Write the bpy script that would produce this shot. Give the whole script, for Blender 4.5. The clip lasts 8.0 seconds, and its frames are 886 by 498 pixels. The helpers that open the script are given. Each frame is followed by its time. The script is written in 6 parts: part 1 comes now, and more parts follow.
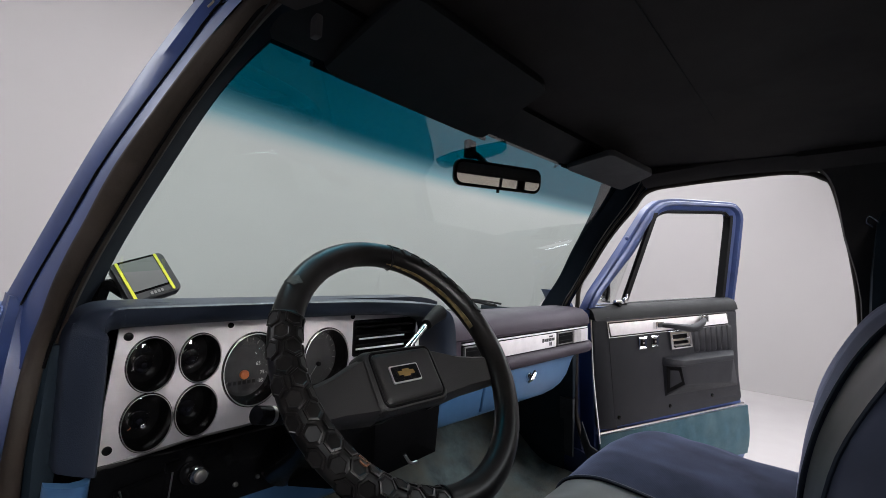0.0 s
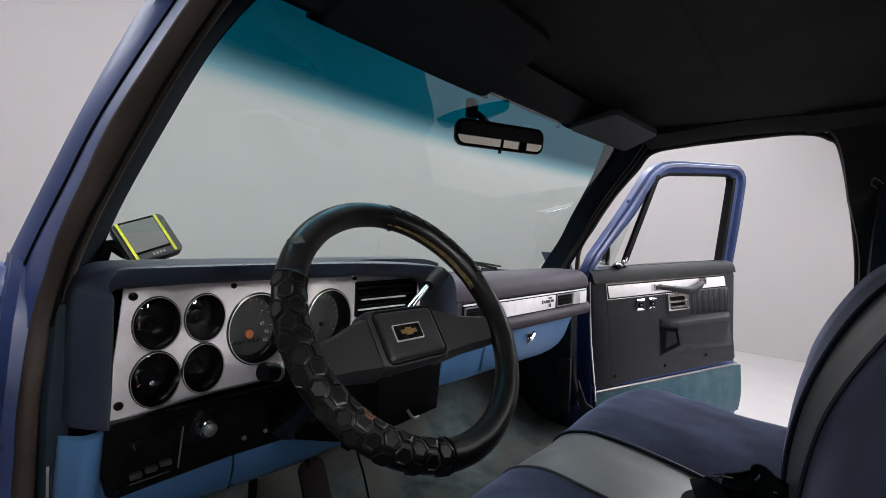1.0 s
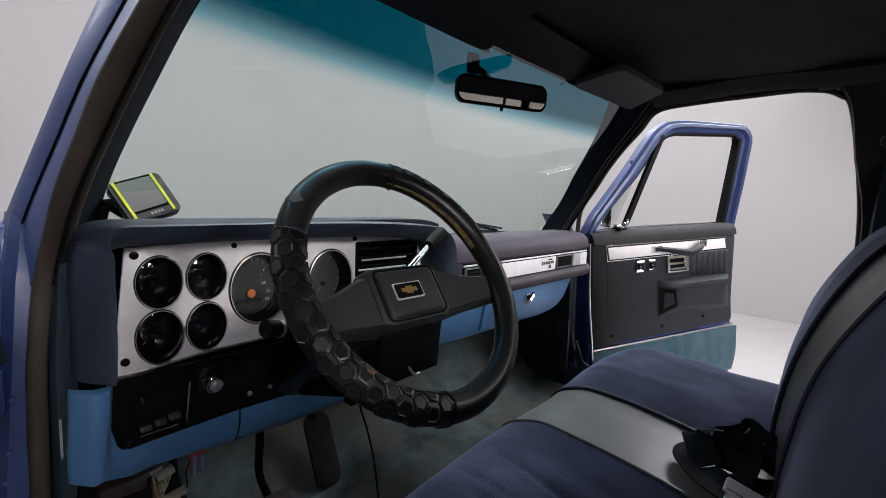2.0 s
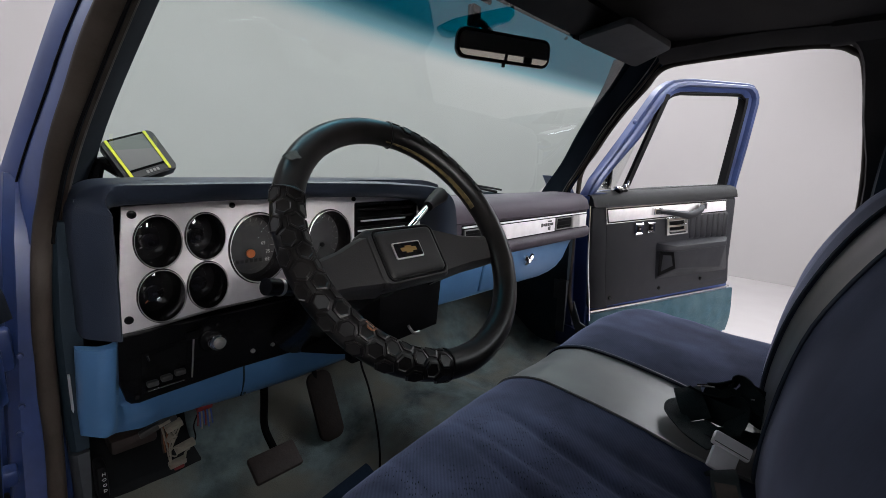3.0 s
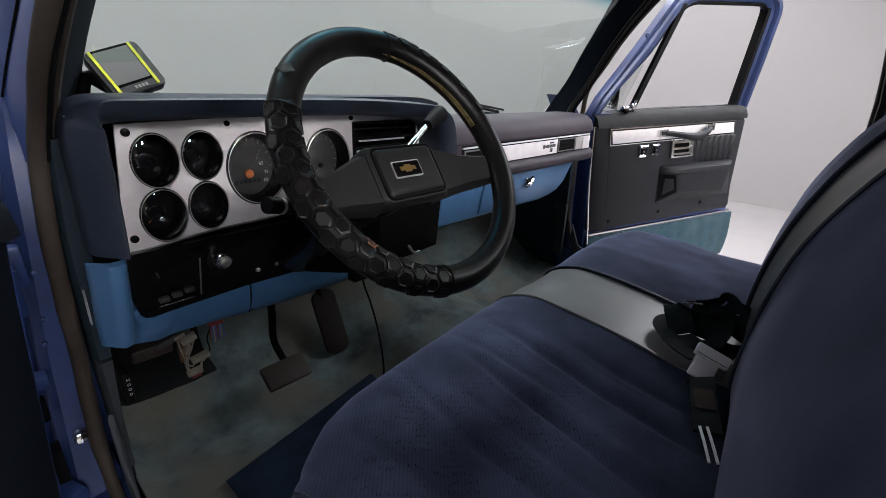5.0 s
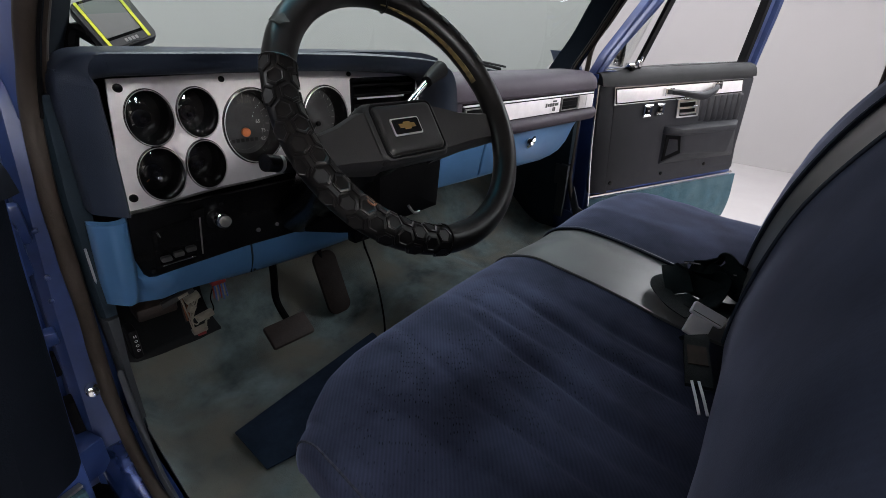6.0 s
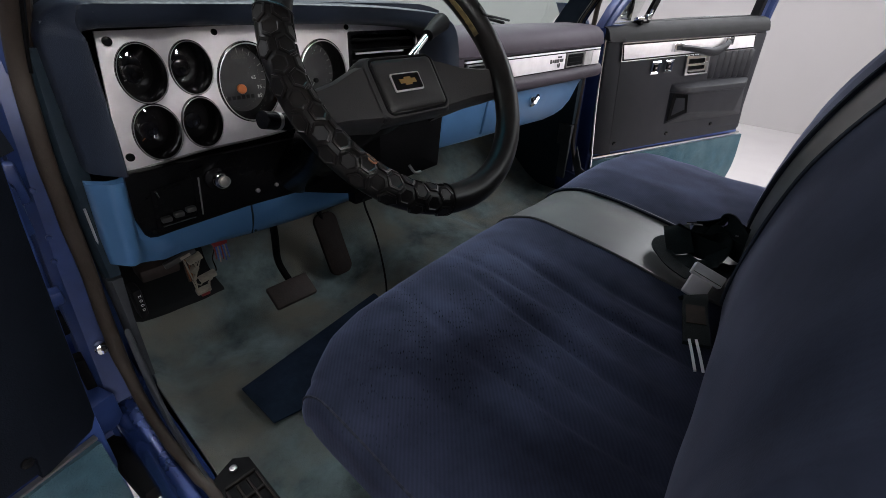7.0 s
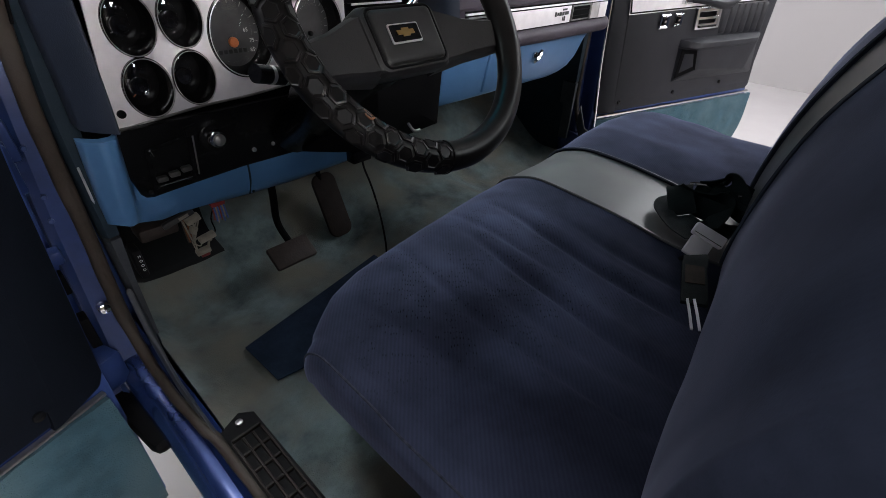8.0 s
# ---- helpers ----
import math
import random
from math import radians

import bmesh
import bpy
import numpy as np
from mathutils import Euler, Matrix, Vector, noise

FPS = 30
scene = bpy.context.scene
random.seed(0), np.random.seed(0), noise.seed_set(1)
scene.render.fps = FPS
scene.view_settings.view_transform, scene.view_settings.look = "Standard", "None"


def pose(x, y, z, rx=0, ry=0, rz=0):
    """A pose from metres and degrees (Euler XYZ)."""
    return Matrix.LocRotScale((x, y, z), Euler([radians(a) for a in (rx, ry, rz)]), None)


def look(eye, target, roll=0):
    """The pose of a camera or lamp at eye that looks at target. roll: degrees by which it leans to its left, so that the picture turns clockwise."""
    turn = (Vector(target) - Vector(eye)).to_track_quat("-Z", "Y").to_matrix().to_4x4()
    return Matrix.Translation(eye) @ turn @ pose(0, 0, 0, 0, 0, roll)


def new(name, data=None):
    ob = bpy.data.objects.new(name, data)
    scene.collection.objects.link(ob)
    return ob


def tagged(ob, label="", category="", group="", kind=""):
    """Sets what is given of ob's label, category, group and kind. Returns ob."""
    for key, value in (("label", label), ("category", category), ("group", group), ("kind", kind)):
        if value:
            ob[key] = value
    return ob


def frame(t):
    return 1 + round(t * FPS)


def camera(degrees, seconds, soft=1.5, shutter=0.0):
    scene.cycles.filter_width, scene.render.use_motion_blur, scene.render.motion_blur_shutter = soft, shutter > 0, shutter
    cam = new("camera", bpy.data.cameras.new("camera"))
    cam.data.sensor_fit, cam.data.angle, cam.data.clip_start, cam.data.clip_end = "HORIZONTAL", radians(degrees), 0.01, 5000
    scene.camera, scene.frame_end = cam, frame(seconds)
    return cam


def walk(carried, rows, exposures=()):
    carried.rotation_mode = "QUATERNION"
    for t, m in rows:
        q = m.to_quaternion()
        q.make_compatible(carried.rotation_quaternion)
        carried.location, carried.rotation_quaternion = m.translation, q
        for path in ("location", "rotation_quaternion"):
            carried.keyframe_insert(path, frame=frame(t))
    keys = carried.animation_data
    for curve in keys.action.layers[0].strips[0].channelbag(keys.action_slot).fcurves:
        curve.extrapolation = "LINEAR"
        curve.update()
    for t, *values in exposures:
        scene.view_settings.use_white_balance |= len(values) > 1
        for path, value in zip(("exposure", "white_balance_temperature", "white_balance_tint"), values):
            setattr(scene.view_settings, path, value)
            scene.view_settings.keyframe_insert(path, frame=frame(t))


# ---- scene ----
cam = camera(90.0, 8.0, soft=0.5)
PATH = [
    (0, (-0.88, -0.824, 1.367), (0.584, 0.535, 1.471), 2.1),
    (0.5, (-0.881, -0.821, 1.363), (0.587, 0.537, 1.388), 2.1),
    (1, (-0.881, -0.82, 1.361), (0.59, 0.534, 1.304), 2.1),
    (1.5, (-0.879, -0.819, 1.358), (0.59, 0.532, 1.218), 2.1),
    (3, (-0.878, -0.818, 1.349), (0.575, 0.501, 0.963), 2.3),
    (3.5, (-0.878, -0.82, 1.348), (0.564, 0.485, 0.88), 2.4),
    (4, (-0.879, -0.822, 1.346), (0.549, 0.466, 0.798), 2.4),
    (4.5, (-0.881, -0.823, 1.344), (0.531, 0.447, 0.715), 2.4),
    (6, (-0.885, -0.828, 1.337), (0.464, 0.373, 0.476), 2.6),
    (6.5, (-0.885, -0.828, 1.334), (0.436, 0.347, 0.4), 2.6),
    (7, (-0.886, -0.827, 1.332), (0.408, 0.318, 0.324), 2.7),
    (7.5, (-0.885, -0.828, 1.33), (0.377, 0.287, 0.251), 2.7),
    (8, (-0.884, -0.828, 1.325), (0.346, 0.254, 0.179), 2.8),
]
walk(cam, [(t, look(eye, target, roll)) for t, eye, target, roll in PATH])

# ---- light: a closed photo studio with ceiling panels ----
world = bpy.data.worlds.new("studio_world")
scene.world = world
world.use_nodes = True
world.node_tree.nodes["Background"].inputs[0].default_value = (0.8, 0.85, 0.9, 1)
world.node_tree.nodes["Background"].inputs[1].default_value = 0.05
scene.view_settings.exposure = 0.0
CEILING_ROWS = ((-1.2, 4.0, (1.6, 4.0)), (1.6, 22.0, (-0.8, 1.6, 4.0)))   # y, radiance and x of the ceiling panels
# eye, aim, radiance of the unseen lower panels added round the truck to light the cab
FILL_PANELS = [((-3.3, 2.4, 3.6), (-0.4, -0.2, 1.0), 8.0), ((-2.7, -5.2, 3.0), (-0.6, 0.0, 1.0), 6.5), ((-0.4, -5.7, 3.0), (-0.4, 0.0, 1.2), 46.0),
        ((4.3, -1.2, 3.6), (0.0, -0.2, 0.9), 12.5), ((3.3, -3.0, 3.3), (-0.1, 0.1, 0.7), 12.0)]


# ---- materials ----
def material(name, color, rough=0.5, metal=0.0, var=0.12, scale=8.0, bump=0.0, bump_scale=200.0,
             spec=0.5, second=None, second_scale=2.0, coat=0.0, sheen=0.0, rough_var=0.08):
    """A principled material with colour variation at two scales, uneven gloss and fine relief."""
    m = bpy.data.materials.new(name)
    m.use_nodes = True
    nt = m.node_tree
    b = nt.nodes["Principled BSDF"]
    tc = nt.nodes.new("ShaderNodeTexCoord")
    n1 = nt.nodes.new("ShaderNodeTexNoise")
    n1.inputs["Scale"].default_value, n1.inputs["Detail"].default_value = scale, 8
    n1.inputs["Roughness"].default_value = 0.65
    nt.links.new(tc.outputs["Object"], n1.inputs["Vector"])
    ramp = nt.nodes.new("ShaderNodeValToRGB")
    lo = [max(0, c * (1 - var)) for c in color]
    hi = [min(1, c * (1 + var)) for c in color]
    ramp.color_ramp.elements[0].position, ramp.color_ramp.elements[1].position = 0.3, 0.7
    ramp.color_ramp.elements[0].color, ramp.color_ramp.elements[1].color = (*lo, 1), (*hi, 1)
    nt.links.new(n1.outputs["Fac"], ramp.inputs["Fac"])
    out = ramp.outputs["Color"]
    if second:
        n2 = nt.nodes.new("ShaderNodeTexNoise")
        n2.inputs["Scale"].default_value, n2.inputs["Detail"].default_value = second_scale, 5
        nt.links.new(tc.outputs["Object"], n2.inputs["Vector"])
        r2 = nt.nodes.new("ShaderNodeValToRGB")
        r2.color_ramp.elements[0].position, r2.color_ramp.elements[1].position = 0.42, 0.66
        nt.links.new(n2.outputs["Fac"], r2.inputs["Fac"])
        mix = nt.nodes.new("ShaderNodeMixRGB")
        mix.inputs[2].default_value = (*second, 1)
        nt.links.new(r2.outputs["Color"], mix.inputs[0])
        nt.links.new(out, mix.inputs[1])
        out = mix.outputs["Color"]
    nt.links.new(out, b.inputs["Base Color"])
    mr = nt.nodes.new("ShaderNodeMapRange")
    mr.inputs["To Min"].default_value, mr.inputs["To Max"].default_value = max(0.02, rough - rough_var), min(1, rough + rough_var)
    n3 = nt.nodes.new("ShaderNodeTexNoise")
    n3.inputs["Scale"].default_value, n3.inputs["Detail"].default_value = scale * 2.3, 6
    nt.links.new(tc.outputs["Object"], n3.inputs["Vector"])
    nt.links.new(n3.outputs["Fac"], mr.inputs["Value"])
    nt.links.new(mr.outputs["Result"], b.inputs["Roughness"])
    b.inputs["Metallic"].default_value = metal
    b.inputs["Specular IOR Level"].default_value = spec
    b.inputs["Coat Weight"].default_value = coat
    b.inputs["Coat Roughness"].default_value = 0.08
    b.inputs["Sheen Weight"].default_value = sheen
    b.inputs["Sheen Roughness"].default_value = 0.4
    if bump:
        n4 = nt.nodes.new("ShaderNodeTexNoise")
        n4.inputs["Scale"].default_value, n4.inputs["Detail"].default_value = bump_scale, 4
        nt.links.new(tc.outputs["Object"], n4.inputs["Vector"])
        bp = nt.nodes.new("ShaderNodeBump")
        bp.inputs["Strength"].default_value, bp.inputs["Distance"].default_value = bump, 0.002
        nt.links.new(n4.outputs["Fac"], bp.inputs["Height"])
        nt.links.new(bp.outputs["Normal"], b.inputs["Normal"])
    return m


def glass_material(name, tint, gloss=0.06, band=None):
    """Thin glass: a tinted see-through sheet with a mirror gloss; band: colour, z of full tint, z of none."""
    m = bpy.data.materials.new(name)
    m.use_nodes = True
    nt = m.node_tree
    nt.nodes.clear()
    out = nt.nodes.new("ShaderNodeOutputMaterial")
    tr = nt.nodes.new("ShaderNodeBsdfTransparent")
    gl = nt.nodes.new("ShaderNodeBsdfGlossy")
    gl.inputs["Roughness"].default_value = 0.01
    fr = nt.nodes.new("ShaderNodeLayerWeight")
    pw = nt.nodes.new("ShaderNodeMath")
    pw.operation = "POWER"
    pw.inputs[1].default_value = 4.0
    ramp = nt.nodes.new("ShaderNodeMapRange")
    ramp.inputs["To Min"].default_value, ramp.inputs["To Max"].default_value = gloss, 0.7
    ms = nt.nodes.new("ShaderNodeMixShader")
    nt.links.new(fr.outputs["Facing"], pw.inputs[0])
    nt.links.new(pw.outputs["Value"], ramp.inputs["Value"])
    nt.links.new(ramp.outputs["Result"], ms.inputs["Fac"])
    nt.links.new(tr.outputs["BSDF"], ms.inputs[1])
    nt.links.new(gl.outputs["BSDF"], ms.inputs[2])
    nt.links.new(ms.outputs["Shader"], out.inputs["Surface"])
    tr.inputs["Color"].default_value = (*tint, 1)
    if band:
        colour, full, none = band
        tc = nt.nodes.new("ShaderNodeTexCoord")
        sep = nt.nodes.new("ShaderNodeSeparateXYZ")
        mr = nt.nodes.new("ShaderNodeMapRange")
        mr.interpolation_type = "SMOOTHSTEP"
        mr.inputs["From Min"].default_value, mr.inputs["From Max"].default_value = none, full
        mix = nt.nodes.new("ShaderNodeValToRGB")
        mix.color_ramp.elements[0].color, mix.color_ramp.elements[1].color = (*tint, 1), (*colour, 1)
        halfway = mix.color_ramp.elements.new(0.45)
        halfway.color = (0.24, 0.52, 0.58, 1)
        nt.links.new(tc.outputs["Object"], sep.inputs["Vector"])
        nt.links.new(sep.outputs["Z"], mr.inputs["Value"])
        nt.links.new(mr.outputs["Result"], mix.inputs["Fac"])
        nt.links.new(mix.outputs["Color"], tr.inputs["Color"])
    return m


def emission_material(name, color, strength):
    m = bpy.data.materials.new(name)
    m.use_nodes = True
    nt = m.node_tree
    nt.nodes.clear()
    out = nt.nodes.new("ShaderNodeOutputMaterial")
    em = nt.nodes.new("ShaderNodeEmission")
    em.inputs["Color"].default_value, em.inputs["Strength"].default_value = (*color, 1), strength
    nt.links.new(em.outputs["Emission"], out.inputs["Surface"])
    return m


M_WALL = material("studio_wall_paint", (0.272, 0.259, 0.260), 0.9, var=0.02, scale=0.8, bump=0.05, bump_scale=60)
M_DARKWALL = material("dark_unseen_wall_paint", (0.07, 0.068, 0.07), 0.9, var=0.05, scale=0.8, bump=0.05, bump_scale=60)
M_BEIGEWALL = material("beige_studio_wall_paint", (0.36, 0.31, 0.26), 0.9, var=0.05, scale=0.8, bump=0.05, bump_scale=60)
M_GROUND = material("studio_floor_paint", (0.255, 0.242, 0.240), 0.5, var=0.03, scale=1.5, bump=0.03, bump_scale=40)
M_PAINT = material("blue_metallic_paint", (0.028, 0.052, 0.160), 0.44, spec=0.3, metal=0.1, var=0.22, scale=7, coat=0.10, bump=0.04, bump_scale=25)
# darker copy of the body blue: shade is put into its colour
M_PAINT_SHADED = material("shaded_blue_paint", (0.013, 0.027, 0.092), 0.42, spec=0.35, metal=0.1, var=0.3, scale=9, coat=0.1, bump=0.08, bump_scale=50)
M_ROCKER = material("glossy_blue_sill_paint", (0.018, 0.037, 0.125), 0.24, spec=0.5, metal=0.6, var=0.2, scale=9, coat=0.3, bump=0.012, bump_scale=50)
M_PADFADE = material("faded_plum_grey_vinyl", (0.035, 0.0270, 0.0375), 0.55, var=0.18, scale=7, bump=0.25, bump_scale=650, spec=0.2)
M_PAD = material("navy_padded_vinyl", (0.0180, 0.0240, 0.0375), 0.42, var=0.18, scale=7, bump=0.25, bump_scale=650, spec=0.24)
M_LOWER = material("light_blue_painted_steel", (0.058, 0.145, 0.29), 0.36, var=0.10, scale=6, bump=0.06, bump_scale=300)
M_BLACK = material("black_plastic", (0.0045, 0.0045, 0.005), 0.22, var=0.3, scale=12, bump=0.06, bump_scale=500, spec=0.12)
M_CUP = material("gloss_black_gauge_cup", (0.0045, 0.0042, 0.0045), 0.16, var=0.3, scale=12, spec=0.35)
M_MATTE = material("matt_black_plastic", (0.0035, 0.0035, 0.004), 0.6, var=0.3, scale=14, bump=0.2, bump_scale=700, spec=0.07)
# near-black for gaps, hollows and black metal parts
M_VOID = material("near_black_surface", (0.003, 0.003, 0.0035), 0.8, var=0.3, scale=10, spec=0.05)
M_SILVER = material("brushed_aluminium", (0.78, 0.745, 0.76), 0.42, metal=0.4, var=0.07, scale=30, bump=0.05, bump_scale=900)
M_CHROME = material("chrome", (0.75, 0.75, 0.76), 0.12, metal=1.0, var=0.05, scale=20, rough_var=0.05)
M_SATIN = material("satin_steel", (0.62, 0.60, 0.60), 0.34, metal=0.75, var=0.12, scale=40)
M_DARKCHROME = material("dull_steel", (0.35, 0.34, 0.33), 0.35, metal=0.9, var=0.2, scale=30)
M_RUBBER = material("brown_black_rubber_seal", (0.026, 0.020, 0.016), 0.62, var=0.35, scale=12, bump=0.2, bump_scale=300, second=(0.04, 0.033, 0.028), second_scale=9, spec=0.2)
M_TRIM = material("slate_blue_plastic_trim", (0.012, 0.020, 0.028), 0.62, var=0.2, scale=10, bump=0.15, bump_scale=500, spec=0.10)
M_TRIMEDGE = material("worn_pale_trim_edge", (0.07, 0.068, 0.066), 0.6, var=0.4, scale=25)
M_KICK = material("scuffed_slate_plastic", (0.034, 0.038, 0.044), 0.6, var=0.3, scale=14, bump=0.2, bump_scale=300, spec=0.2)
M_PILLARTRIM = material("dark_navy_plastic_trim", (0.0085, 0.0125, 0.018), 0.95, var=0.2, scale=10, bump=0.15, bump_scale=500, spec=0.06)
M_HEADLINER = material("black_headliner_cloth", (0.036, 0.034, 0.035), 0.95, var=0.25, scale=5, bump=0.3, bump_scale=900, spec=0.1, second=(0.044, 0.040, 0.039), second_scale=2.2)
M_VISOR = material("black_visor_vinyl", (0.006, 0.007, 0.008), 0.7, var=0.2, scale=9, bump=0.2, bump_scale=500, spec=0.2)
M_VISOR_GREY = material("grey_visor_vinyl", (0.05, 0.05, 0.053), 0.7, var=0.15, scale=9, bump=0.2, bump_scale=500, spec=0.3)
M_STRIPE = material("grey_seat_vinyl", (0.052, 0.056, 0.056), 0.40, var=0.14, scale=6, bump=0.0, bump_scale=14, spec=0.32, second=(0.074, 0.078, 0.078), second_scale=5, rough_var=0.02)
M_CARPET = material("faded_blue_carpet", (0.108, 0.142, 0.144), 0.95, var=0.65, scale=8, bump=0.8, bump_scale=420, spec=0.1,
                    second=(0.155, 0.152, 0.128), second_scale=6.5, sheen=0.15)
M_DOORCARPET = material("teal_door_carpet", (0.026, 0.060, 0.080), 0.95, var=0.35, scale=14, bump=0.9, bump_scale=350, spec=0.1, second=(0.046, 0.082, 0.098), second_scale=9, sheen=0.15)
M_MAT = material("navy_floor_mat", (0.015, 0.026, 0.046), 0.95, var=0.35, scale=16, bump=0.5, bump_scale=500, spec=0.1)
M_SILLVINYL = material("charcoal_sill_vinyl", (0.0080, 0.0082, 0.0092), 0.6, var=0.15, scale=8, bump=0.25, bump_scale=500, spec=0.2)
# near-black copy of the door vinyl, for the driver's door in shade
M_DOORSHADED = material("shaded_door_vinyl", (0.0035, 0.0050, 0.0085), 0.6, var=0.2, scale=8, bump=0.25, bump_scale=500, spec=0.08)
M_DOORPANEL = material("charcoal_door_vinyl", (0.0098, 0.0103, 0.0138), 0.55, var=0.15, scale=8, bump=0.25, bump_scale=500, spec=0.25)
M_LEATHER = material("worn_black_rim_cover", (0.0042, 0.0039, 0.0038), 0.34, var=0.35, scale=18, bump=0.05, bump_scale=260, second=(0.0085, 0.0075, 0.007), second_scale=14, spec=0.22, rough_var=0.03)
M_HUB = material("charcoal_hub_plastic", (0.0105, 0.0099, 0.0102), 0.48, var=0.2, scale=14, bump=0.2, bump_scale=500, spec=0.28)
M_GOLD = material("gold_emblem", (0.26, 0.165, 0.06), 0.35, metal=0.7, var=0.15, scale=40)
M_WHITE = material("white_print", (0.6, 0.6, 0.58), 0.6, var=0.05, scale=30)
M_ORANGE = material("orange_needle", (0.55, 0.16, 0.05), 0.5, var=0.08, scale=40)
M_YELLOW = material("yellow_rubber_stripe", (0.62, 0.60, 0.03), 0.5, var=0.08, scale=40)
M_SCREEN = material("unlit_screen", (0.15, 0.155, 0.15), 0.3, var=0.08, scale=10)
M_DEVICE = material("dark_device_case", (0.035, 0.036, 0.038), 0.4, var=0.15, scale=20)
M_PEDAL = material("worn_brown_rubber_pedal", (0.023, 0.0145, 0.0122), 0.7, var=0.35, scale=24, bump=0.4, bump_scale=200)
M_BELT = material("dark_green_belt_webbing", (0.0048, 0.0088, 0.0098), 0.8, var=0.3, scale=30, bump=0.5, bump_scale=900, spec=0.12)
M_CONNECTOR = material("off_white_connector", (0.24, 0.215, 0.175), 0.5, var=0.25, scale=40)
M_RED = material("red_wire", (0.16, 0.012, 0.012), 0.5, var=0.2, scale=40)
M_BLUEWIRE = material("blue_wire", (0.04, 0.09, 0.3), 0.5, var=0.2, scale=40)
M_GREYPLASTIC = material("grey_switch_plastic", (0.03, 0.03, 0.03), 0.45, var=0.15, scale=40)
M_SILL = material("brown_black_sill_plate", (0.0105, 0.0078, 0.0060), 0.6, var=0.4, scale=18, bump=0.2, bump_scale=300, spec=0.2)
M_LABEL = material("faded_brown_label", (0.022, 0.015, 0.011), 0.7, var=0.4, scale=60, spec=0.1)
M_BUCKLE = material("bright_buckle_steel", (0.88, 0.87, 0.89), 0.30, metal=0.35, var=0.03, scale=40, rough_var=0.02)
M_MIRROR = material("mirror_silver", (0.85, 0.85, 0.85), 0.02, metal=1.0, var=0.0, rough_var=0.0)
M_DIAL = material("dial_black", (0.003, 0.003, 0.0035), 0.5, var=0.2, scale=30, spec=0.1)
M_SPEEDO = material("speedometer_grey", (0.052, 0.052, 0.053), 0.5, var=0.25, scale=16, spec=0.2)
M_WSGLASS = glass_material("windshield_glass", (0.775, 0.885, 0.835), band=((0.0, 0.105, 0.155), 1.622, 1.562))
M_GLASS = glass_material("clear_glass", (0.93, 0.95, 0.94))
M_LENS = glass_material("gauge_lens", (0.85, 0.85, 0.85), gloss=0.075)
M_MARK = material("grey_dial_print", (0.22, 0.22, 0.21), 0.6, var=0.1, scale=30)


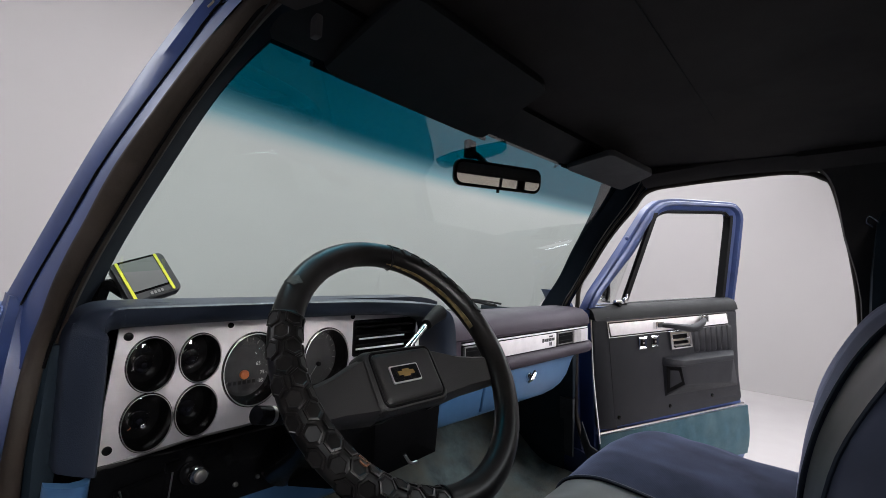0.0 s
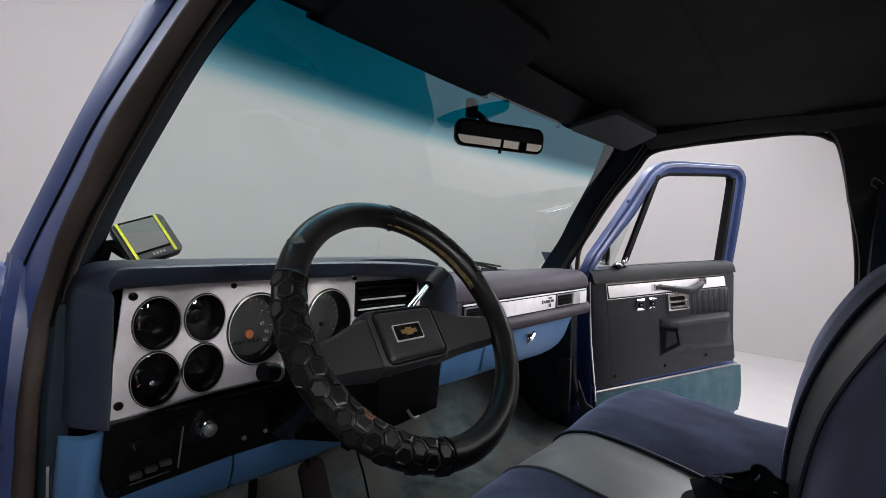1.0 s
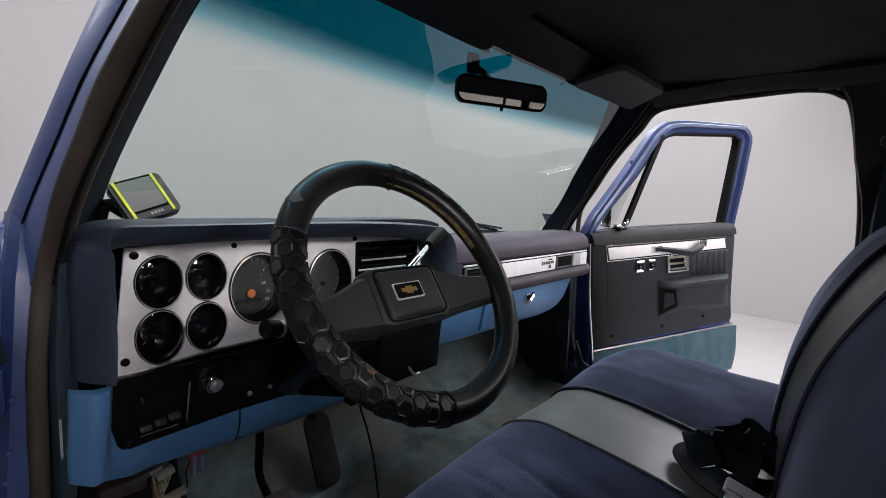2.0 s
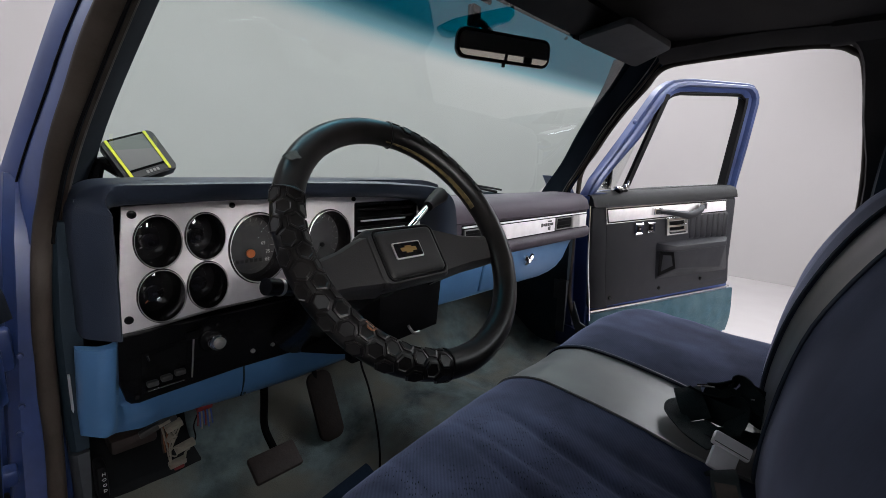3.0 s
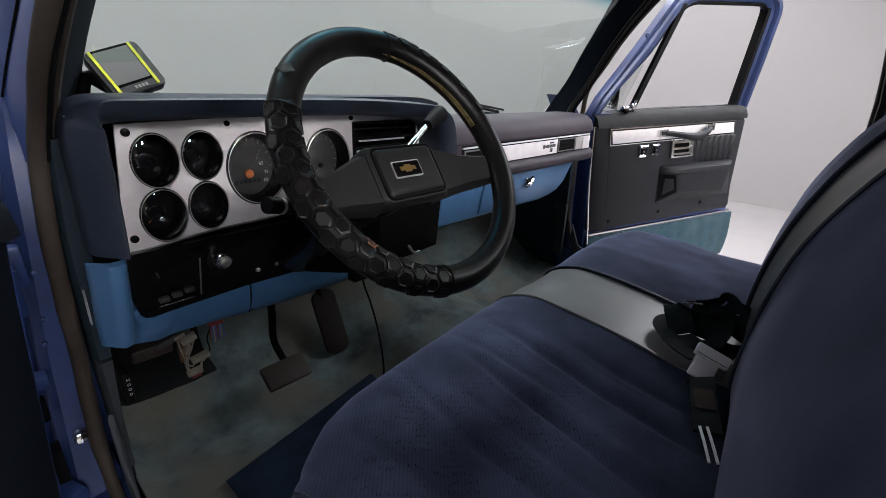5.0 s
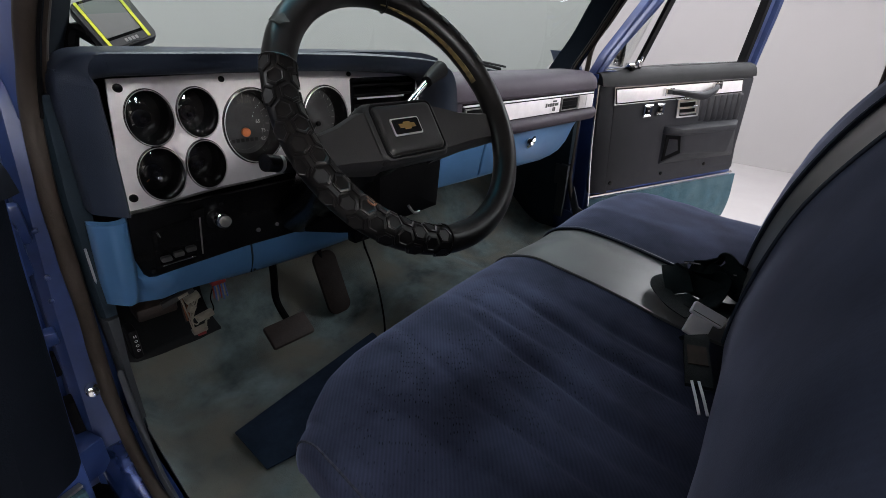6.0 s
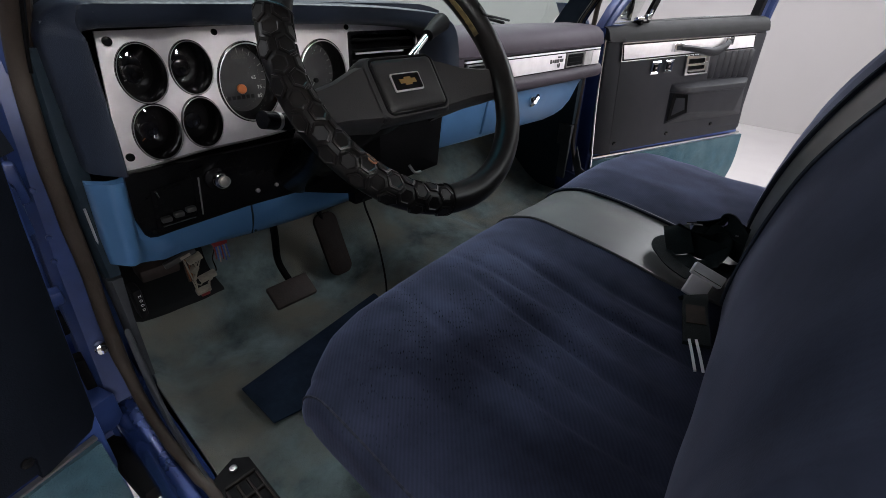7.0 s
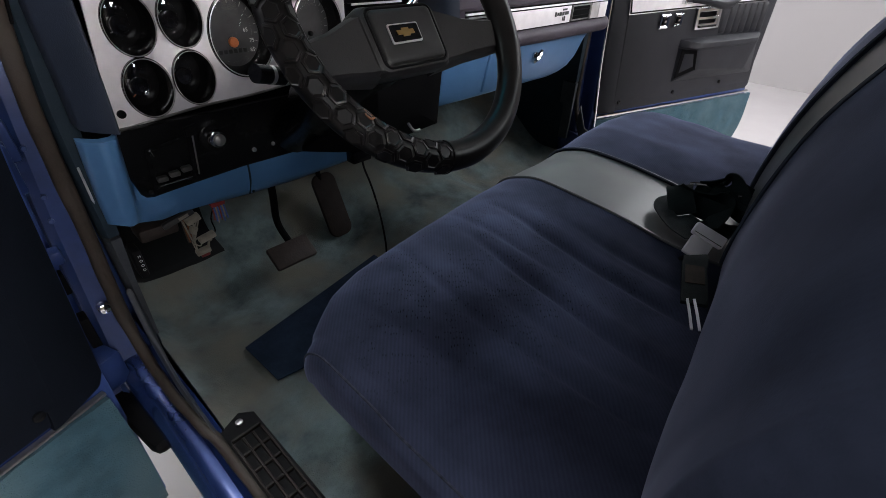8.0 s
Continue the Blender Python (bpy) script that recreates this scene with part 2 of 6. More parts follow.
def cloth_material(name, color, stitch=0.12, pile=(0.195, 0.22, 0.33)):
    """Velour: navy pile with worn paler patches, knitted rows and scattered dark stitches."""
    m = material(name, color, 0.9, var=0.22, scale=18, spec=0.05, second=[c * 1.65 for c in color], second_scale=8, sheen=0.75)
    nt = m.node_tree
    b = nt.nodes["Principled BSDF"]
    b.inputs["Sheen Tint"].default_value = (*pile, 1)
    b.inputs["Sheen Roughness"].default_value = 0.3
    base = b.inputs["Base Color"].links[0].from_socket
    tc = nt.nodes.new("ShaderNodeTexCoord")
    # turn the rows first, then stretch the stitches along them
    turned = nt.nodes.new("ShaderNodeMapping")
    turned.inputs["Rotation"].default_value = (0, 0, radians(-45.0))
    mp = nt.nodes.new("ShaderNodeMapping")
    ribbed = stitch < 0.5
    mp.inputs["Scale"].default_value = (0.36, 1.0, 0.5)
    nt.links.new(tc.outputs["Object"], turned.inputs["Vector"])
    nt.links.new(turned.outputs["Vector"], mp.inputs["Vector"])
    vo = nt.nodes.new("ShaderNodeTexVoronoi")
    vo.inputs["Scale"].default_value = 250
    nt.links.new(mp.outputs["Vector"], vo.inputs["Vector"])
    st = nt.nodes.new("ShaderNodeMapRange")
    st.inputs["From Min"].default_value, st.inputs["From Max"].default_value = 0.13, 0.22
    st.inputs["To Min"].default_value, st.inputs["To Max"].default_value = 0.3, 1.0
    nt.links.new(vo.outputs["Distance"], st.inputs["Value"])
    vo.inputs["Randomness"].default_value = 0.45
    wear = nt.nodes.new("ShaderNodeTexNoise")
    wear.inputs["Scale"].default_value = 4.5
    nt.links.new(tc.outputs["Object"], wear.inputs["Vector"])
    # the middle of the driver's place is rubbed: paler pile, with its dark stitches bare; part of the paleness is light
    # put into the colour
    away = nt.nodes.new("ShaderNodeVectorMath")
    away.operation = "DISTANCE"
    away.inputs[1].default_value = (-0.40, -0.47, 0.89)
    nt.links.new(tc.outputs["Object"], away.inputs[0])
    rub = nt.nodes.new("ShaderNodeMath")
    rub.operation = "MULTIPLY_ADD"
    rub.inputs[1].default_value = 2.0
    nt.links.new(away.outputs["Value"], rub.inputs[0])
    nt.links.new(wear.outputs["Fac"], rub.inputs[2])
    show = nt.nodes.new("ShaderNodeMapRange")
    show.inputs["From Min"].default_value, show.inputs["From Max"].default_value = 0.80, 1.05
    show.inputs["To Min"].default_value, show.inputs["To Max"].default_value = stitch, 0.92
    nt.links.new(rub.outputs["Value"], show.inputs["Value"])
    worn = nt.nodes.new("ShaderNodeMapRange")
    worn.inputs["From Min"].default_value, worn.inputs["From Max"].default_value = 0.55, 1.15
    worn.inputs["To Min"].default_value, worn.inputs["To Max"].default_value = 1.45, 0.92
    nt.links.new(rub.outputs["Value"], worn.inputs["Value"])
    nt.links.new(show.outputs["Result"], st.inputs["To Min"])
    wv = nt.nodes.new("ShaderNodeTexWave")
    wv.bands_direction = "Y"
    wv.inputs["Scale"].default_value, wv.inputs["Distortion"].default_value, wv.inputs["Detail Scale"].default_value = 62, 1.2, 5.0
    nt.links.new(mp.outputs["Vector"], wv.inputs["Vector"])
    wr = nt.nodes.new("ShaderNodeMapRange")
    wr.inputs["To Min"].default_value, wr.inputs["To Max"].default_value = (0.90, 1.10) if ribbed else (0.97, 1.03)
    nt.links.new(wv.outputs["Fac"], wr.inputs["Value"])
    mu = nt.nodes.new("ShaderNodeMath")
    mu.operation = "MULTIPLY"
    nt.links.new(st.outputs["Result"], mu.inputs[0])
    nt.links.new(wr.outputs["Result"], mu.inputs[1])
    mix = nt.nodes.new("ShaderNodeMixRGB")
    mix.blend_type = "MULTIPLY"
    mix.inputs[0].default_value = 1.0
    paler = nt.nodes.new("ShaderNodeMath")
    paler.operation = "MULTIPLY"
    nt.links.new(mu.outputs["Value"], paler.inputs[0])
    nt.links.new(worn.outputs["Result"], paler.inputs[1])
    nt.links.new(base, mix.inputs[1])
    nt.links.new(paler.outputs["Value"], mix.inputs[2])
    nt.links.new(mix.outputs["Color"], b.inputs["Base Color"])
    no = nt.nodes.new("ShaderNodeTexNoise")
    no.inputs["Scale"].default_value = 500
    nt.links.new(tc.outputs["Object"], no.inputs["Vector"])
    ad = nt.nodes.new("ShaderNodeMath")
    ad.operation = "ADD"
    nt.links.new(wr.outputs["Result"], ad.inputs[0])
    nt.links.new(no.outputs["Fac"], ad.inputs[1])
    bp = nt.nodes.new("ShaderNodeBump")
    bp.inputs["Strength"].default_value, bp.inputs["Distance"].default_value = (0.22, 0.0008) if ribbed else (0.2, 0.0006)
    nt.links.new(ad.outputs["Value"], bp.inputs["Height"])
    nt.links.new(bp.outputs["Normal"], b.inputs["Normal"])
    return m


M_PADBROWN = material("dark_pedal_rubber", (0.0120, 0.0080, 0.0068), 0.75, spec=0.2, var=0.35, scale=24, bump=0.4, bump_scale=200)
M_TORN = material("torn_grey_green_backing", (0.030, 0.036, 0.031), 0.8, var=0.3, scale=60)
M_RUST = material("orange_brown_wear", (0.17, 0.06, 0.02), 0.6, var=0.4, scale=90)
M_CORD = material("yellowed_cover_lacing", (0.13, 0.098, 0.040), 0.75, var=0.7, scale=70)
M_SEAM = material("pale_navy_seam_cord", (0.032, 0.036, 0.050), 0.9, var=0.6, scale=120, spec=0.1)
M_CLOTH = cloth_material("navy_velour", (0.0222, 0.0262, 0.0450))
M_BACKCLOTH = cloth_material("plain_navy_velour", (0.0250, 0.0300, 0.0480), 0.75, (0.38, 0.41, 0.56))


# ---- building helpers ----
WORLD = {}


def thing(name, at, label, category, group="", kind=""):
    """An Empty at the thing's base, which parents its parts."""
    ob = new(name)
    ob.empty_display_size = 0.05
    ob.location = at
    WORLD[ob.name] = Matrix.Translation(at)
    return tagged(ob, label, category, group, kind)


def mesh_of(name, bm, mat, smooth=40):
    bmesh.ops.recalc_face_normals(bm, faces=bm.faces)
    me = bpy.data.meshes.new(name)
    bm.to_mesh(me)
    bm.free()
    me.materials.append(mat)
    if smooth:
        me.shade_smooth()
        me.set_sharp_from_angle(angle=radians(smooth))
    return me


def part(name, bm, mat, parent, label="", smooth=40):
    """One mesh, built in world places, under a thing or a part."""
    ob = new(name, mesh_of(name, bm, mat, smooth))
    ob.parent = parent
    ob.matrix_parent_inverse = WORLD[parent.name].inverted()
    WORLD[ob.name] = Matrix()
    return tagged(ob, label)


def piece(name, me, m, parent, label=""):
    """A part that shares its mesh with others, placed by m."""
    ob = new(name, me)
    ob.parent = parent
    ob.matrix_parent_inverse = WORLD[parent.name].inverted()
    ob.matrix_basis = m
    WORLD[ob.name] = m.copy()
    return tagged(ob, label)


def solid(name, bm, mat, label, category, kind="", group="", smooth=40):
    ob = new(name, mesh_of(name, bm, mat, smooth))
    WORLD[ob.name] = Matrix()
    return tagged(ob, label, category, group, kind)


def put(bm, m):
    bmesh.ops.transform(bm, matrix=m, verts=bm.verts)
    return bm


def box(x0, x1, y0, y1, z0, z1, bevel=0.0, seg=2, bm=None):
    t = bmesh.new()
    bmesh.ops.create_cube(t, size=1)
    bmesh.ops.transform(t, matrix=Matrix.Translation(((x0 + x1) / 2, (y0 + y1) / 2, (z0 + z1) / 2)) @ Matrix.Diagonal((x1 - x0, y1 - y0, z1 - z0, 1)), verts=t.verts)
    if bevel:
        bmesh.ops.bevel(t, geom=t.edges[:], offset=bevel, segments=seg, profile=0.5, affect="EDGES")
    if bm is None:
        return t
    return join(bm, t)


def join(bm, other):
    me = bpy.data.meshes.new("tmp")
    other.to_mesh(me)
    other.free()
    bm.from_mesh(me)
    bpy.data.meshes.remove(me)
    return bm


def loft(rings, closed=True, caps=True, bm=None):
    """Skin between rings of equally many points."""
    bm = bm or bmesh.new()
    vs = [[bm.verts.new(p) for p in r] for r in rings]
    n = len(rings[0])
    for a, b in zip(vs, vs[1:]):
        for i in range(n if closed else n - 1):
            j = (i + 1) % n
            bm.faces.new((a[i], a[j], b[j], b[i]))
    if caps and closed:
        bm.faces.new(vs[0][::-1])
        bm.faces.new(vs[-1])
    return bm


def smooth_path(points, per=8):
    """Catmull-Rom through points."""
    p = [Vector(q) for q in points]
    p = [2 * p[0] - p[1]] + p + [2 * p[-1] - p[-2]]
    out = []
    for i in range(1, len(p) - 2):
        for k in range(per):
            t = k / per
            out.append(0.5 * (2 * p[i] + (p[i + 1] - p[i - 1]) * t + (2 * p[i - 1] - 5 * p[i] + 4 * p[i + 1] - p[i + 2]) * t * t
                              + (3 * p[i] - p[i - 1] - 3 * p[i + 1] + p[i + 2]) * t ** 3))
    out.append(p[-2])
    return out


def tube(points, radius, seg=10, bm=None, per=8, caps=True):
    path = smooth_path(points, per) if per > 1 else [Vector(q) for q in points]
    rings, up = [], None
    for i, p in enumerate(path):
        d = (path[min(i + 1, len(path) - 1)] - path[max(i - 1, 0)]).normalized()
        if up is None:
            up = Vector((0, 0, 1)) if abs(d.z) < 0.9 else Vector((1, 0, 0))
        side = d.cross(up).normalized()
        up = side.cross(d).normalized()
        r = radius(i / (len(path) - 1)) if callable(radius) else radius
        rings.append([p + r * (math.cos(a) * side + math.sin(a) * up) for a in [2 * math.pi * k / seg for k in range(seg)]])
    return loft(rings, True, caps, bm)


def rounded(w, h, r, n=4, cx=0.0, cy=0.0):
    """Outline of a rounded rectangle, anticlockwise."""
    out = []
    for sx, sy, a0 in ((1, 1, 0), (-1, 1, 90), (-1, -1, 180), (1, -1, 270)):
        for k in range(n + 1):
            a = radians(a0 + 90 * k / n)
            out.append((cx + sx * (w / 2 - r) + r * math.cos(a), cy + sy * (h / 2 - r) + r * math.sin(a)))
    return out


def ellipse(cx, cy, rx, ry, n=40):
    return [(cx + rx * math.cos(2 * math.pi * k / n), cy + ry * math.sin(2 * math.pi * k / n)) for k in range(n)]


def plate(outline, depth, to, holes=(), bevel=0.0):
    """A flat piece with holes: to(u, v, w) gives the place; it reaches from w = 0 back to w = depth."""
    bm = bmesh.new()
    edges = []
    for loop in (outline, *holes):
        vs = [bm.verts.new((u, v, 0)) for u, v in loop]
        edges += [bm.edges.new((vs[i], vs[(i + 1) % len(vs)])) for i in range(len(vs))]
    if holes:
        bmesh.ops.triangle_fill(bm, edges=edges, use_beauty=True)
    else:
        bm.faces.new([v for v in bm.verts])
    r = bmesh.ops.extrude_face_region(bm, geom=bm.faces[:])
    bmesh.ops.translate(bm, vec=(0, 0, depth), verts=[v for v in r["geom"] if isinstance(v, bmesh.types.BMVert)])
    if bevel:
        es = [e for e in bm.edges if len(e.link_faces) == 2 and e.calc_face_angle(0) > 0.6 and abs(e.verts[0].co.z - e.verts[1].co.z) < 1e-6]
        bmesh.ops.bevel(bm, geom=es, offset=bevel, segments=2, profile=0.5, affect="EDGES")
    for v in bm.verts:
        v.co = to(*v.co)
    return bm


def disc(centre, normal, r, depth, seg=24, bevel=0.0):
    bm = bmesh.new()
    bmesh.ops.create_cone(bm, cap_ends=True, segments=seg, radius1=r, radius2=r, depth=depth)
    if bevel:
        bmesh.ops.bevel(bm, geom=[e for e in bm.edges if e.calc_face_angle(0) > 1], offset=bevel, segments=2, profile=0.5, affect="EDGES")
    q = Vector(normal).to_track_quat("Z", "Y").to_matrix().to_4x4()
    return put(bm, Matrix.Translation(centre) @ q)


def text_mesh(body, size, m, bm=None):
    """Letters of the built-in font as a thin solid, placed by m."""
    cu = bpy.data.curves.new("txt", "FONT")
    cu.body, cu.size, cu.align_x, cu.align_y, cu.extrude, cu.resolution_u = body, size, "CENTER", "CENTER", size * 0.02, 2
    ob = bpy.data.objects.new("txt", cu)
    scene.collection.objects.link(ob)
    bpy.context.view_layer.update()
    me = bpy.data.meshes.new_from_object(ob)
    bpy.data.objects.remove(ob)
    t = bmesh.new()
    t.from_mesh(me)
    put(t, m)
    return join(bm, t) if bm else t


# ---- the studio ----
solid("ground", box(-7, 6.1, -7, 7, -0.1, 0.0), M_GROUND, "pale grey painted studio floor", "floor", "structure", smooth=0)
HIGH = 6.2


def wall_path():
    """The white cove: one wall that rounds the corner ahead."""
    pts = [(6.0, -7.0), (6.0, 2.6)]
    pts += [(2.0 + 4.0 * math.cos(radians(a)), 2.6 + 4.0 * math.sin(radians(a))) for a in range(5, 90, 5)]
    return pts + [(2.0, 6.6), (-7.0, 6.6)]


cove = bmesh.new()
inner = wall_path()
rows = []
for x, y in inner:
    ox, oy = (x + 0.15 if x > 2 else x), (y + 0.15 if y > 2.6 else y)
    rows.append([Vector((x, y, 0)), Vector((x, y, HIGH)), Vector((ox, oy, HIGH)), Vector((ox, oy, 0))])
solid("wall_north_east", loft(rows, bm=cove), M_WALL, "plain light grey studio wall with a rounded corner", "wall", "structure", smooth=30)
# this wall is never in view; its dark colour cuts bounce light
solid("wall_west", box(-7.15, -7, -7, 6.75, 0, HIGH), M_DARKWALL, "plain unseen wall, kept dark to cut bounce light", "wall", "structure", smooth=0)
solid("wall_south", box(-7, 6.15, -7.15, -7, 0, HIGH), M_BEIGEWALL, "plain beige studio wall", "wall", "structure", smooth=0)
solid("ceiling", box(-7, 6.15, -7, 6.75, HIGH, HIGH + 0.1), M_WALL, "plain light grey studio ceiling", "ceiling", "structure", smooth=0)
for ly, radiance, places in CEILING_ROWS:
    light_me = mesh_of("ceiling_light", box(-0.8, 0.8, -1.5, 1.5, -0.05, 0.0), emission_material("ceiling_panel_light", (0.955, 0.95, 1.0), radiance), 0)
    for lx in places:
        lamp = new("ceiling_light", light_me)
        lamp.location = (lx, ly, HIGH - 0.02)
        tagged(lamp, "flat white rectangular ceiling light panel", "ceiling light", "ceiling lights")
# unseen panels, added only to brighten the cab through its openings
for eye, target, radiance in FILL_PANELS:
    lamp = thing("fill_light", eye, "unseen added fill light panel in a black housing", "studio light", "studio lights")
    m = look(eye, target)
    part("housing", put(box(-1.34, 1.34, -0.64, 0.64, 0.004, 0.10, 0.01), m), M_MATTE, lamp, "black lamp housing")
    part("diffuser", put(box(-1.3, 1.3, -0.6, 0.6, -0.02, 0.0), m), emission_material("fill_panel_light", (1.0, 0.955, 0.96) if radiance > 30 else (0.93, 0.95, 1.0), radiance), lamp, "glowing white diffuser", 0)

# ---- the cab ----
truck = thing("pickup_truck", (0, 0, 0.5), "blue metallic pickup truck cab with both doors open", "truck")



def pillar_side(s):
    """The door opening of one side: s = -1 driver, 1 passenger."""
    back = -0.93 if s < 0 else -0.835
    k = 1 if s < 0 else -1

    def m(p):
        return Vector((k * p[0], p[1], p[2]))

    # edges from the belt line up to the roof
    outer = [(-0.858, 0.20, 1.215), (-0.841, 0.136, 1.283), (-0.816, 0.057, 1.372), (-0.781, -0.05, 1.492), (-0.758, -0.116, 1.563), (-0.733, -0.177, 1.63), (-0.705, -0.237, 1.694), (-0.688, -0.262, 1.72)]
    gap = [(-0.842, 0.115, 1.215), (-0.829, 0.079, 1.264), (-0.813, 0.021, 1.332), (-0.790, -0.049, 1.412), (-0.769, -0.113, 1.486), (-0.743, -0.171, 1.555), (-0.714, -0.223, 1.624), (-0.698, -0.257, 1.665), (-0.676, -0.29, 1.71)]
    seal_o = [(-0.818, 0.0, 1.215), (-0.810, -0.013, 1.257), (-0.798, -0.07, 1.336), (-0.776, -0.123, 1.41), (-0.753, -0.174, 1.48), (-0.730, -0.223, 1.547), (-0.705, -0.269, 1.611), (-0.672, -0.318, 1.676), (-0.660, -0.33, 1.69)]
    seal_i = [(-0.797, 0.0, 1.215), (-0.791, -0.011, 1.255), (-0.778, -0.07, 1.337), (-0.757, -0.125, 1.413), (-0.735, -0.177, 1.484), (-0.712, -0.226, 1.552), (-0.685, -0.275, 1.618), (-0.656, -0.325, 1.682), (-0.645, -0.34, 1.695)]
    glass = [(-0.741, 0.235, 1.20), (-0.729, 0.16, 1.262), (-0.710, 0.05, 1.382), (-0.678, -0.068, 1.507), (-0.645, -0.16, 1.61), (-0.605, -0.222, 1.681), (-0.58, -0.245, 1.70)]
    n = 40
    # the seal broadens towards the roof
    seal_o = [(x - float(np.interp(z, [1.33, 1.41, 1.48], [0.0, 0.0055, 0.0073])), y, z) for x, y, z in seal_o]
    if s > 0:
        # the far opening edge lies a little further ahead, and the glass reaches wider
        def ahead(points):
            return [(x, y + float(np.interp(z, [1.2, 1.26, 1.375, 1.48, 1.57, 1.65], [0.035, 0.038, 0.045, 0.045, 0.03, 0.0])), z) for x, y, z in points]
        seal_o, seal_i = ahead(seal_o), ahead(seal_i)
        glass = [(-0.815, 0.16, 1.20), (-0.80, 0.14, 1.246), (-0.772, 0.05, 1.36), (-0.731, -0.019, 1.455), (-0.665, -0.10, 1.54), (-0.635, -0.145, 1.60), (-0.612, -0.175, 1.645), (-0.59, -0.20, 1.69)]

    def even(points):
        q = smooth_path(points, 12)
        return [m(q[round(i * (len(q) - 1) / (n - 1))]) for i in range(n)]

    o, g, so, si, gl = even(outer), even(gap), even(seal_o), even(seal_i), even(glass)
    fwd = Vector((0, 0.05, 0.01))
    inx = Vector((0.003 * k, 0, 0))
    back_edge = Vector((0.035, 0.05, 0)) if s < 0 else Vector((0.03, 0.01, 0))
    rings = []
    for a, b, c in zip(o, g, so):
        bulge = Vector((-0.004 * k, -0.006, 0))
        rings.append([a + back_edge, a, (a + b) / 2 + bulge, b - inx * 0.4, b + Vector((0, 0.012, 0)), b + inx * 0.6, (b + c) / 2 + bulge * 0.5, c, c + fwd])
    part("a_pillar", loft(rings), M_PAINT, truck, "blue painted windshield pillar with a door gutter", 30)
    # dark joint where the pillar meets the fender
    rings = []
    for b in g[4:-1]:
        w = 0.0012 + 0.0007 * noise.noise(b * 45)
        rings.append([b + Vector((-w * k, -0.0045, 0)), b + Vector((w * k, -0.0045, 0)), b + Vector((w * k, 0.01, 0)), b + Vector((-w * k, 0.01, 0))])
    part("gutter_joint", loft(rings), M_VOID, truck)
    if s < 0:
        part("gutter_joint", tube([m(q) for q in ((-0.699, -0.262, 1.664), (-0.694, -0.274, 1.674), (-0.689, -0.279, 1.676), (-0.681, -0.292, 1.686))], 0.0014, 6), M_VOID, truck)
        # small pale sliver beside the joint
        part("pale_fleck", tube([m(q) for q in ((-0.702, -0.262, 1.672), (-0.698, -0.268, 1.680), (-0.703, -0.262, 1.688))], 0.0012, 6), M_CONNECTOR, truck, "pale fleck on the paint")
    rings = []
    for a, b in zip(si, gl):
        mid = a.lerp(b, 0.5)
        rings.append([a, a.lerp(b, 0.12) + Vector((0.001 * k, -0.004, 0.0)), mid + Vector((-0.004 * k, -0.003, 0.0)), b + Vector((-0.001 * k, -0.004, 0)), b + Vector((-0.002 * k, 0.012, 0)), mid + Vector((-0.025 * k, 0.02, 0.01)), a + Vector((-0.010 * k, 0.03, 0))])
    part("pillar_trim", loft(rings), M_PILLARTRIM, truck, "slate blue plastic windshield pillar trim", 40)
    # inner lip beside the seal
    part("seal_groove", tube([p + Vector((0.0005 * k, -0.006, 0)) for p in si[::3]], 0.0022, 8), M_VOID, truck)
    part("seal_lip", tube([a.lerp(b, 0.14) + Vector((0.0, -0.005, 0)) for a, b in zip(si, gl)][::3], 0.0042, 8), M_RUBBER, truck, "brown-black inner lip of the seal")
    part("trim_lip", tube([a.lerp(b, 0.27) + Vector((0.0, -0.006, 0)) for a, b in zip(si, gl)][::3], 0.0018, 8), M_TRIMEDGE, truck, "pale worn edge of the pillar trim")
    # the door seal, one run round the opening
    run = [m(p) for p in ((-0.789, -0.068, 1.336), (-0.768, -0.124, 1.411), (-0.7455, -0.1755, 1.482), (-0.722, -0.2245, 1.55), (-0.6965, -0.272, 1.614), (-0.666, -0.320, 1.676))]
    if s > 0:
        run = [Vector((p.x, p.y + float(np.interp(p.z, [1.26, 1.375, 1.48, 1.57, 1.65], [0.038, 0.045, 0.045, 0.03, 0.0])), p.z)) for p in run]
    run = run[::-1] + [m(p) for p in ((-0.8015, -0.010, 1.255), (-0.811, 0.0, 1.18), (-0.819, 0.0, 1.09), (-0.824, 0.0, 0.93), (-0.830, -0.005, 0.80), (-0.835, -0.05, 0.70), (-0.834, -0.17, 0.663), (-0.824, -0.28, 0.66), (-0.816, -0.37, 0.66), (-0.812, back + 0.05, 0.66))]
    run = [m(p) for p in [(-0.845, back, 0.70), (-0.83, back, 1.05), (-0.80, back, 1.334), (-0.747, back + 0.042, 1.62), (-0.722, back + 0.075, 1.682), (-0.706, back + 0.14, 1.700), (-0.70, -0.58, 1.700), (-0.682, -0.42, 1.692)]] + run
    if s > 0:
        run = [Vector((p.x, p.y, p.z - 0.012 * max(0.0, min(1.0, (p.z - 1.60) / 0.06)))) for p in run]
    path = smooth_path(run, 8)
    rings = []
    for i, p in enumerate(path):
        d = (path[min(i + 1, len(path) - 1)] - path[max(i - 1, 0)]).normalized()
        across = Vector((k, 0, 0))
        across = (across - d * across.dot(d)).normalized()
        up = across.cross(d).normalized()
        w = 1 + 0.10 * noise.noise(p * 14) + float(np.interp(p.z, [0.66, 0.75, 1.33, 1.48, 1.68], [-0.25, 0.0, 0.0, 0.32, 0.0]))
        p = p - across * 0.0115 * (w - 1)
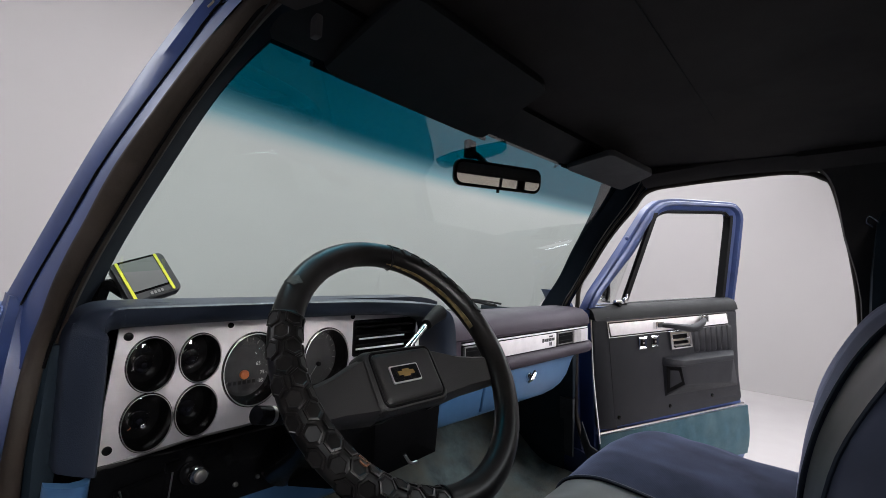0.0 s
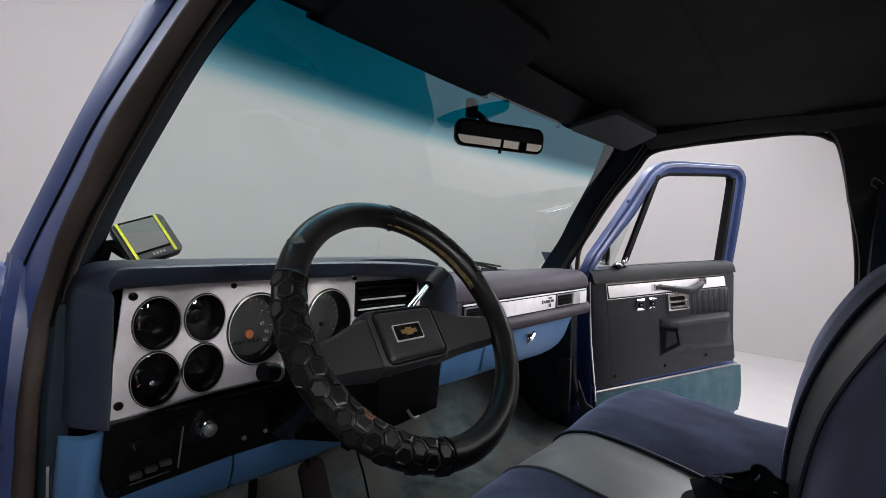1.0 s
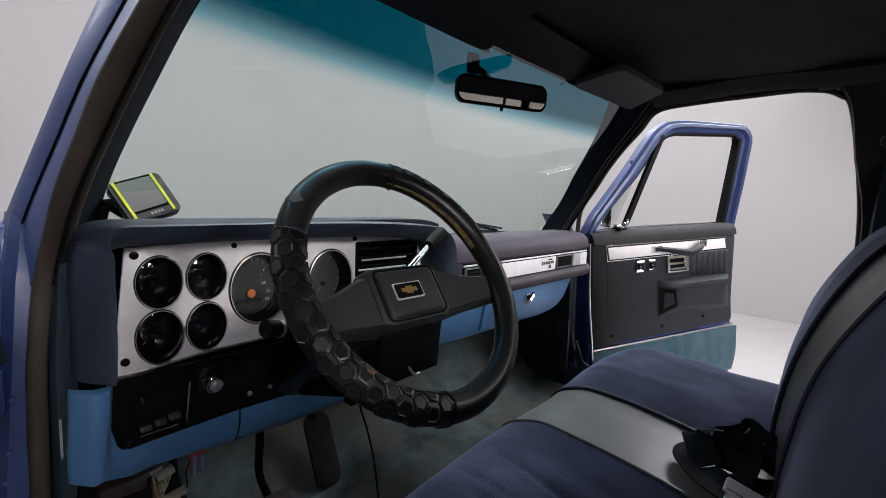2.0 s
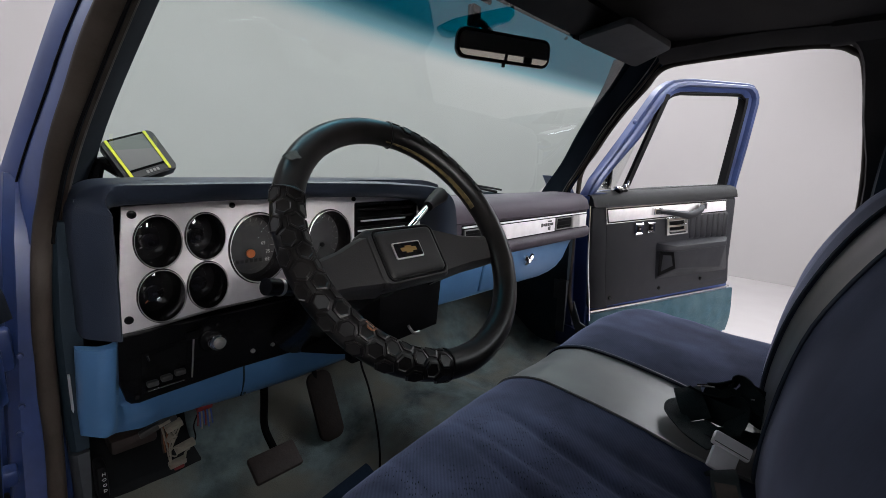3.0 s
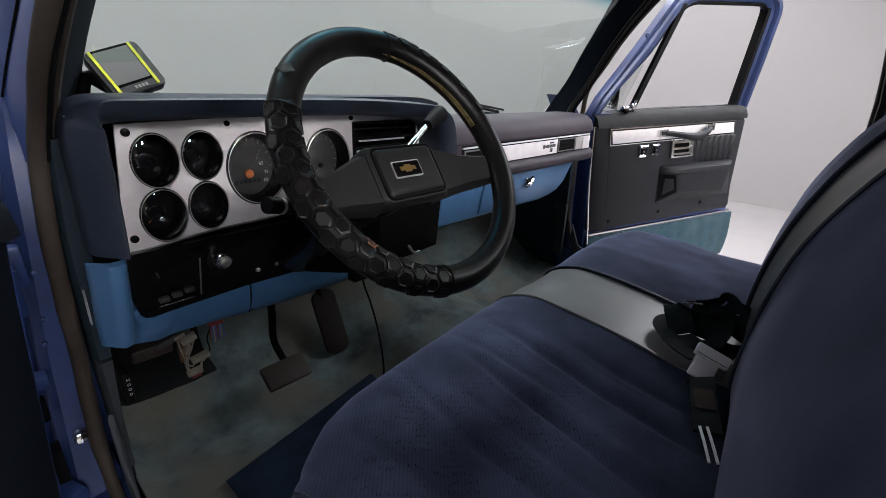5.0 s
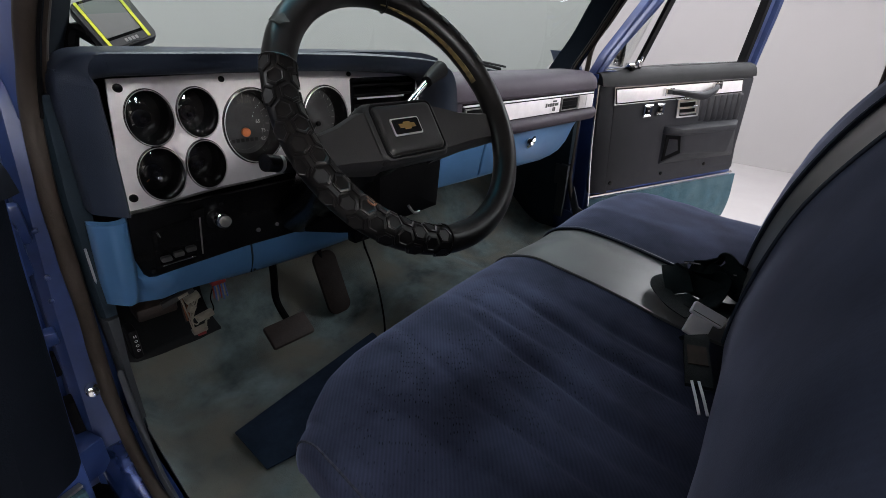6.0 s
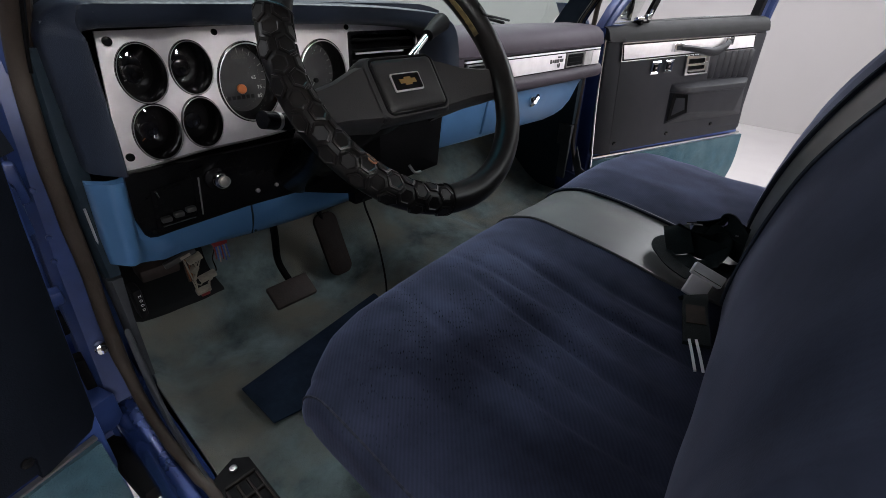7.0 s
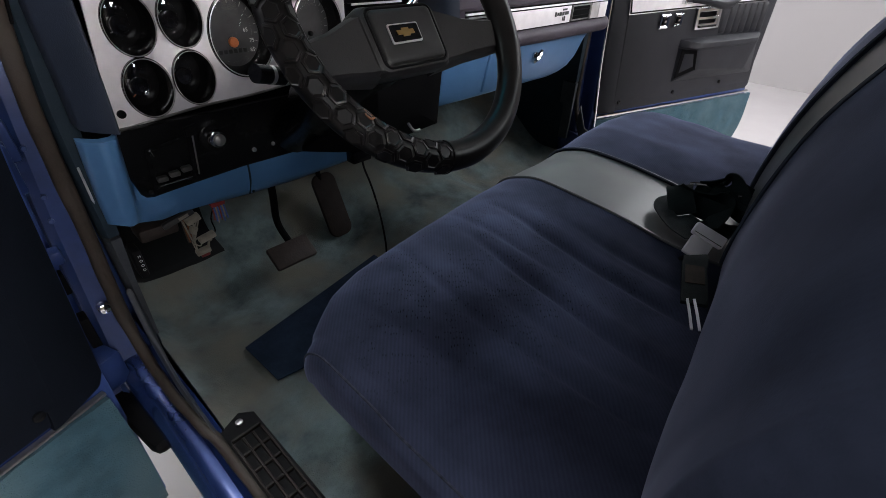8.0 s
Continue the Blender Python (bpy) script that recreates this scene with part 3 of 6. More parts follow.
        rings.append([p + 0.0115 * w * math.cos(a) * across + 0.008 * math.sin(a) * up for a in [2 * math.pi * q / 12 for q in range(12)]])
    part("door_seal", loft(rings), M_RUBBER, truck, "worn brown-black rubber door seal", 60)
    # hinge pillar and rocker
    secs = []
    for x0, x1, y, z in ((-0.832, -0.806, 0.055, 1.31), (-0.846, -0.808, 0.012, 1.22), (-0.856, -0.812, 0.004, 1.10), (-0.870, -0.818, 0.004, 0.93), (-0.878, -0.822, 0.0, 0.78), (-0.885, -0.822, -0.03, 0.68), (-0.888, -0.822, -0.06, 0.60), (-0.888, -0.822, -0.06, 0.50)):
        secs.append([m(p) for p in ((x0, y + 0.01, z), (x0 + 0.012, y - 0.003, z), (x1, y - 0.003, z), (x1, y + 0.07, z), (x0, y + 0.12, z))])
    tall = 1.0 if s < 0 else 0.0
    fender = [m((x, 0, z)) for x, z in ((-0.80, 0.45), (-0.80, 1.20 + 0.10 * tall), (-0.842, 1.20 + 0.092 * tall), (-0.862, 1.20 + 0.062 * tall), (-0.90, 1.20 + 0.04 * tall), (-1.0, 1.20 + 0.025 * tall), (-1.0, 0.45))]
    part("fender_edge", plate([(p.x, p.z) for p in fender], 0.10, lambda u, v, w: Vector((u, 0.10 + w, v)), bevel=0.008), M_PAINT, truck, "dark blue rear edge of the front fender", 40)
    part("hinge_pillar", loft([[*r] for r in secs]), M_PAINT_SHADED, truck, "blue painted hinge pillar, shade in its colour", 25)
    prof = [(-0.862, 0.47), (-0.866, 0.55), (-0.868, 0.590), (-0.867, 0.600), (-0.864, 0.609), (-0.858, 0.6165), (-0.851, 0.6210), (-0.843, 0.6228), (-0.835, 0.6232), (-0.827, 0.6232), (-0.822, 0.634), (-0.818, 0.648), (-0.80, 0.640), (-0.80, 0.47)]
    rings = []
    for y, lift in ((0.15, 0.045), (-0.02, 0.045), (-0.08, 0.032), (-0.14, 0.018), (-0.19, 0.010), (-0.24, 0.0045), (-0.29, 0.001), (-0.35, 0.0), (back, 0)):
        rings.append([m((x - 0.35 * lift, y, z + lift)) for x, z in prof])
    part("rocker_panel", loft(rings), M_ROCKER if s < 0 else M_PAINT_SHADED, truck, "glossy blue painted door sill", 50)
    rings = []
    for x0, y, z in ((-0.803, -0.035, 0.80), (-0.805, -0.07, 0.715), (-0.808, -0.17, 0.672), (-0.807, -0.28, 0.665), (-0.804, -0.38, 0.664), (-0.80, back + 0.05, 0.664)):
        rings.append([m((x0 - 0.012, y, z - 0.004)), m((x0 - 0.008, y, z + 0.003)), m((x0 - 0.003, y, z - 0.001)), m((x0 + 0.001, y, z - 0.07)), m((x0 - 0.012, y, z - 0.07))])
    part("sill_trim", loft(rings), M_KICK, truck, "dusty slate blue sill trim strip", 60)
    for name, stuff, words, cuts in (("pillar_foot_trim", M_TRIM, "dark slate hinge pillar trim", ((-0.796, -0.768, 1.245), (-0.806, -0.775, 1.10), (-0.808, -0.782, 0.95), (-0.807, -0.785, 0.89))), ("kick_trim", M_KICK, "scuffed slate blue kick trim", ((-0.807, -0.785, 0.884), (-0.806, -0.790, 0.80), (-0.806, -0.792, 0.66)))):
        rings = [[m((x0, 0.0, z)), m((x0 + 0.006, -0.008, z)), m((x1, -0.006, z)), m((x1, 0.05, z)), m((x0, 0.05, z))] for x0, x1, z in cuts]
        part(name, loft(rings), stuff, truck, words, 40)
    # kick panel, rear quarter, roof rail
    part("kick_panel", box(min(s * 0.79, s * 0.80), max(s * 0.79, s * 0.80), 0.03, 0.47, 0.55, 1.22, 0.003), M_TRIM, truck, "dark blue kick panel")
    rings = []
    for x, y0, z in smooth_path([(x, y0, z) for y0, x, z in ((back, 0.845, 0.50), (back, 0.845, 0.70), (back, 0.83, 1.05), (back, 0.805, 1.334), (back + 0.03, 0.775, 1.50), (back + 0.050, 0.739, 1.63), (back + 0.08, 0.719, 1.685), (back + 0.125, 0.705, 1.708), (back + 0.13, 0.68, 1.74))], 3):
        rings.append([Vector((s * x, y0, z)), Vector((s * (x - 0.05), y0 - 0.004, z)), Vector((s * (x - 0.075), -1.04, z)), Vector((s * x, -1.04, z))])
    part("b_pillar", loft(rings), M_HEADLINER, truck, "black trimmed rear door pillar", 40)
    low = 0.012 if s > 0 else 0.0
    rail = [(0.655, -0.32, 1.690 - low), (0.68, -0.42, 1.70 - low), (0.695, -0.58, 1.712 - low), (0.70, -0.72, 1.706 - low), (0.685, back + 0.10, 1.70 - low), (0.68, -1.02, 1.70 - low)]
    secs = [[Vector((s * (x + 0.012), y, z - 0.008)), Vector((s * (x - 0.035), y, z - 0.006)), Vector((s * (x - 0.07), y, z + 0.022)), Vector((s * (x - 0.05), y, z + 0.06)), Vector((s * (x + 0.02), y, z + 0.05))] for x, y, z in smooth_path(rail, 4)]
    part("roof_rail", loft(secs), M_HEADLINER, truck, "black roof rail trim", 50)


pillar_side(-1)
pillar_side(1)
# fittings on the driver's hinge pillar
part("check_slot", box(-0.893, -0.878, -0.030, 0.0, 0.684, 0.774, 0.003), M_VOID, truck, "black door check slot")
part("check_slot", box(-0.892, -0.878, -0.012, 0.01, 0.818, 0.858, 0.003), M_VOID, truck, "black hole in the hinge pillar")
part("hinge_leaf", box(-0.905, -0.866, -0.016, 0.012, 0.876, 0.90, 0.005), M_PAINT_SHADED, truck, "dark blue lower hinge leaf")
part("hinge_leaf", box(-0.900, -0.852, -0.014, 0.012, 1.045, 1.105, 0.006), M_PAINT_SHADED, truck, "dark blue upper hinge leaf")
part("hinge_bolt", disc((-0.872, -0.015, 1.075), (0, -1, 0), 0.009, 0.008, 10, 0.002), M_PAINT_SHADED, truck)
# fender's lower rear end as a block, its shade in the matt black
part("fender_tail", put(box(-0.022, 0.022, -0.085, 0.085, -0.018, 0.018, 0.015), Matrix.Translation((-0.882, -0.12, 0.585)) @ Matrix.Rotation(radians(8), 4, "Z")), M_MATTE, truck, "black block for the shaded lower tail of the fender")
# three white flecks in place of the lamps' glints on the sill
for y in (-0.232, -0.247, -0.262):
    part("pale_fleck", put(box(-0.004, 0.004, -0.0022, 0.0022, 0.0, 0.0012), Matrix.Translation((-0.832, y, 0.626 + 0.1 * (-0.232 - y) * -1)) @ Matrix.Rotation(radians(30), 4, "Z")), M_WHITE, truck, "pale fleck on the paint")
part("light_plunger", disc((-0.852, -0.020, 0.776), (0, -1, 0.2), 0.0095, 0.024, 16, 0.003), M_CHROME, truck, "bright door light plunger")
for x, z in ((-0.852, 0.985), (-0.846, 1.06), (-0.858, 0.945)):
    part("pillar_plug", disc((x, -0.001, z), (0, -1, 0), 0.004, 0.006, 10, 0.001), M_PAINT_SHADED, truck)

# roof: headliner below, skin above
rings_low, rings_top = [], []
for i in range(25):
    y = -0.20 - 0.84 * i / 24
    f = min(1, i / 6)
    low, top = [], []
    for j in range(31):
        x = -0.70 + 1.40 * j / 30
        e = 1 - (abs(x) / 0.72) ** 3.5
        z = 1.695 + 0.075 * e * (0.25 + 0.75 * math.sin(f * math.pi / 2)) + 0.002 * noise.noise(Vector((x * 5, y * 5, 0)))
        low.append(Vector((x, y, z)))
        top.append(Vector((x * 1.05, y, z + 0.05)))
    rings_low.append(low)
    rings_top.append(top)
liner = loft(rings_low, closed=False, caps=False)
g = bmesh.ops.extrude_face_region(liner, geom=liner.faces[:])
bmesh.ops.translate(liner, vec=(0, 0, 0.012), verts=[v for v in g["geom"] if isinstance(v, bmesh.types.BMVert)])
part("headliner", liner, M_HEADLINER, truck, "sagging black cloth headliner", 60)
skin = loft(rings_top, closed=False, caps=False)
g = bmesh.ops.extrude_face_region(skin, geom=skin.faces[:])
bmesh.ops.translate(skin, vec=(0, 0, 0.01), verts=[v for v in g["geom"] if isinstance(v, bmesh.types.BMVert)])
part("roof", skin, M_PAINT, truck, "blue painted roof", 60)
# a seam across the headliner
part("headliner_seam", tube([(-0.62, -0.62, 1.742), (-0.3, -0.60, 1.764), (0.05, -0.585, 1.769), (0.4, -0.575, 1.762), (0.64, -0.57, 1.738)], 0.0014, 6), M_VISOR, truck)
# windshield header
rings = []
for x in np.linspace(-0.68, 0.68, 29):
    b = 0.035 * (1 - (x / 0.68) ** 2)
    y = -0.235 + b
    z = 1.683 + 0.012 * (1 - (x / 0.68) ** 2)
    rings.append([Vector((x, y + 0.008, z - 0.003)), Vector((x, y - 0.028, z - 0.005)), Vector((x, y - 0.10, z + 0.03)), Vector((x, y - 0.08, z + 0.06)), Vector((x, y + 0.02, z + 0.055))])
part("windshield_header", loft(rings), M_VISOR, truck, "black windshield header trim", 40)
# windshield: a gently bowed sheet
def soft_step(v):
    v = max(0.0, min(1.0, v))
    return v * v * (3 - 2 * v)


rings = []
for i in range(13):
    f = i / 12
    row = []
    for j in range(33):
        a = -1 + 2 * j / 32
        half = 0.81 - 0.11 * f - (0.04 * soft_step((f - 0.45) / 0.4) if a > 0 else 0.0)
        bow = 0.05 * (1 - a * a)
        row.append(Vector((a * half, 0.232 - 0.455 * f + bow - 0.035, 1.205 + 0.488 * f)))
    rings.append(row)
ws = loft(rings, closed=False, caps=False)
ob = part("windshield", ws, M_WSGLASS, truck, "clear windshield with a teal shade band along its top", 60)
ob.visible_shadow = False
# cowl, firewall, floor
part("cowl", box(-0.80, 0.80, 0.20, 0.50, 1.10, 1.205, 0.01), M_BLACK, truck, "black cowl under the windshield")
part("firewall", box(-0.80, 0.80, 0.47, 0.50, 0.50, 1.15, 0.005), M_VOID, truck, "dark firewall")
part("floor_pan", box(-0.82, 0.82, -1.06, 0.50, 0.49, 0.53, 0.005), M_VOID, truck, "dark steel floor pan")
prof = [(-1.03, 0.57), (-0.6, 0.57), (-0.2, 0.57), (0.06, 0.57), (0.13, 0.582), (0.20, 0.625), (0.30, 0.71), (0.40, 0.80), (0.45, 0.90), (0.465, 1.05)]
pp = smooth_path([(0, a, b) for a, b in prof], 8)
rings = []
for q in pp:
    row = []
    for j in range(81):
        x = -0.792 + 1.584 * j / 80
        hump = 0.075 * math.exp(-((x - 0.03) / 0.23) ** 4) * min(1, max(0, (q.y + 0.75) / 0.5))
        lump = 0.006 * noise.noise(Vector((x * 7, q.y * 7, 3))) + 0.003 * noise.noise(Vector((x * 22, q.y * 22, 9)))
        edge = 0.03 * max(0, (abs(x) - 0.74) / 0.05) ** 2
        row.append(Vector((x, q.y - 0.7 * max(0, q.y) * hump, q.z + hump + lump + edge)))
    rings.append(row)
carpet = loft(rings, closed=False, caps=False)
g = bmesh.ops.extrude_face_region(carpet, geom=carpet.faces[:])
bmesh.ops.translate(carpet, vec=(0, 0, -0.015), verts=[v for v in g["geom"] if isinstance(v, bmesh.types.BMVert)])
part("carpet", carpet, M_CARPET, truck, "faded stained blue-green moulded carpet", 60)
# black sheet on the toe board beside the pedals, added for the shade under the dash
rings = []
for q in [p for p in pp if p.y > 0.21]:
    right = -0.565 + 0.02 * noise.noise(Vector((q.y * 9, 2, 0))) + 0.10 * max(0.0, q.y - 0.24)
    rings.append([Vector((x, q.y, q.z + 0.010 + 0.03 * max(0, (abs(x) - 0.74) / 0.05) ** 2 + 0.004 * noise.noise(Vector((x * 12, q.y * 12, 4))))) for x in np.linspace(-0.785, right, 14)])
pad = loft(rings, closed=False, caps=False)
g = bmesh.ops.extrude_face_region(pad, geom=pad.faces[:])
bmesh.ops.translate(pad, vec=(0, 0, -0.012), verts=[v for v in g["geom"] if isinstance(v, bmesh.types.BMVert)])
part("toe_board_shade", pad, M_VISOR, truck, "black sheet for the deep shade on the toe board", 60)
# rear wall with its window
part("rear_wall", plate([(-0.80, 0.50), (0.80, 0.50), (0.80, 1.20), (0.72, 1.80), (-0.72, 1.80), (-0.80, 1.20)], 0.03, lambda u, v, w: Vector((u, -1.03 - w, v)), [rounded(1.16, 0.36, 0.05, 5, 0, 1.45)]), M_HEADLINER, truck, "black trimmed rear cab wall")
part("rear_window", plate(rounded(1.18, 0.38, 0.05, 5, 0, 1.45), 0.004, lambda u, v, w: Vector((u, -1.045 - w, v))), M_GLASS, truck, "clear rear window").visible_shadow = False
for x, w in ((-0.29, 0.09), (0.27, 0.035), (0.18, 0.012)):
    part("window_post", box(x - w / 2, x + w / 2, -1.052, -1.036, 1.265, 1.635, 0.004), M_MATTE, truck, "black upright of the sliding rear window")
# wiper arm at the foot of the windshield
wiper = part("wiper_arm", tube([(0.36, 0.228, 1.275), (0.44, 0.235, 1.262), (0.60, 0.245, 1.238)], 0.006, 6), M_MATTE, truck, "black wiper arm")
part("wiper_blade", tube([(0.34, 0.215, 1.272), (0.45, 0.222, 1.266), (0.62, 0.235, 1.246)], 0.004, 5), M_MATTE, wiper)

# running gear
for x in (-0.42, 0.42):
    part("frame_rail", box(x - 0.035, x + 0.035, -2.9, 1.45, 0.36, 0.488, 0.008), M_VOID, truck, "black steel frame rail")
for y in (0.95, -2.25):
    part("axle", tube([(-0.84, y, 0.35), (0, y, 0.35), (0.84, y, 0.35)], 0.04, 12, per=1), M_VOID, truck, "black axle")
    for x in (-0.84, 0.84):
        side = 1 if x > 0 else -1
        wheel_rim = part("road_wheel", loft([[Vector((x + side * w, y + r * math.cos(a), 0.35 + r * math.sin(a))) for a in [2 * math.pi * q / 36 for q in range(36)]] for w, r in ((-0.09, 0.19), (0.06, 0.19), (0.085, 0.185), (0.07, 0.15), (0.05, 0.06), (0.07, 0.05))]), M_SATIN, truck, "steel road wheel", 40)
        part("tyre", loft([[Vector((x + side * w, y + r * math.cos(a), 0.35 + r * math.sin(a))) for a in [2 * math.pi * q / 48 for q in range(48)]] for w, r in ((-0.10, 0.20), (-0.11, 0.27), (-0.09, 0.335), (-0.06, 0.35), (0.06, 0.35), (0.09, 0.335), (0.11, 0.27), (0.095, 0.20))]), M_RUBBER, wheel_rim, "black rubber tyre", 40)

# scuff plate on the driver's sill
sill = thing("sill_plate", (-0.775, -0.6, 0.665), "dirty brown-black ribbed sill plate", "sill plate")
frame_bm = plate([(-0.806, -0.93), (-0.748, -0.93), (-0.752, -0.31), (-0.772, -0.295), (-0.808, -0.31)], -0.004, lambda u, v, w: Vector((u, v, 0.668 + w)))
part("base", frame_bm, M_MATTE, sill)
bars = bmesh.new()
for y in np.arange(-0.92, -0.33, 0.034):
    box(-0.803, -0.756, y, y + 0.005, 0.667, 0.6725, 0.0012, 1, bars)
for x in (-0.8035, -0.788, -0.772, -0.757):
    box(x - 0.002, x + 0.002, -0.92, -0.345, 0.667, 0.673, 0.001, 1, bars)
part("rib", bars, M_SILL, sill, "raised ribs in a grid")
part("screw", disc((-0.779, -0.315, 0.671), (0, 0, 1), 0.006, 0.004, 16, 0.001), M_DARKCHROME, sill, "rusty screw")

# ---- doors ----
def build_door(name, s, label):
    """An open door: hinge at the front edge; local axes u (to the rear edge), w (to the cab), z."""
    hinge = Vector((0.88, -0.045, 0)) if s > 0 else Vector((-0.885, -0.105, -0.045))
    u_dir = Vector((s * 0.9375, -0.348, 0))
    w_dir = Vector((s * -0.348, -0.9375, 0))

    at = lambda u, z, w=0.0: hinge + u * u_dir + w * w_dir + Vector((0, 0, z))

    d = thing(name, at(0.5, 0.50), label, "door")
    to = lambda u, v, w: at(u, v, -w)
    # the driver's door carries its shade in the vinyl colour
    vinyl, roll = (M_DOORPANEL, M_SILLVINYL) if s > 0 else (M_DOORSHADED, M_DOORSHADED)
    foot = 0.0 if s > 0 else 0.11
    shell = [(-0.028, 1.235), (-0.022, 1.17), (-0.004, 0.96), (0.012, 0.76), (0.02, 0.52 - foot), (0.05, 0.50 - foot), (1.04, 0.48 - foot), (1.075, 0.52 - foot), (1.052, 0.70), (1.010, 0.80), (0.978, 0.94), (0.982, 0.955), (0.975, 1.10), (0.972, 1.235)]
    part("door_shell", plate(shell, 0.13, to, bevel=0.006), M_PAINT, d, "blue painted door shell", 40)
    # stamped window frame: an outer lip, a step, a raised middle and an inner return
    outer = [(-0.034, 1.236), (0.007, 1.305), (0.174, 1.498), (0.29, 1.642), (0.322, 1.680), (0.362, 1.710), (0.407, 1.733), (0.48, 1.748), (0.553, 1.756), (0.952, 1.780), (1.0, 1.776), (1.040, 1.754), (1.062, 1.728), (1.067, 1.700), (1.032, 1.485), (0.990, 1.300), (0.978, 1.236)]
    opening = [(0.022, 1.258), (0.079, 1.318), (0.242, 1.475), (0.345, 1.600), (0.374, 1.638), (0.398, 1.662), (0.43, 1.680), (0.474, 1.693), (0.55, 1.700), (0.891, 1.728), (0.922, 1.727), (0.944, 1.716), (0.954, 1.700), (0.955, 1.678), (0.922, 1.488), (0.892, 1.310), (0.885, 1.258)]
    rings = []
    for (u0, z0), (u1, z1) in zip(outer + outer[:1], opening + opening[:1]):
        rings.append([at(u0 + f * (u1 - u0), z0 + f * (z1 - z0), w) for f, w in ((0.0, -0.05), (0.0, -0.016), (0.05, -0.012), (0.22, -0.012), (0.27, 0.0), (0.33, 0.005), (0.55, 0.006), (0.60, 0.0), (0.66, -0.010), (0.93, -0.014), (1.0, -0.018), (1.0, -0.05))])
    part("window_frame", loft(rings, caps=False), M_PAINT_SHADED, d, "blue painted window frame with a stamped ridge", 30)
    part("frame_bolt", disc(at(0.180, 1.541, 0.004), w_dir, 0.010, 0.008, 14, 0.003), M_PAINT_SHADED, d)
    part("window_channel", loft([[at(u + du, z + dz, w) for du, dz, w in ((-0.005, -0.002, -0.030), (-0.004, -0.001, -0.014), (0.012, 0.0, -0.010), (0.014, 0.0, -0.05), (-0.005, -0.002, -0.05))] for u, z in ((0.885, 1.258), (0.892, 1.310), (0.922, 1.488), (0.948, 1.64), (0.955, 1.690), (0.953, 1.712))]), M_MATTE, d, "black rubber window channel")
    part("channel_run", tube([at(0.953, 1.706, -0.026), at(0.936, 1.718, -0.028), at(0.885, 1.722, -0.03), at(0.55, 1.694, -0.03), at(0.47, 1.686, -0.03), at(0.41, 1.664, -0.03), at(0.375, 1.630, -0.03)], 0.009, 8), M_MATTE, d)
    part("vent_bar", loft([[at(u + du, z, w) for du, w in ((-0.016, 0.0), (-0.013, 0.006), (0.013, 0.006), (0.016, 0.0), (0.016, -0.008), (-0.016, -0.008))] for u, z in ((0.168, 1.255), (0.260, 1.452), (0.362, 1.668))]), M_MATTE, d, "black vent window bar", 30)
    gl = part("vent_pane", plate([(0.030, 1.258), (0.165, 1.258), (0.35, 1.645), (0.335, 1.60)], 0.004, lambda u, v, w: at(u, v, -0.05 - w)), M_GLASS, d)
    gl.visible_shadow = False
    lat = part("vent_latch", box(0, 0.050, -0.012, 0.012, -0.008, 0.008, 0.004), M_CHROME, d, "chrome vent window latch")
    lat.matrix_basis = Matrix.Translation(at(0.120, 1.268, -0.005)) @ Matrix.Rotation(math.atan2(u_dir.y, u_dir.x), 4, "Z")
    part("latch_lever", tube([at(0.165, 1.268, 0.008), at(0.172, 1.285, 0.012), at(0.178, 1.300, 0.010)], 0.0055, 10), M_CHROME, d)
    part("latch_knob", disc(at(0.172, 1.276, 0.004), w_dir, 0.012, 0.02, 16, 0.003), M_CHROME, d)
    part("latch_foot", disc(at(0.128, 1.258, 0.010), w_dir, 0.010, 0.022, 14, 0.003), M_BLACK, d)
    # vinyl sill that rolls over the top of the door
    rings = []
    for u, zt, zb in ((-0.024, 1.238, 1.196), (-0.010, 1.242, 1.192), (0.12, 1.254, 1.196), (0.45, 1.270, 1.212), (0.86, 1.288, 1.232), (0.915, 1.290, 1.234), (0.938, 1.286, 1.236)):
        rings.append([at(u, zt + 0.003, -0.03), at(u, zt + 0.002, -0.004), at(u, zt - 0.002, 0.008), at(u, zt - 0.016, 0.020), at(u, zt - 0.034, 0.027), at(u, zb, 0.030), at(u, zb, -0.03)])
    part("belt_moulding", loft(rings), roll, d, "charcoal vinyl window sill", 50)
    part("belt_seal", tube([at(0.0, 1.247, -0.012), at(0.45, 1.274, -0.012), at(0.885, 1.290, -0.012)], 0.006, 8), M_BLACK, d, "black rubber window wiper strip")
    # vinyl inner panel: a bevelled front border, then the field
    panel = [(0.07, 0.758), (0.97, 0.783), (0.985, 0.80), (0.962, 0.905), (0.938, 1.222), (0.925, 1.235), (0.03, 1.206)]
    p = part("door_panel", plate(panel, 0.024, lambda u, v, w: at(u, v, 0.024 - w), bevel=0.006), vinyl, d, "charcoal vinyl inner door panel", 40)
    part("front_border", loft([[at(u0, z, -0.01), at(u0, z, 0.010), at(u0 + 0.006, z, 0.014), at(u1, z, 0.0305), at(u1 + 0.01, z, 0.0305), at(u1 + 0.01, z, -0.01)] for u0, u1, z in ((0.028, 0.100, 0.757), (0.018, 0.096, 0.775), (-0.008, 0.058, 1.11), (-0.016, 0.046, 1.19), (-0.012, 0.046, 1.206))]), vinyl, p, "", 30)
    inset = [(0.093, 0.793), (0.94, 0.818), (0.932, 0.90), (0.908, 1.225), (0.046, 1.196), (0.050, 1.136)]
    part("panel_field", plate(inset, 0.010, lambda u, v, w: at(u, v, 0.032 - w), bevel=0.004), vinyl, p)
    for k in range(7):
        u = 0.585 + 0.0425 * k
        rings = []
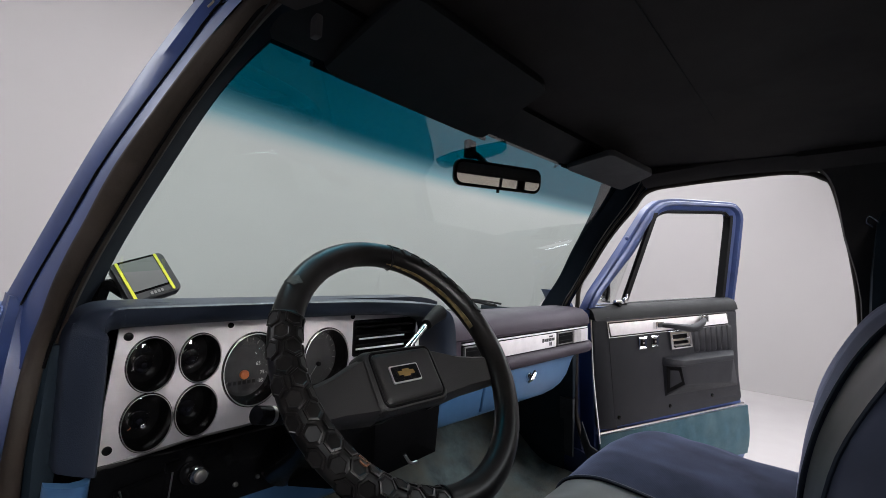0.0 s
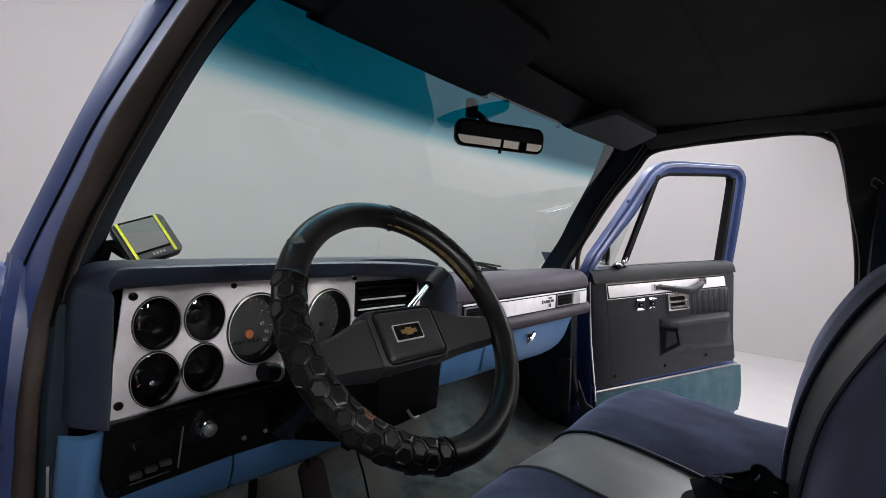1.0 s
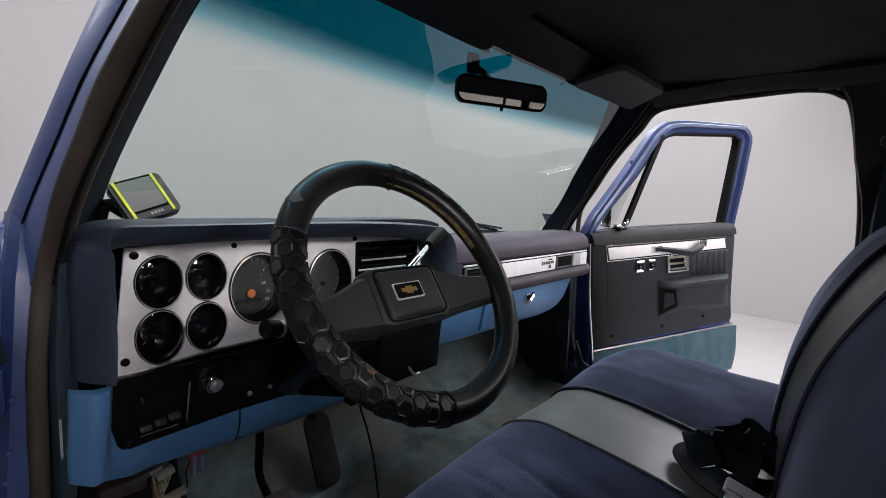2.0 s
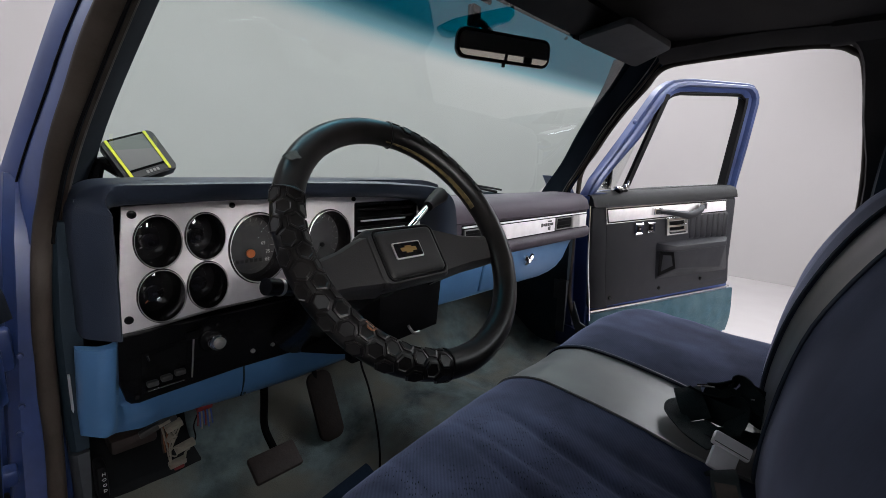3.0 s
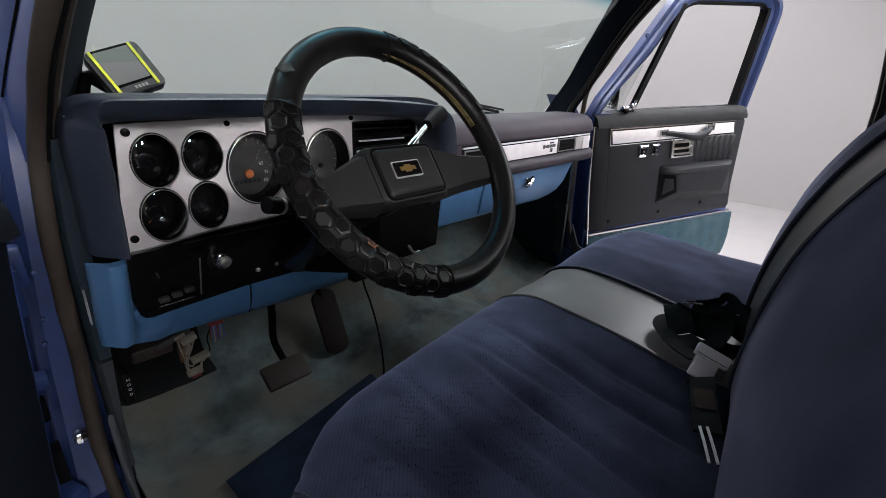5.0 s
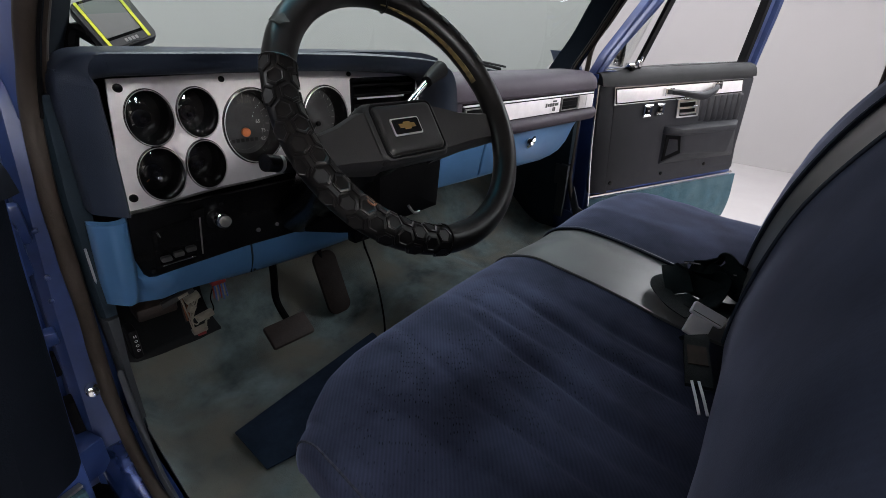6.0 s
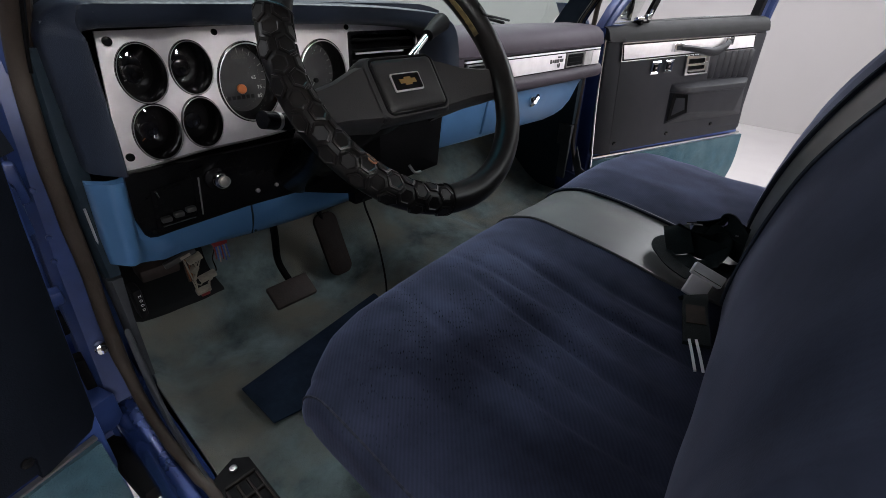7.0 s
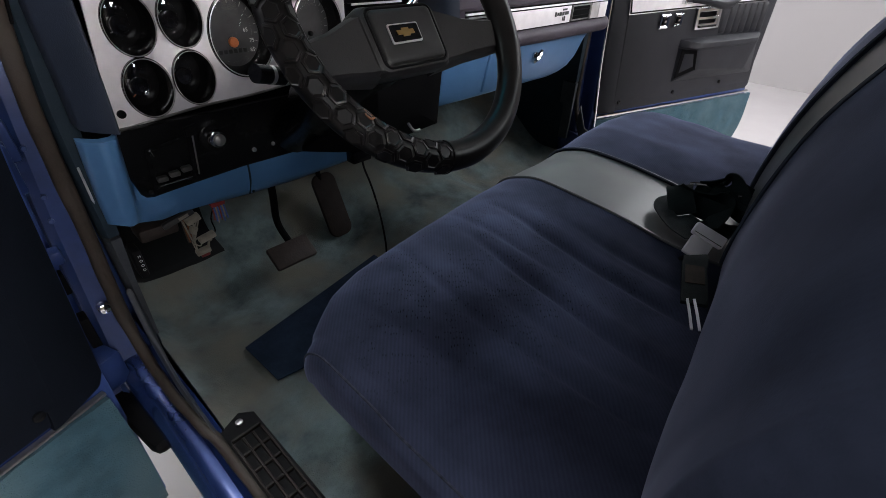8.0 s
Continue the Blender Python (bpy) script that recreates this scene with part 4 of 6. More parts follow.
        for z in (1.042, 1.05, 1.10, 1.15, 1.160):
            end = 0.3 if z in (1.042, 1.160) else 1.0
            rings.append([at(u + 0.0405 * q + 0.012 * (1.16 - z) / 0.12, z, 0.030 + 0.010 * end * math.sin(math.pi * q) ** 0.6) for q in (0, 0.08, 0.2, 0.4, 0.6, 0.8, 0.92, 1.0)])
        part("pleat", loft(rings), vinyl, p, "", 60)
    band = [(0.058, 1.132), (0.846, 1.170), (0.830, 1.217), (0.044, 1.182)]
    grow = lambda k: [(u + k * (-1 if u < 0.4 else 1), z + k * (-1 if i < 2 else 1)) for i, (u, z) in enumerate(band)]
    part("band_border", plate(grow(0.009), 0.006, lambda u, v, w: at(u, v, 0.036 - w), bevel=0.001), M_CHROME, p, "bright edge of the trim band")
    part("band_line", plate(grow(0.005), 0.006, lambda u, v, w: at(u, v, 0.0372 - w)), M_BLACK, p)
    part("trim_band", plate(band, 0.006, lambda u, v, w: at(u, v, 0.0385 - w), bevel=0.001), M_SILVER, p, "brushed silver trim band")
    for k, u in enumerate((0.243, 0.318)):
        z = 1.098 + 0.004 * k
        sq = lambda h, w: [at(u + a * h, z + b * h * 1.05 + 0.04 * a * h, w) for a, b in ((-1, -1), (1, -1), (1, 1), (-1, 1))]
        part("window_switch", loft([sq(0.024, 0.030), sq(0.024, 0.040), sq(0.019, 0.043), sq(0.013, 0.038)]), M_CHROME, p, "chrome switch plate", 20)
        part("rocker", loft([[at(u + a * 0.009, z + b * 0.012, 0.038 + h) for a, b in ((-1, -1), (1, -1), (1, 1), (-1, 1))] for h in (0.0, 0.0035)]), M_BLACK, p, "", 20)
        part("rocker_tab", loft([[at(u + a * 0.005, z + b * 0.004, 0.041 + h) for a, b in ((-1, -1), (1, -1), (1, 1), (-1, 1))] for h in (0.0, 0.003)]), M_CHROME, p, "", 20)
    # inside latch: a chrome cup with a bright lever
    cup = [(0.427, 1.062), (0.572, 1.067), (0.555, 1.147), (0.412, 1.140)]
    hollow = [(0.440, 1.086), (0.540, 1.089), (0.527, 1.130), (0.429, 1.126)]
    part("latch_plate", plate(cup, 0.012, lambda u, v, w: at(u, v, 0.044 - w), [hollow], bevel=0.003), M_CHROME, p, "chrome inside door latch")
    part("latch_cup", plate(hollow, 0.004, lambda u, v, w: at(u, v, 0.034 - w)), M_VOID, p)
    part("inside_lever", loft([[at(u, z - 0.007, w), at(u, z - 0.004, w + 0.008), at(u, z + 0.005, w + 0.008), at(u, z + 0.007, w)] for u, z, w in ((0.428, 1.104, 0.036), (0.45, 1.106, 0.046), (0.535, 1.110, 0.046), (0.550, 1.110, 0.040))]), M_CHROME, p, "chrome latch lever", 30)
    part("lock_slide", loft([[at(u, z - 0.004, 0.044), at(u, z - 0.003, 0.050), at(u, z + 0.003, 0.050), at(u, z + 0.004, 0.044)] for u, z in ((0.445, 1.074), (0.545, 1.078))]), M_BLACK, p)
    # pull handle across the band
    part("pull_handle", loft([[at(u, z + dz * h, w + dw) for dz, dw in ((-1, 0), (-0.8, 0.012), (-0.3, 0.018), (0.5, 0.018), (0.9, 0.010), (1, 0))] for u, z, w, h in ((0.345, 1.172, 0.040, 0.011), (0.375, 1.172, 0.060, 0.011), (0.44, 1.165, 0.074, 0.013), (0.50, 1.158, 0.078, 0.017), (0.54, 1.163, 0.078, 0.019), (0.585, 1.180, 0.074, 0.014), (0.615, 1.192, 0.060, 0.011), (0.635, 1.194, 0.040, 0.010))]), vinyl, p, "charcoal door pull handle", 50)
    for u, z in ((0.335, 1.173), (0.645, 1.195)):
        part("handle_cap", plate([(u - 0.026, z - 0.016), (u + 0.026, z - 0.014), (u + 0.024, z + 0.016), (u - 0.028, z + 0.014)], 0.020, lambda a, b, w: at(a, b, 0.054 - w), bevel=0.004), M_CHROME, p)
        part("cap_inset", plate([(u - 0.016, z - 0.009), (u + 0.016, z - 0.008), (u + 0.015, z + 0.009), (u - 0.017, z + 0.008)], 0.004, lambda a, b, w: at(a, b, 0.0555 - w)), vinyl, p)
    # armrest: a firm pad over a box that tapers to its foot, with a black front end
    plan = [(0.377, 0.030), (0.384, 0.048), (0.430, 0.085), (0.440, 0.089), (0.455, 0.0905), (0.795, 0.0905), (0.808, 0.088), (0.818, 0.080), (0.880, 0.046), (0.892, 0.030)]
    pad_low = lambda u: 0.997 + 0.024 * (u - 0.44)
    pad_top = lambda u, w: 1.031 + 0.022 * (u - 0.44) - 0.16 * (w - 0.03)
    tight = lambda k: [(0.63 + (u - 0.63) * (1 - k / 0.25), max(0.028, w - k)) for u, w in plan]
    rings = [[at(u, pad_low(u), w) for u, w in tight(0.003)], [at(u, pad_low(u) + 0.003, w) for u, w in plan], [at(u, pad_top(u, w) - 0.006, w) for u, w in plan],
             [at(u, pad_top(u, w) - 0.001, w) for u, w in tight(0.002)], [at(u, pad_top(u, w) + 0.001, w) for u, w in tight(0.008)]]
    part("armrest", loft(rings), vinyl, p, "padded charcoal armrest", 40)
    head = tight(0.002)
    low = [(0.396, 0.028, 0.857), (0.402, 0.036, 0.862), (0.466, 0.074, 0.906), (0.476, 0.078, 0.911), (0.490, 0.080, 0.913), (0.785, 0.080, 0.900), (0.800, 0.078, 0.899), (0.815, 0.072, 0.896), (0.915, 0.040, 0.872), (0.935, 0.028, 0.862)]
    part("map_pocket", loft([[at(u, z, w) for u, w, z in low], [at(u, z + 0.008, w + 0.003) for u, w, z in low], [at(u, pad_low(u), w) for u, w in head]]), vinyl, p, "moulded charcoal box under the armrest", 40)
    (u0, w0), (u1, w1), (u2, w2), (u3, w3) = head[1], head[2], low[2][:2], low[1][:2]
    face = [Vector((u0, pad_low(u0) - 0.003, w0)), Vector((u1, pad_low(u1) - 0.003, w1)), Vector((u2, 0.916, w2 + 0.003)), Vector((u3, 0.874, w3 + 0.003))]
    part("pocket_end", loft([[at(q.x - k, q.y, q.z + k) for q in face] for k in (-0.002, 0.0022)]), M_VOID, p, "black plate over the front end of the box", 20)
    for u, z in ((0.115, 0.800), (0.43, 0.815), (0.73, 0.835)):
        part("panel_screw", disc(at(u, z, 0.034), w_dir, 0.008, 0.006, 12, 0.002), M_BLACK, p)
    # the driver's strip is dulled and thinned in the same way
    lip = 0.010 if s > 0 else 0.005
    part("lower_strip", plate([(0.03, 0.736), (1.02, 0.760), (1.016, 0.760 + lip), (0.03, 0.736 + lip)], 0.012, lambda u, v, w: at(u, v, 0.018 - w), bevel=0.002), M_CHROME if s > 0 else M_DARKCHROME, d, "dull chrome strip under the panel")
    rings = []
    for i in range(41):
        u = 0.03 + 1.02 * i / 40
        top = 0.728 + 0.024 * i / 40
        row = []
        for j in range(9):
            f = j / 8
            row.append(at(u, 0.515 - foot + (top - 0.515 + foot) * f, 0.014 + 0.010 * math.sin(math.pi * f) + 0.009 * noise.noise(Vector((u * 15, f * 1.2, s)))))
        rings.append(row)
    cb = loft(rings, closed=False, caps=False)
    g2 = bmesh.ops.extrude_face_region(cb, geom=cb.faces[:])
    bmesh.ops.translate(cb, vec=-0.012 * w_dir, verts=[v for v in g2["geom"] if isinstance(v, bmesh.types.BMVert)])
    part("door_carpet", cb, M_DOORCARPET, d, "teal carpet along the foot of the door", 60)
    if s > 0:
        part("edge_moulding", tube([at(0.030, 0.70, 0.014), at(0.022, 0.76, 0.014), at(-0.011, 0.962, 0.014), at(-0.030, 1.171, 0.014), at(-0.032, 1.20, 0.014)], 0.004, 6), M_CHROME, d, "bright metal front edge")
    for z in (0.72, 1.10) if s < 0 else ():
        part("hinge", put(box(-0.03, 0.05, -0.06, 0.0, -0.035, 0.035, 0.006), Matrix.Translation(at(-0.005, z, -0.03)) @ Matrix.Rotation(math.atan2(u_dir.y, u_dir.x), 4, "Z")), M_PAINT_SHADED, d, "dark blue painted hinge")
    return d, at


pdoor, pat = build_door("passenger_door", 1, "open blue door with charcoal panel and silver trim band")
ddoor, dat = build_door("driver_door", -1, "open blue door with charcoal panel and teal carpet")
# the passenger's outside mirror bracket at the vent window
foot_of = [(0.094, 1.266), (0.150, 1.258), (0.152, 1.30), (0.148, 1.360), (0.138, 1.367), (0.128, 1.342), (0.112, 1.318), (0.098, 1.292)]
arm = part("mirror_bracket", loft([[pat(u, z, -0.056) for u, z in foot_of], [pat(u + 0.004, z, -0.064) for u, z in foot_of], [pat(0.13 + 0.7 * (u - 0.13), 1.30 + 0.7 * (z - 1.30), -0.085) for u, z in foot_of]]), M_CHROME, pdoor, "chrome outside mirror bracket", 20)
part("bracket_gap", tube([pat(0.128, 1.268, -0.055), pat(0.134, 1.30, -0.055), pat(0.139, 1.335, -0.055)], 0.004, 6), M_BLACK, arm)


# ---- dashboard ----
dash = thing("dashboard", (0, 0.05, 0.90), "navy padded dashboard with silver gauge panel and blue lower half", "dashboard")

# padded hood: a rounded section carried up the outer end and along the top
ctrl = [(-0.7715, 1.084, 0.0195, 0), (-0.770, 1.15, 0.020, 0), (-0.769, 1.245, 0.020, 0), (-0.766, 1.270, 0.019, 0), (-0.753, 1.2855, 0.017, 0), (-0.728, 1.2905, 0.016, 0), (-0.70, 1.2915, 0.0155, 0), (-0.5, 1.2925, 0.0155, 0), (-0.3, 1.290, 0.0155, 0), (-0.14, 1.281, 0.0155, 0), (-0.085, 1.268, 0.016, 0), (-0.058, 1.245, 0.016, 0), (-0.046, 1.19, 0.016, 0), (-0.044, 1.12, 0.016, 0)]
HOOD_END = [(-1.6, 0.13), (-1.6, 0.10), (-1.52, 0.045), (-1.45, 0.012), (-1.34, 0.002), (-1.24, 0.0), (-1.12, 0.0008), (-0.3, 0.020), (0.4, 0.040), (0.55, 0.048), (0.62, 0.062), (0.62, 0.13)]
HOOD_TOP = [(-1.6, 0.13), (-1.6, 0.095), (-1.35, 0.042), (-1.15, 0.024), (-0.6, 0.012), (0.0, 0.005), (0.45, 0.001), (0.62, 0.0), (0.74, 0.002), (0.80, 0.006), (0.84, 0.020), (0.84, 0.13)]
cp = smooth_path([(a, b, c) for a, b, c, _ in ctrl], 8)
rings = []
for i, p in enumerate(cp):
    d = cp[min(i + 1, len(cp) - 1)] - cp[max(i - 1, 0)]
    d = Vector((d.x, 0, d.y)).normalized()
    nrm = Vector((-d.z, 0, d.x))
    half = p.z
    front = -0.098
    # the end has a firm inner ridge and faces outward, the top has its ridge above and falls in to the gauges
    f = max(0.0, min(1.0, (-0.735 - p.x) / 0.030))
    f = f * f * (3 - 2 * f)
    sec = [(half * (a0 + (a1 - a0) * f), b0 + (b1 - b0) * f) for (a0, b0), (a1, b1) in zip(HOOD_TOP, HOOD_END)]
    rings.append([Vector((p.x, front + v, p.y)) + u * nrm for u, v in sec])
part("dash_pad", loft(rings), M_PAD, dash, "padded navy vinyl gauge hood", 38)
# top of the dash, running to the windshield
rows = []
for y, z in ((-0.05, 1.305), (0.02, 1.306), (0.08, 1.300), (0.12, 1.285), (0.17, 1.25), (0.20, 1.205)):
    rows.append([Vector((x, y, z - 0.02 * max(0, (x + 0.14) / 0.1) ** 2 - (0.03 * ((-0.70 - x) / 0.08) ** 2 if x < -0.70 else 0))) for x in np.linspace(-0.775, -0.06, 25)])
top = loft(rows, closed=False, caps=False)
g = bmesh.ops.extrude_face_region(top, geom=top.faces[:])
bmesh.ops.translate(top, vec=(0, 0, -0.02), verts=[v for v in g["geom"] if isinstance(v, bmesh.types.BMVert)])
part("dash_top", top, M_PAD, dash, "", 60)
# passenger side pad
prof = [(0.215, 1.20), (0.15, 1.240), (0.05, 1.252), (-0.03, 1.252), (-0.062, 1.247), (-0.082, 1.232), (-0.090, 1.210), (-0.092, 1.195), (-0.084, 1.190), (-0.084, 1.130), (-0.094, 1.126), (-0.104, 1.116), (-0.106, 1.104), (-0.098, 1.092), (-0.08, 1.087), (0.02, 1.085)]
rings = []
for x, f in ((-0.03, 1), (0.2, 1), (0.5, 1), (0.70, 1), (0.735, 0.985), (0.752, 0.95), (0.762, 0.88), (0.765, 0.80)):
    rings.append([Vector((x, 0.06 + (y - 0.06) * f, 1.17 + (z - 1.17) * f)) for y, z in prof])
part("glovebox_pad", loft(rings), M_PADFADE, dash, "padded faded plum-grey vinyl over the glovebox", 45)


def strip(x0, x1, z0, z1, y=-0.090, depth=0.010, bevel=0.001, slope=0.0):
    return plate([(x0, z0), (x1, z0 + slope), (x1, z1 + slope), (x0, z1)], depth, lambda u, v, w: Vector((u, y + w, v)), bevel=bevel)


part("trim_border", strip(0.0, 0.728, 1.128, 1.188, -0.0865), M_BLACK, dash)
part("trim_line", strip(0.0, 0.722, 1.1800, 1.1845, -0.0905, bevel=0.0012), M_BUCKLE, dash, "bright line along the dashboard trim")
part("trim_strip", strip(0.085, 0.488, 1.132, 1.1765, -0.0895), M_SILVER, dash, "brushed silver dashboard trim strip")
part("trim_end", strip(0.614, 0.664, 1.133, 1.1765, -0.092), M_SATIN, dash, "chrome trim end")
part("trim_end", strip(0.667, 0.722, 1.132, 1.1765, -0.092), M_SILVER, dash, "chrome trim end")
for x0, x1 in ((0.495, 0.608), (0.006, 0.080)):
    mouth = [(x0 + 0.003, 1.1375), (x1 - 0.003, 1.1375), (x1 - 0.003, 1.173), (x0 + 0.003, 1.173)]
    part("vent_rim", plate([(x0, 1.1345), (x1, 1.1345), (x1, 1.176), (x0, 1.176)], 0.008, lambda u, v, w: Vector((u, -0.0915 + w, v)), [mouth]), M_DARKCHROME, dash, "thin bright rim of an air outlet")
    part("vent_outlet", strip(x0 + 0.002, x1 - 0.002, 1.136, 1.1745, -0.0885), M_VOID, dash, "black air outlet")
    for z in (1.147, 1.163):
        part("outlet_slat", strip(x0 + 0.003, x1 - 0.003, z - 0.001, z + 0.001, -0.0902, 0.004, 0.0), M_MATTE, dash)
# badge: writing too small to read
for x0, x1, z0, z1 in ((0.396, 0.405, 1.152, 1.164), (0.409, 0.418, 1.154, 1.162), (0.421, 0.434, 1.153, 1.163), (0.437, 0.449, 1.153, 1.163), (0.438, 0.462, 1.166, 1.171), (0.441, 0.446, 1.139, 1.150), (0.449, 0.456, 1.138, 1.151), (0.453, 0.473, 1.154, 1.163)):
    part("badge", strip(x0, x1, z0, z1, -0.0905, 0.004, 0.0), M_GREYPLASTIC, dash)

# lower right: steel panel and glovebox door
low = [(-0.02, 1.088), (-0.02, 0.955), (0.10, 0.952), (0.30, 0.951), (0.42, 0.950), (0.53, 0.948), (0.60, 0.957), (0.645, 0.973), (0.675, 1.003), (0.70, 1.056), (0.735, 1.088)]
part("lower_panel", plate(low, 0.03, lambda u, v, w: Vector((u, -0.045 + w + 0.35 * (1.088 - v) ** 2 * 4, v)), bevel=0.008), M_LOWER, dash, "light blue painted steel under the pad", 50)
gb = part("glovebox_door", plate([(0.16, 1.080), (0.16, 0.966), (0.30, 0.962), (0.44, 0.961), (0.54, 0.961), (0.605, 0.972), (0.645, 1.002), (0.675, 1.080)], 0.014, lambda u, v, w: Vector((u, -0.052 + w + 1.4 * (1.088 - v) ** 2, v)), bevel=0.004), M_LOWER, dash, "light blue glovebox door", 50)
part("glovebox_lock", disc((0.385, -0.051, 1.041), (0, -1, 0.1), 0.0125, 0.010, 20, 0.003), M_CHROME, gb, "chrome push lock")
part("lock_tongue", tube([(0.364, -0.058, 1.026), (0.384, -0.064, 1.041), (0.405, -0.060, 1.055)], lambda t: 0.0055 + 0.003 * math.sin(math.pi * t), 8), M_CHROME, gb, "chrome turn handle")

# lower left: painted steel round the black switch panel


def knee(u, v, w):
    """The sloping face below the gauges."""
    return Vector((u, -0.005 + 0.35 * (1.07 - v) + w, v))


def knee_steel(u, v, w):
    """The same, in sheet steel that swells at its outer end and curls under at its foot."""
    q = knee(u, v, w - 0.014)
    shift = 0.068 * max(0.0, min(1.0, (0.925 - v) / 0.03))
    out = max(0.0, min(1.0, (-0.738 + shift - u) / (0.016 + 1.25 * shift)))
    q.y += 1.1 * max(0.0, -0.772 - u) - 0.078 * out * (1 - 0.2 * (1.07 - v) / 0.2) + 9 * max(0, 0.875 - v) ** 2
    return q


def fine(outline, step=0.012):
    """The same outline with more points."""
    out = []
    for (x0, z0), (x1, z1) in zip(outline, outline[1:] + outline[:1]):
        n = max(1, round(math.hypot(x1 - x0, z1 - z0) / step))
        out += [(x0 + (x1 - x0) * k / n, z0 + (z1 - z0) * k / n) for k in range(n)]
    return out


def curved_sheet(left, right, rows, cols, low, high, to, thick=0.02):
    """A sheet between two heights that may both vary along it, bent by to()."""
    grid = []
    for i in range(cols + 1):
        u = left + (right - left) * i / cols
        z0, z1 = low(u), high(u)
        ring = [to(u, z0 + (z1 - z0) * j / rows, 0.0) for j in range(rows + 1)]
        ring += [to(u, z0 + (z1 - z0) * j / rows, thick) for j in range(rows, -1, -1)]
        grid.append(ring)
    return loft(grid)


def knee_low(u):
    return float(np.interp(u, [-0.794, -0.775, -0.755, -0.71, -0.67, -0.61, -0.522, -0.397, -0.269, -0.15], [0.915, 0.912, 0.905, 0.875, 0.862, 0.857, 0.846, 0.838, 0.845, 0.85]))


part("knee_panel", curved_sheet(-0.794, -0.15, 16, 110, knee_low, lambda u: 1.078 if u < -0.735 else 1.06, knee_steel), M_LOWER, dash, "light blue painted steel below the gauges", 60)
part("edge_strip", tube([(-0.799, -0.012, 1.02), (-0.799, -0.006, 0.956), (-0.799, 0.012, 0.887)], 0.0018, 6), M_SATIN, dash, "dull bright edge beside the steel panel")
part("panel_seam", tube([knee_steel(-0.528, 0.93, -0.001), knee_steel(-0.524, 0.89, -0.001), knee_steel(-0.523, 0.848, -0.001)], 0.002, 6), M_TRIM, dash)
part("seam_screw", disc(knee_steel(-0.517, 0.853, -0.001), (0, -1, 0), 0.003, 0.004, 10), M_CHROME, dash)
swp = [(-0.748, 1.060), (-0.20, 1.068), (-0.20, 0.945), (-0.292, 0.930), (-0.40, 0.927), (-0.538, 0.929), (-0.68, 0.921), (-0.708, 0.9185), (-0.720, 0.922), (-0.727, 0.932), (-0.737, 0.972)]
sw = part("switch_panel", plate(swp, 0.03, lambda u, v, w: knee(u, v, w - 0.018), bevel=0.003), M_BLACK, dash, "gloss black switch panel", 40)
KF = -0.019
part("pocket_rim", plate([(-0.706, 1.022), (-0.706, 0.937), (-0.630, 0.934), (-0.632, 1.034)], 0.004, lambda u, v, w: knee(u, v, w + KF - 0.003), [[(-0.700, 1.015), (-0.700, 0.943), (-0.637, 0.940), (-0.638, 1.026)]]), M_BLACK, sw)
for k in range(3):
    part("tumbler", put(box(-0.0085, 0.0085, -0.006, 0.006, -0.005, 0.005, 0.0025), Matrix.Translation(knee(-0.690 + 0.021 * k, 0.957 + 0.004 * k, KF - 0.004))), M_GREYPLASTIC, sw)
part("pocket_edge", tube([knee(-0.697, 0.942, KF - 0.003), knee(-0.640, 0.944, KF - 0.003)], 0.0014, 6, per=1), M_CHROME, sw)
part("pocket_edge", tube([knee(-0.629, 1.036, KF - 0.003), knee(-0.627, 0.945, KF - 0.003)], 0.0014, 6, per=1), M_DARKCHROME, sw)
# short chrome sliver drawn in place of a white glint
part("pocket_glint", tube([knee(-0.699, 1.018, KF - 0.003), knee(-0.6955, 1.006, KF - 0.003)], 0.0018, 6, per=1), M_CHROME, sw)
part("switch_tab", plate([(-0.641, 1.030), (-0.624, 1.030), (-0.622, 1.050), (-0.642, 1.046)], 0.012, lambda u, v, w: knee(u, v, w + KF - 0.010), bevel=0.002), M_MATTE, sw)
kn = part("light_knob", disc(knee(-0.595, 1.017, KF - 0.014), (0.12, -1, 0.05), 0.0155, 0.022, 24, 0.003), M_CHROME, sw, "ribbed chrome headlight knob")
part("knob_collar", disc(knee(-0.600, 1.018, KF - 0.002), (0.12, -1, 0.05), 0.021, 0.012, 24, 0.004), M_BLACK, kn)
part("knob_cap", disc(knee(-0.593, 1.0165, KF - 0.027), (0.12, -1, 0.05), 0.0105, 0.006, 24, 0.004), M_DARKCHROME, kn)
for u, v, r in ((-0.516, 0.964, 0.0045), (-0.475, 0.966, 0.004), (-0.712, 0.935, 0.004), (-0.590, 1.046, 0.004)):
    part("panel_screw", disc(knee(u, v, KF - 0.001), (0, -1, 0.1), r, 0.006, 12, 0.001), M_DARKCHROME if u > -0.55 else M_BLACK, sw)

# silver gauge panel with its openings
GAUGES = [(-0.667, 1.203, 0.034, 0.0432), (-0.5945, 1.2055, 0.0325, 0.041), (-0.668, 1.1125, 0.035, 0.0445), (-0.596, 1.1175, 0.033, 0.0425), (-0.500, 1.1735, 0.056, 0.0665), (-0.345, 1.172, 0.054, 0.066)]
outline = [(-0.733, 1.057), (-0.66, 1.064), (-0.589, 1.0705), (-0.50, 1.073), (-0.42, 1.080), (-0.28, 1.095), (-0.05, 1.10), (-0.05, 1.262), (-0.30, 1.266), (-0.55, 1.266), (-0.712, 1.262)]
holes = [ellipse(x, z, rx, rz, 44) for x, z, rx, rz in GAUGES]
vent_hole = rounded(0.186, 0.075, 0.004, 2, -0.183, 1.211)
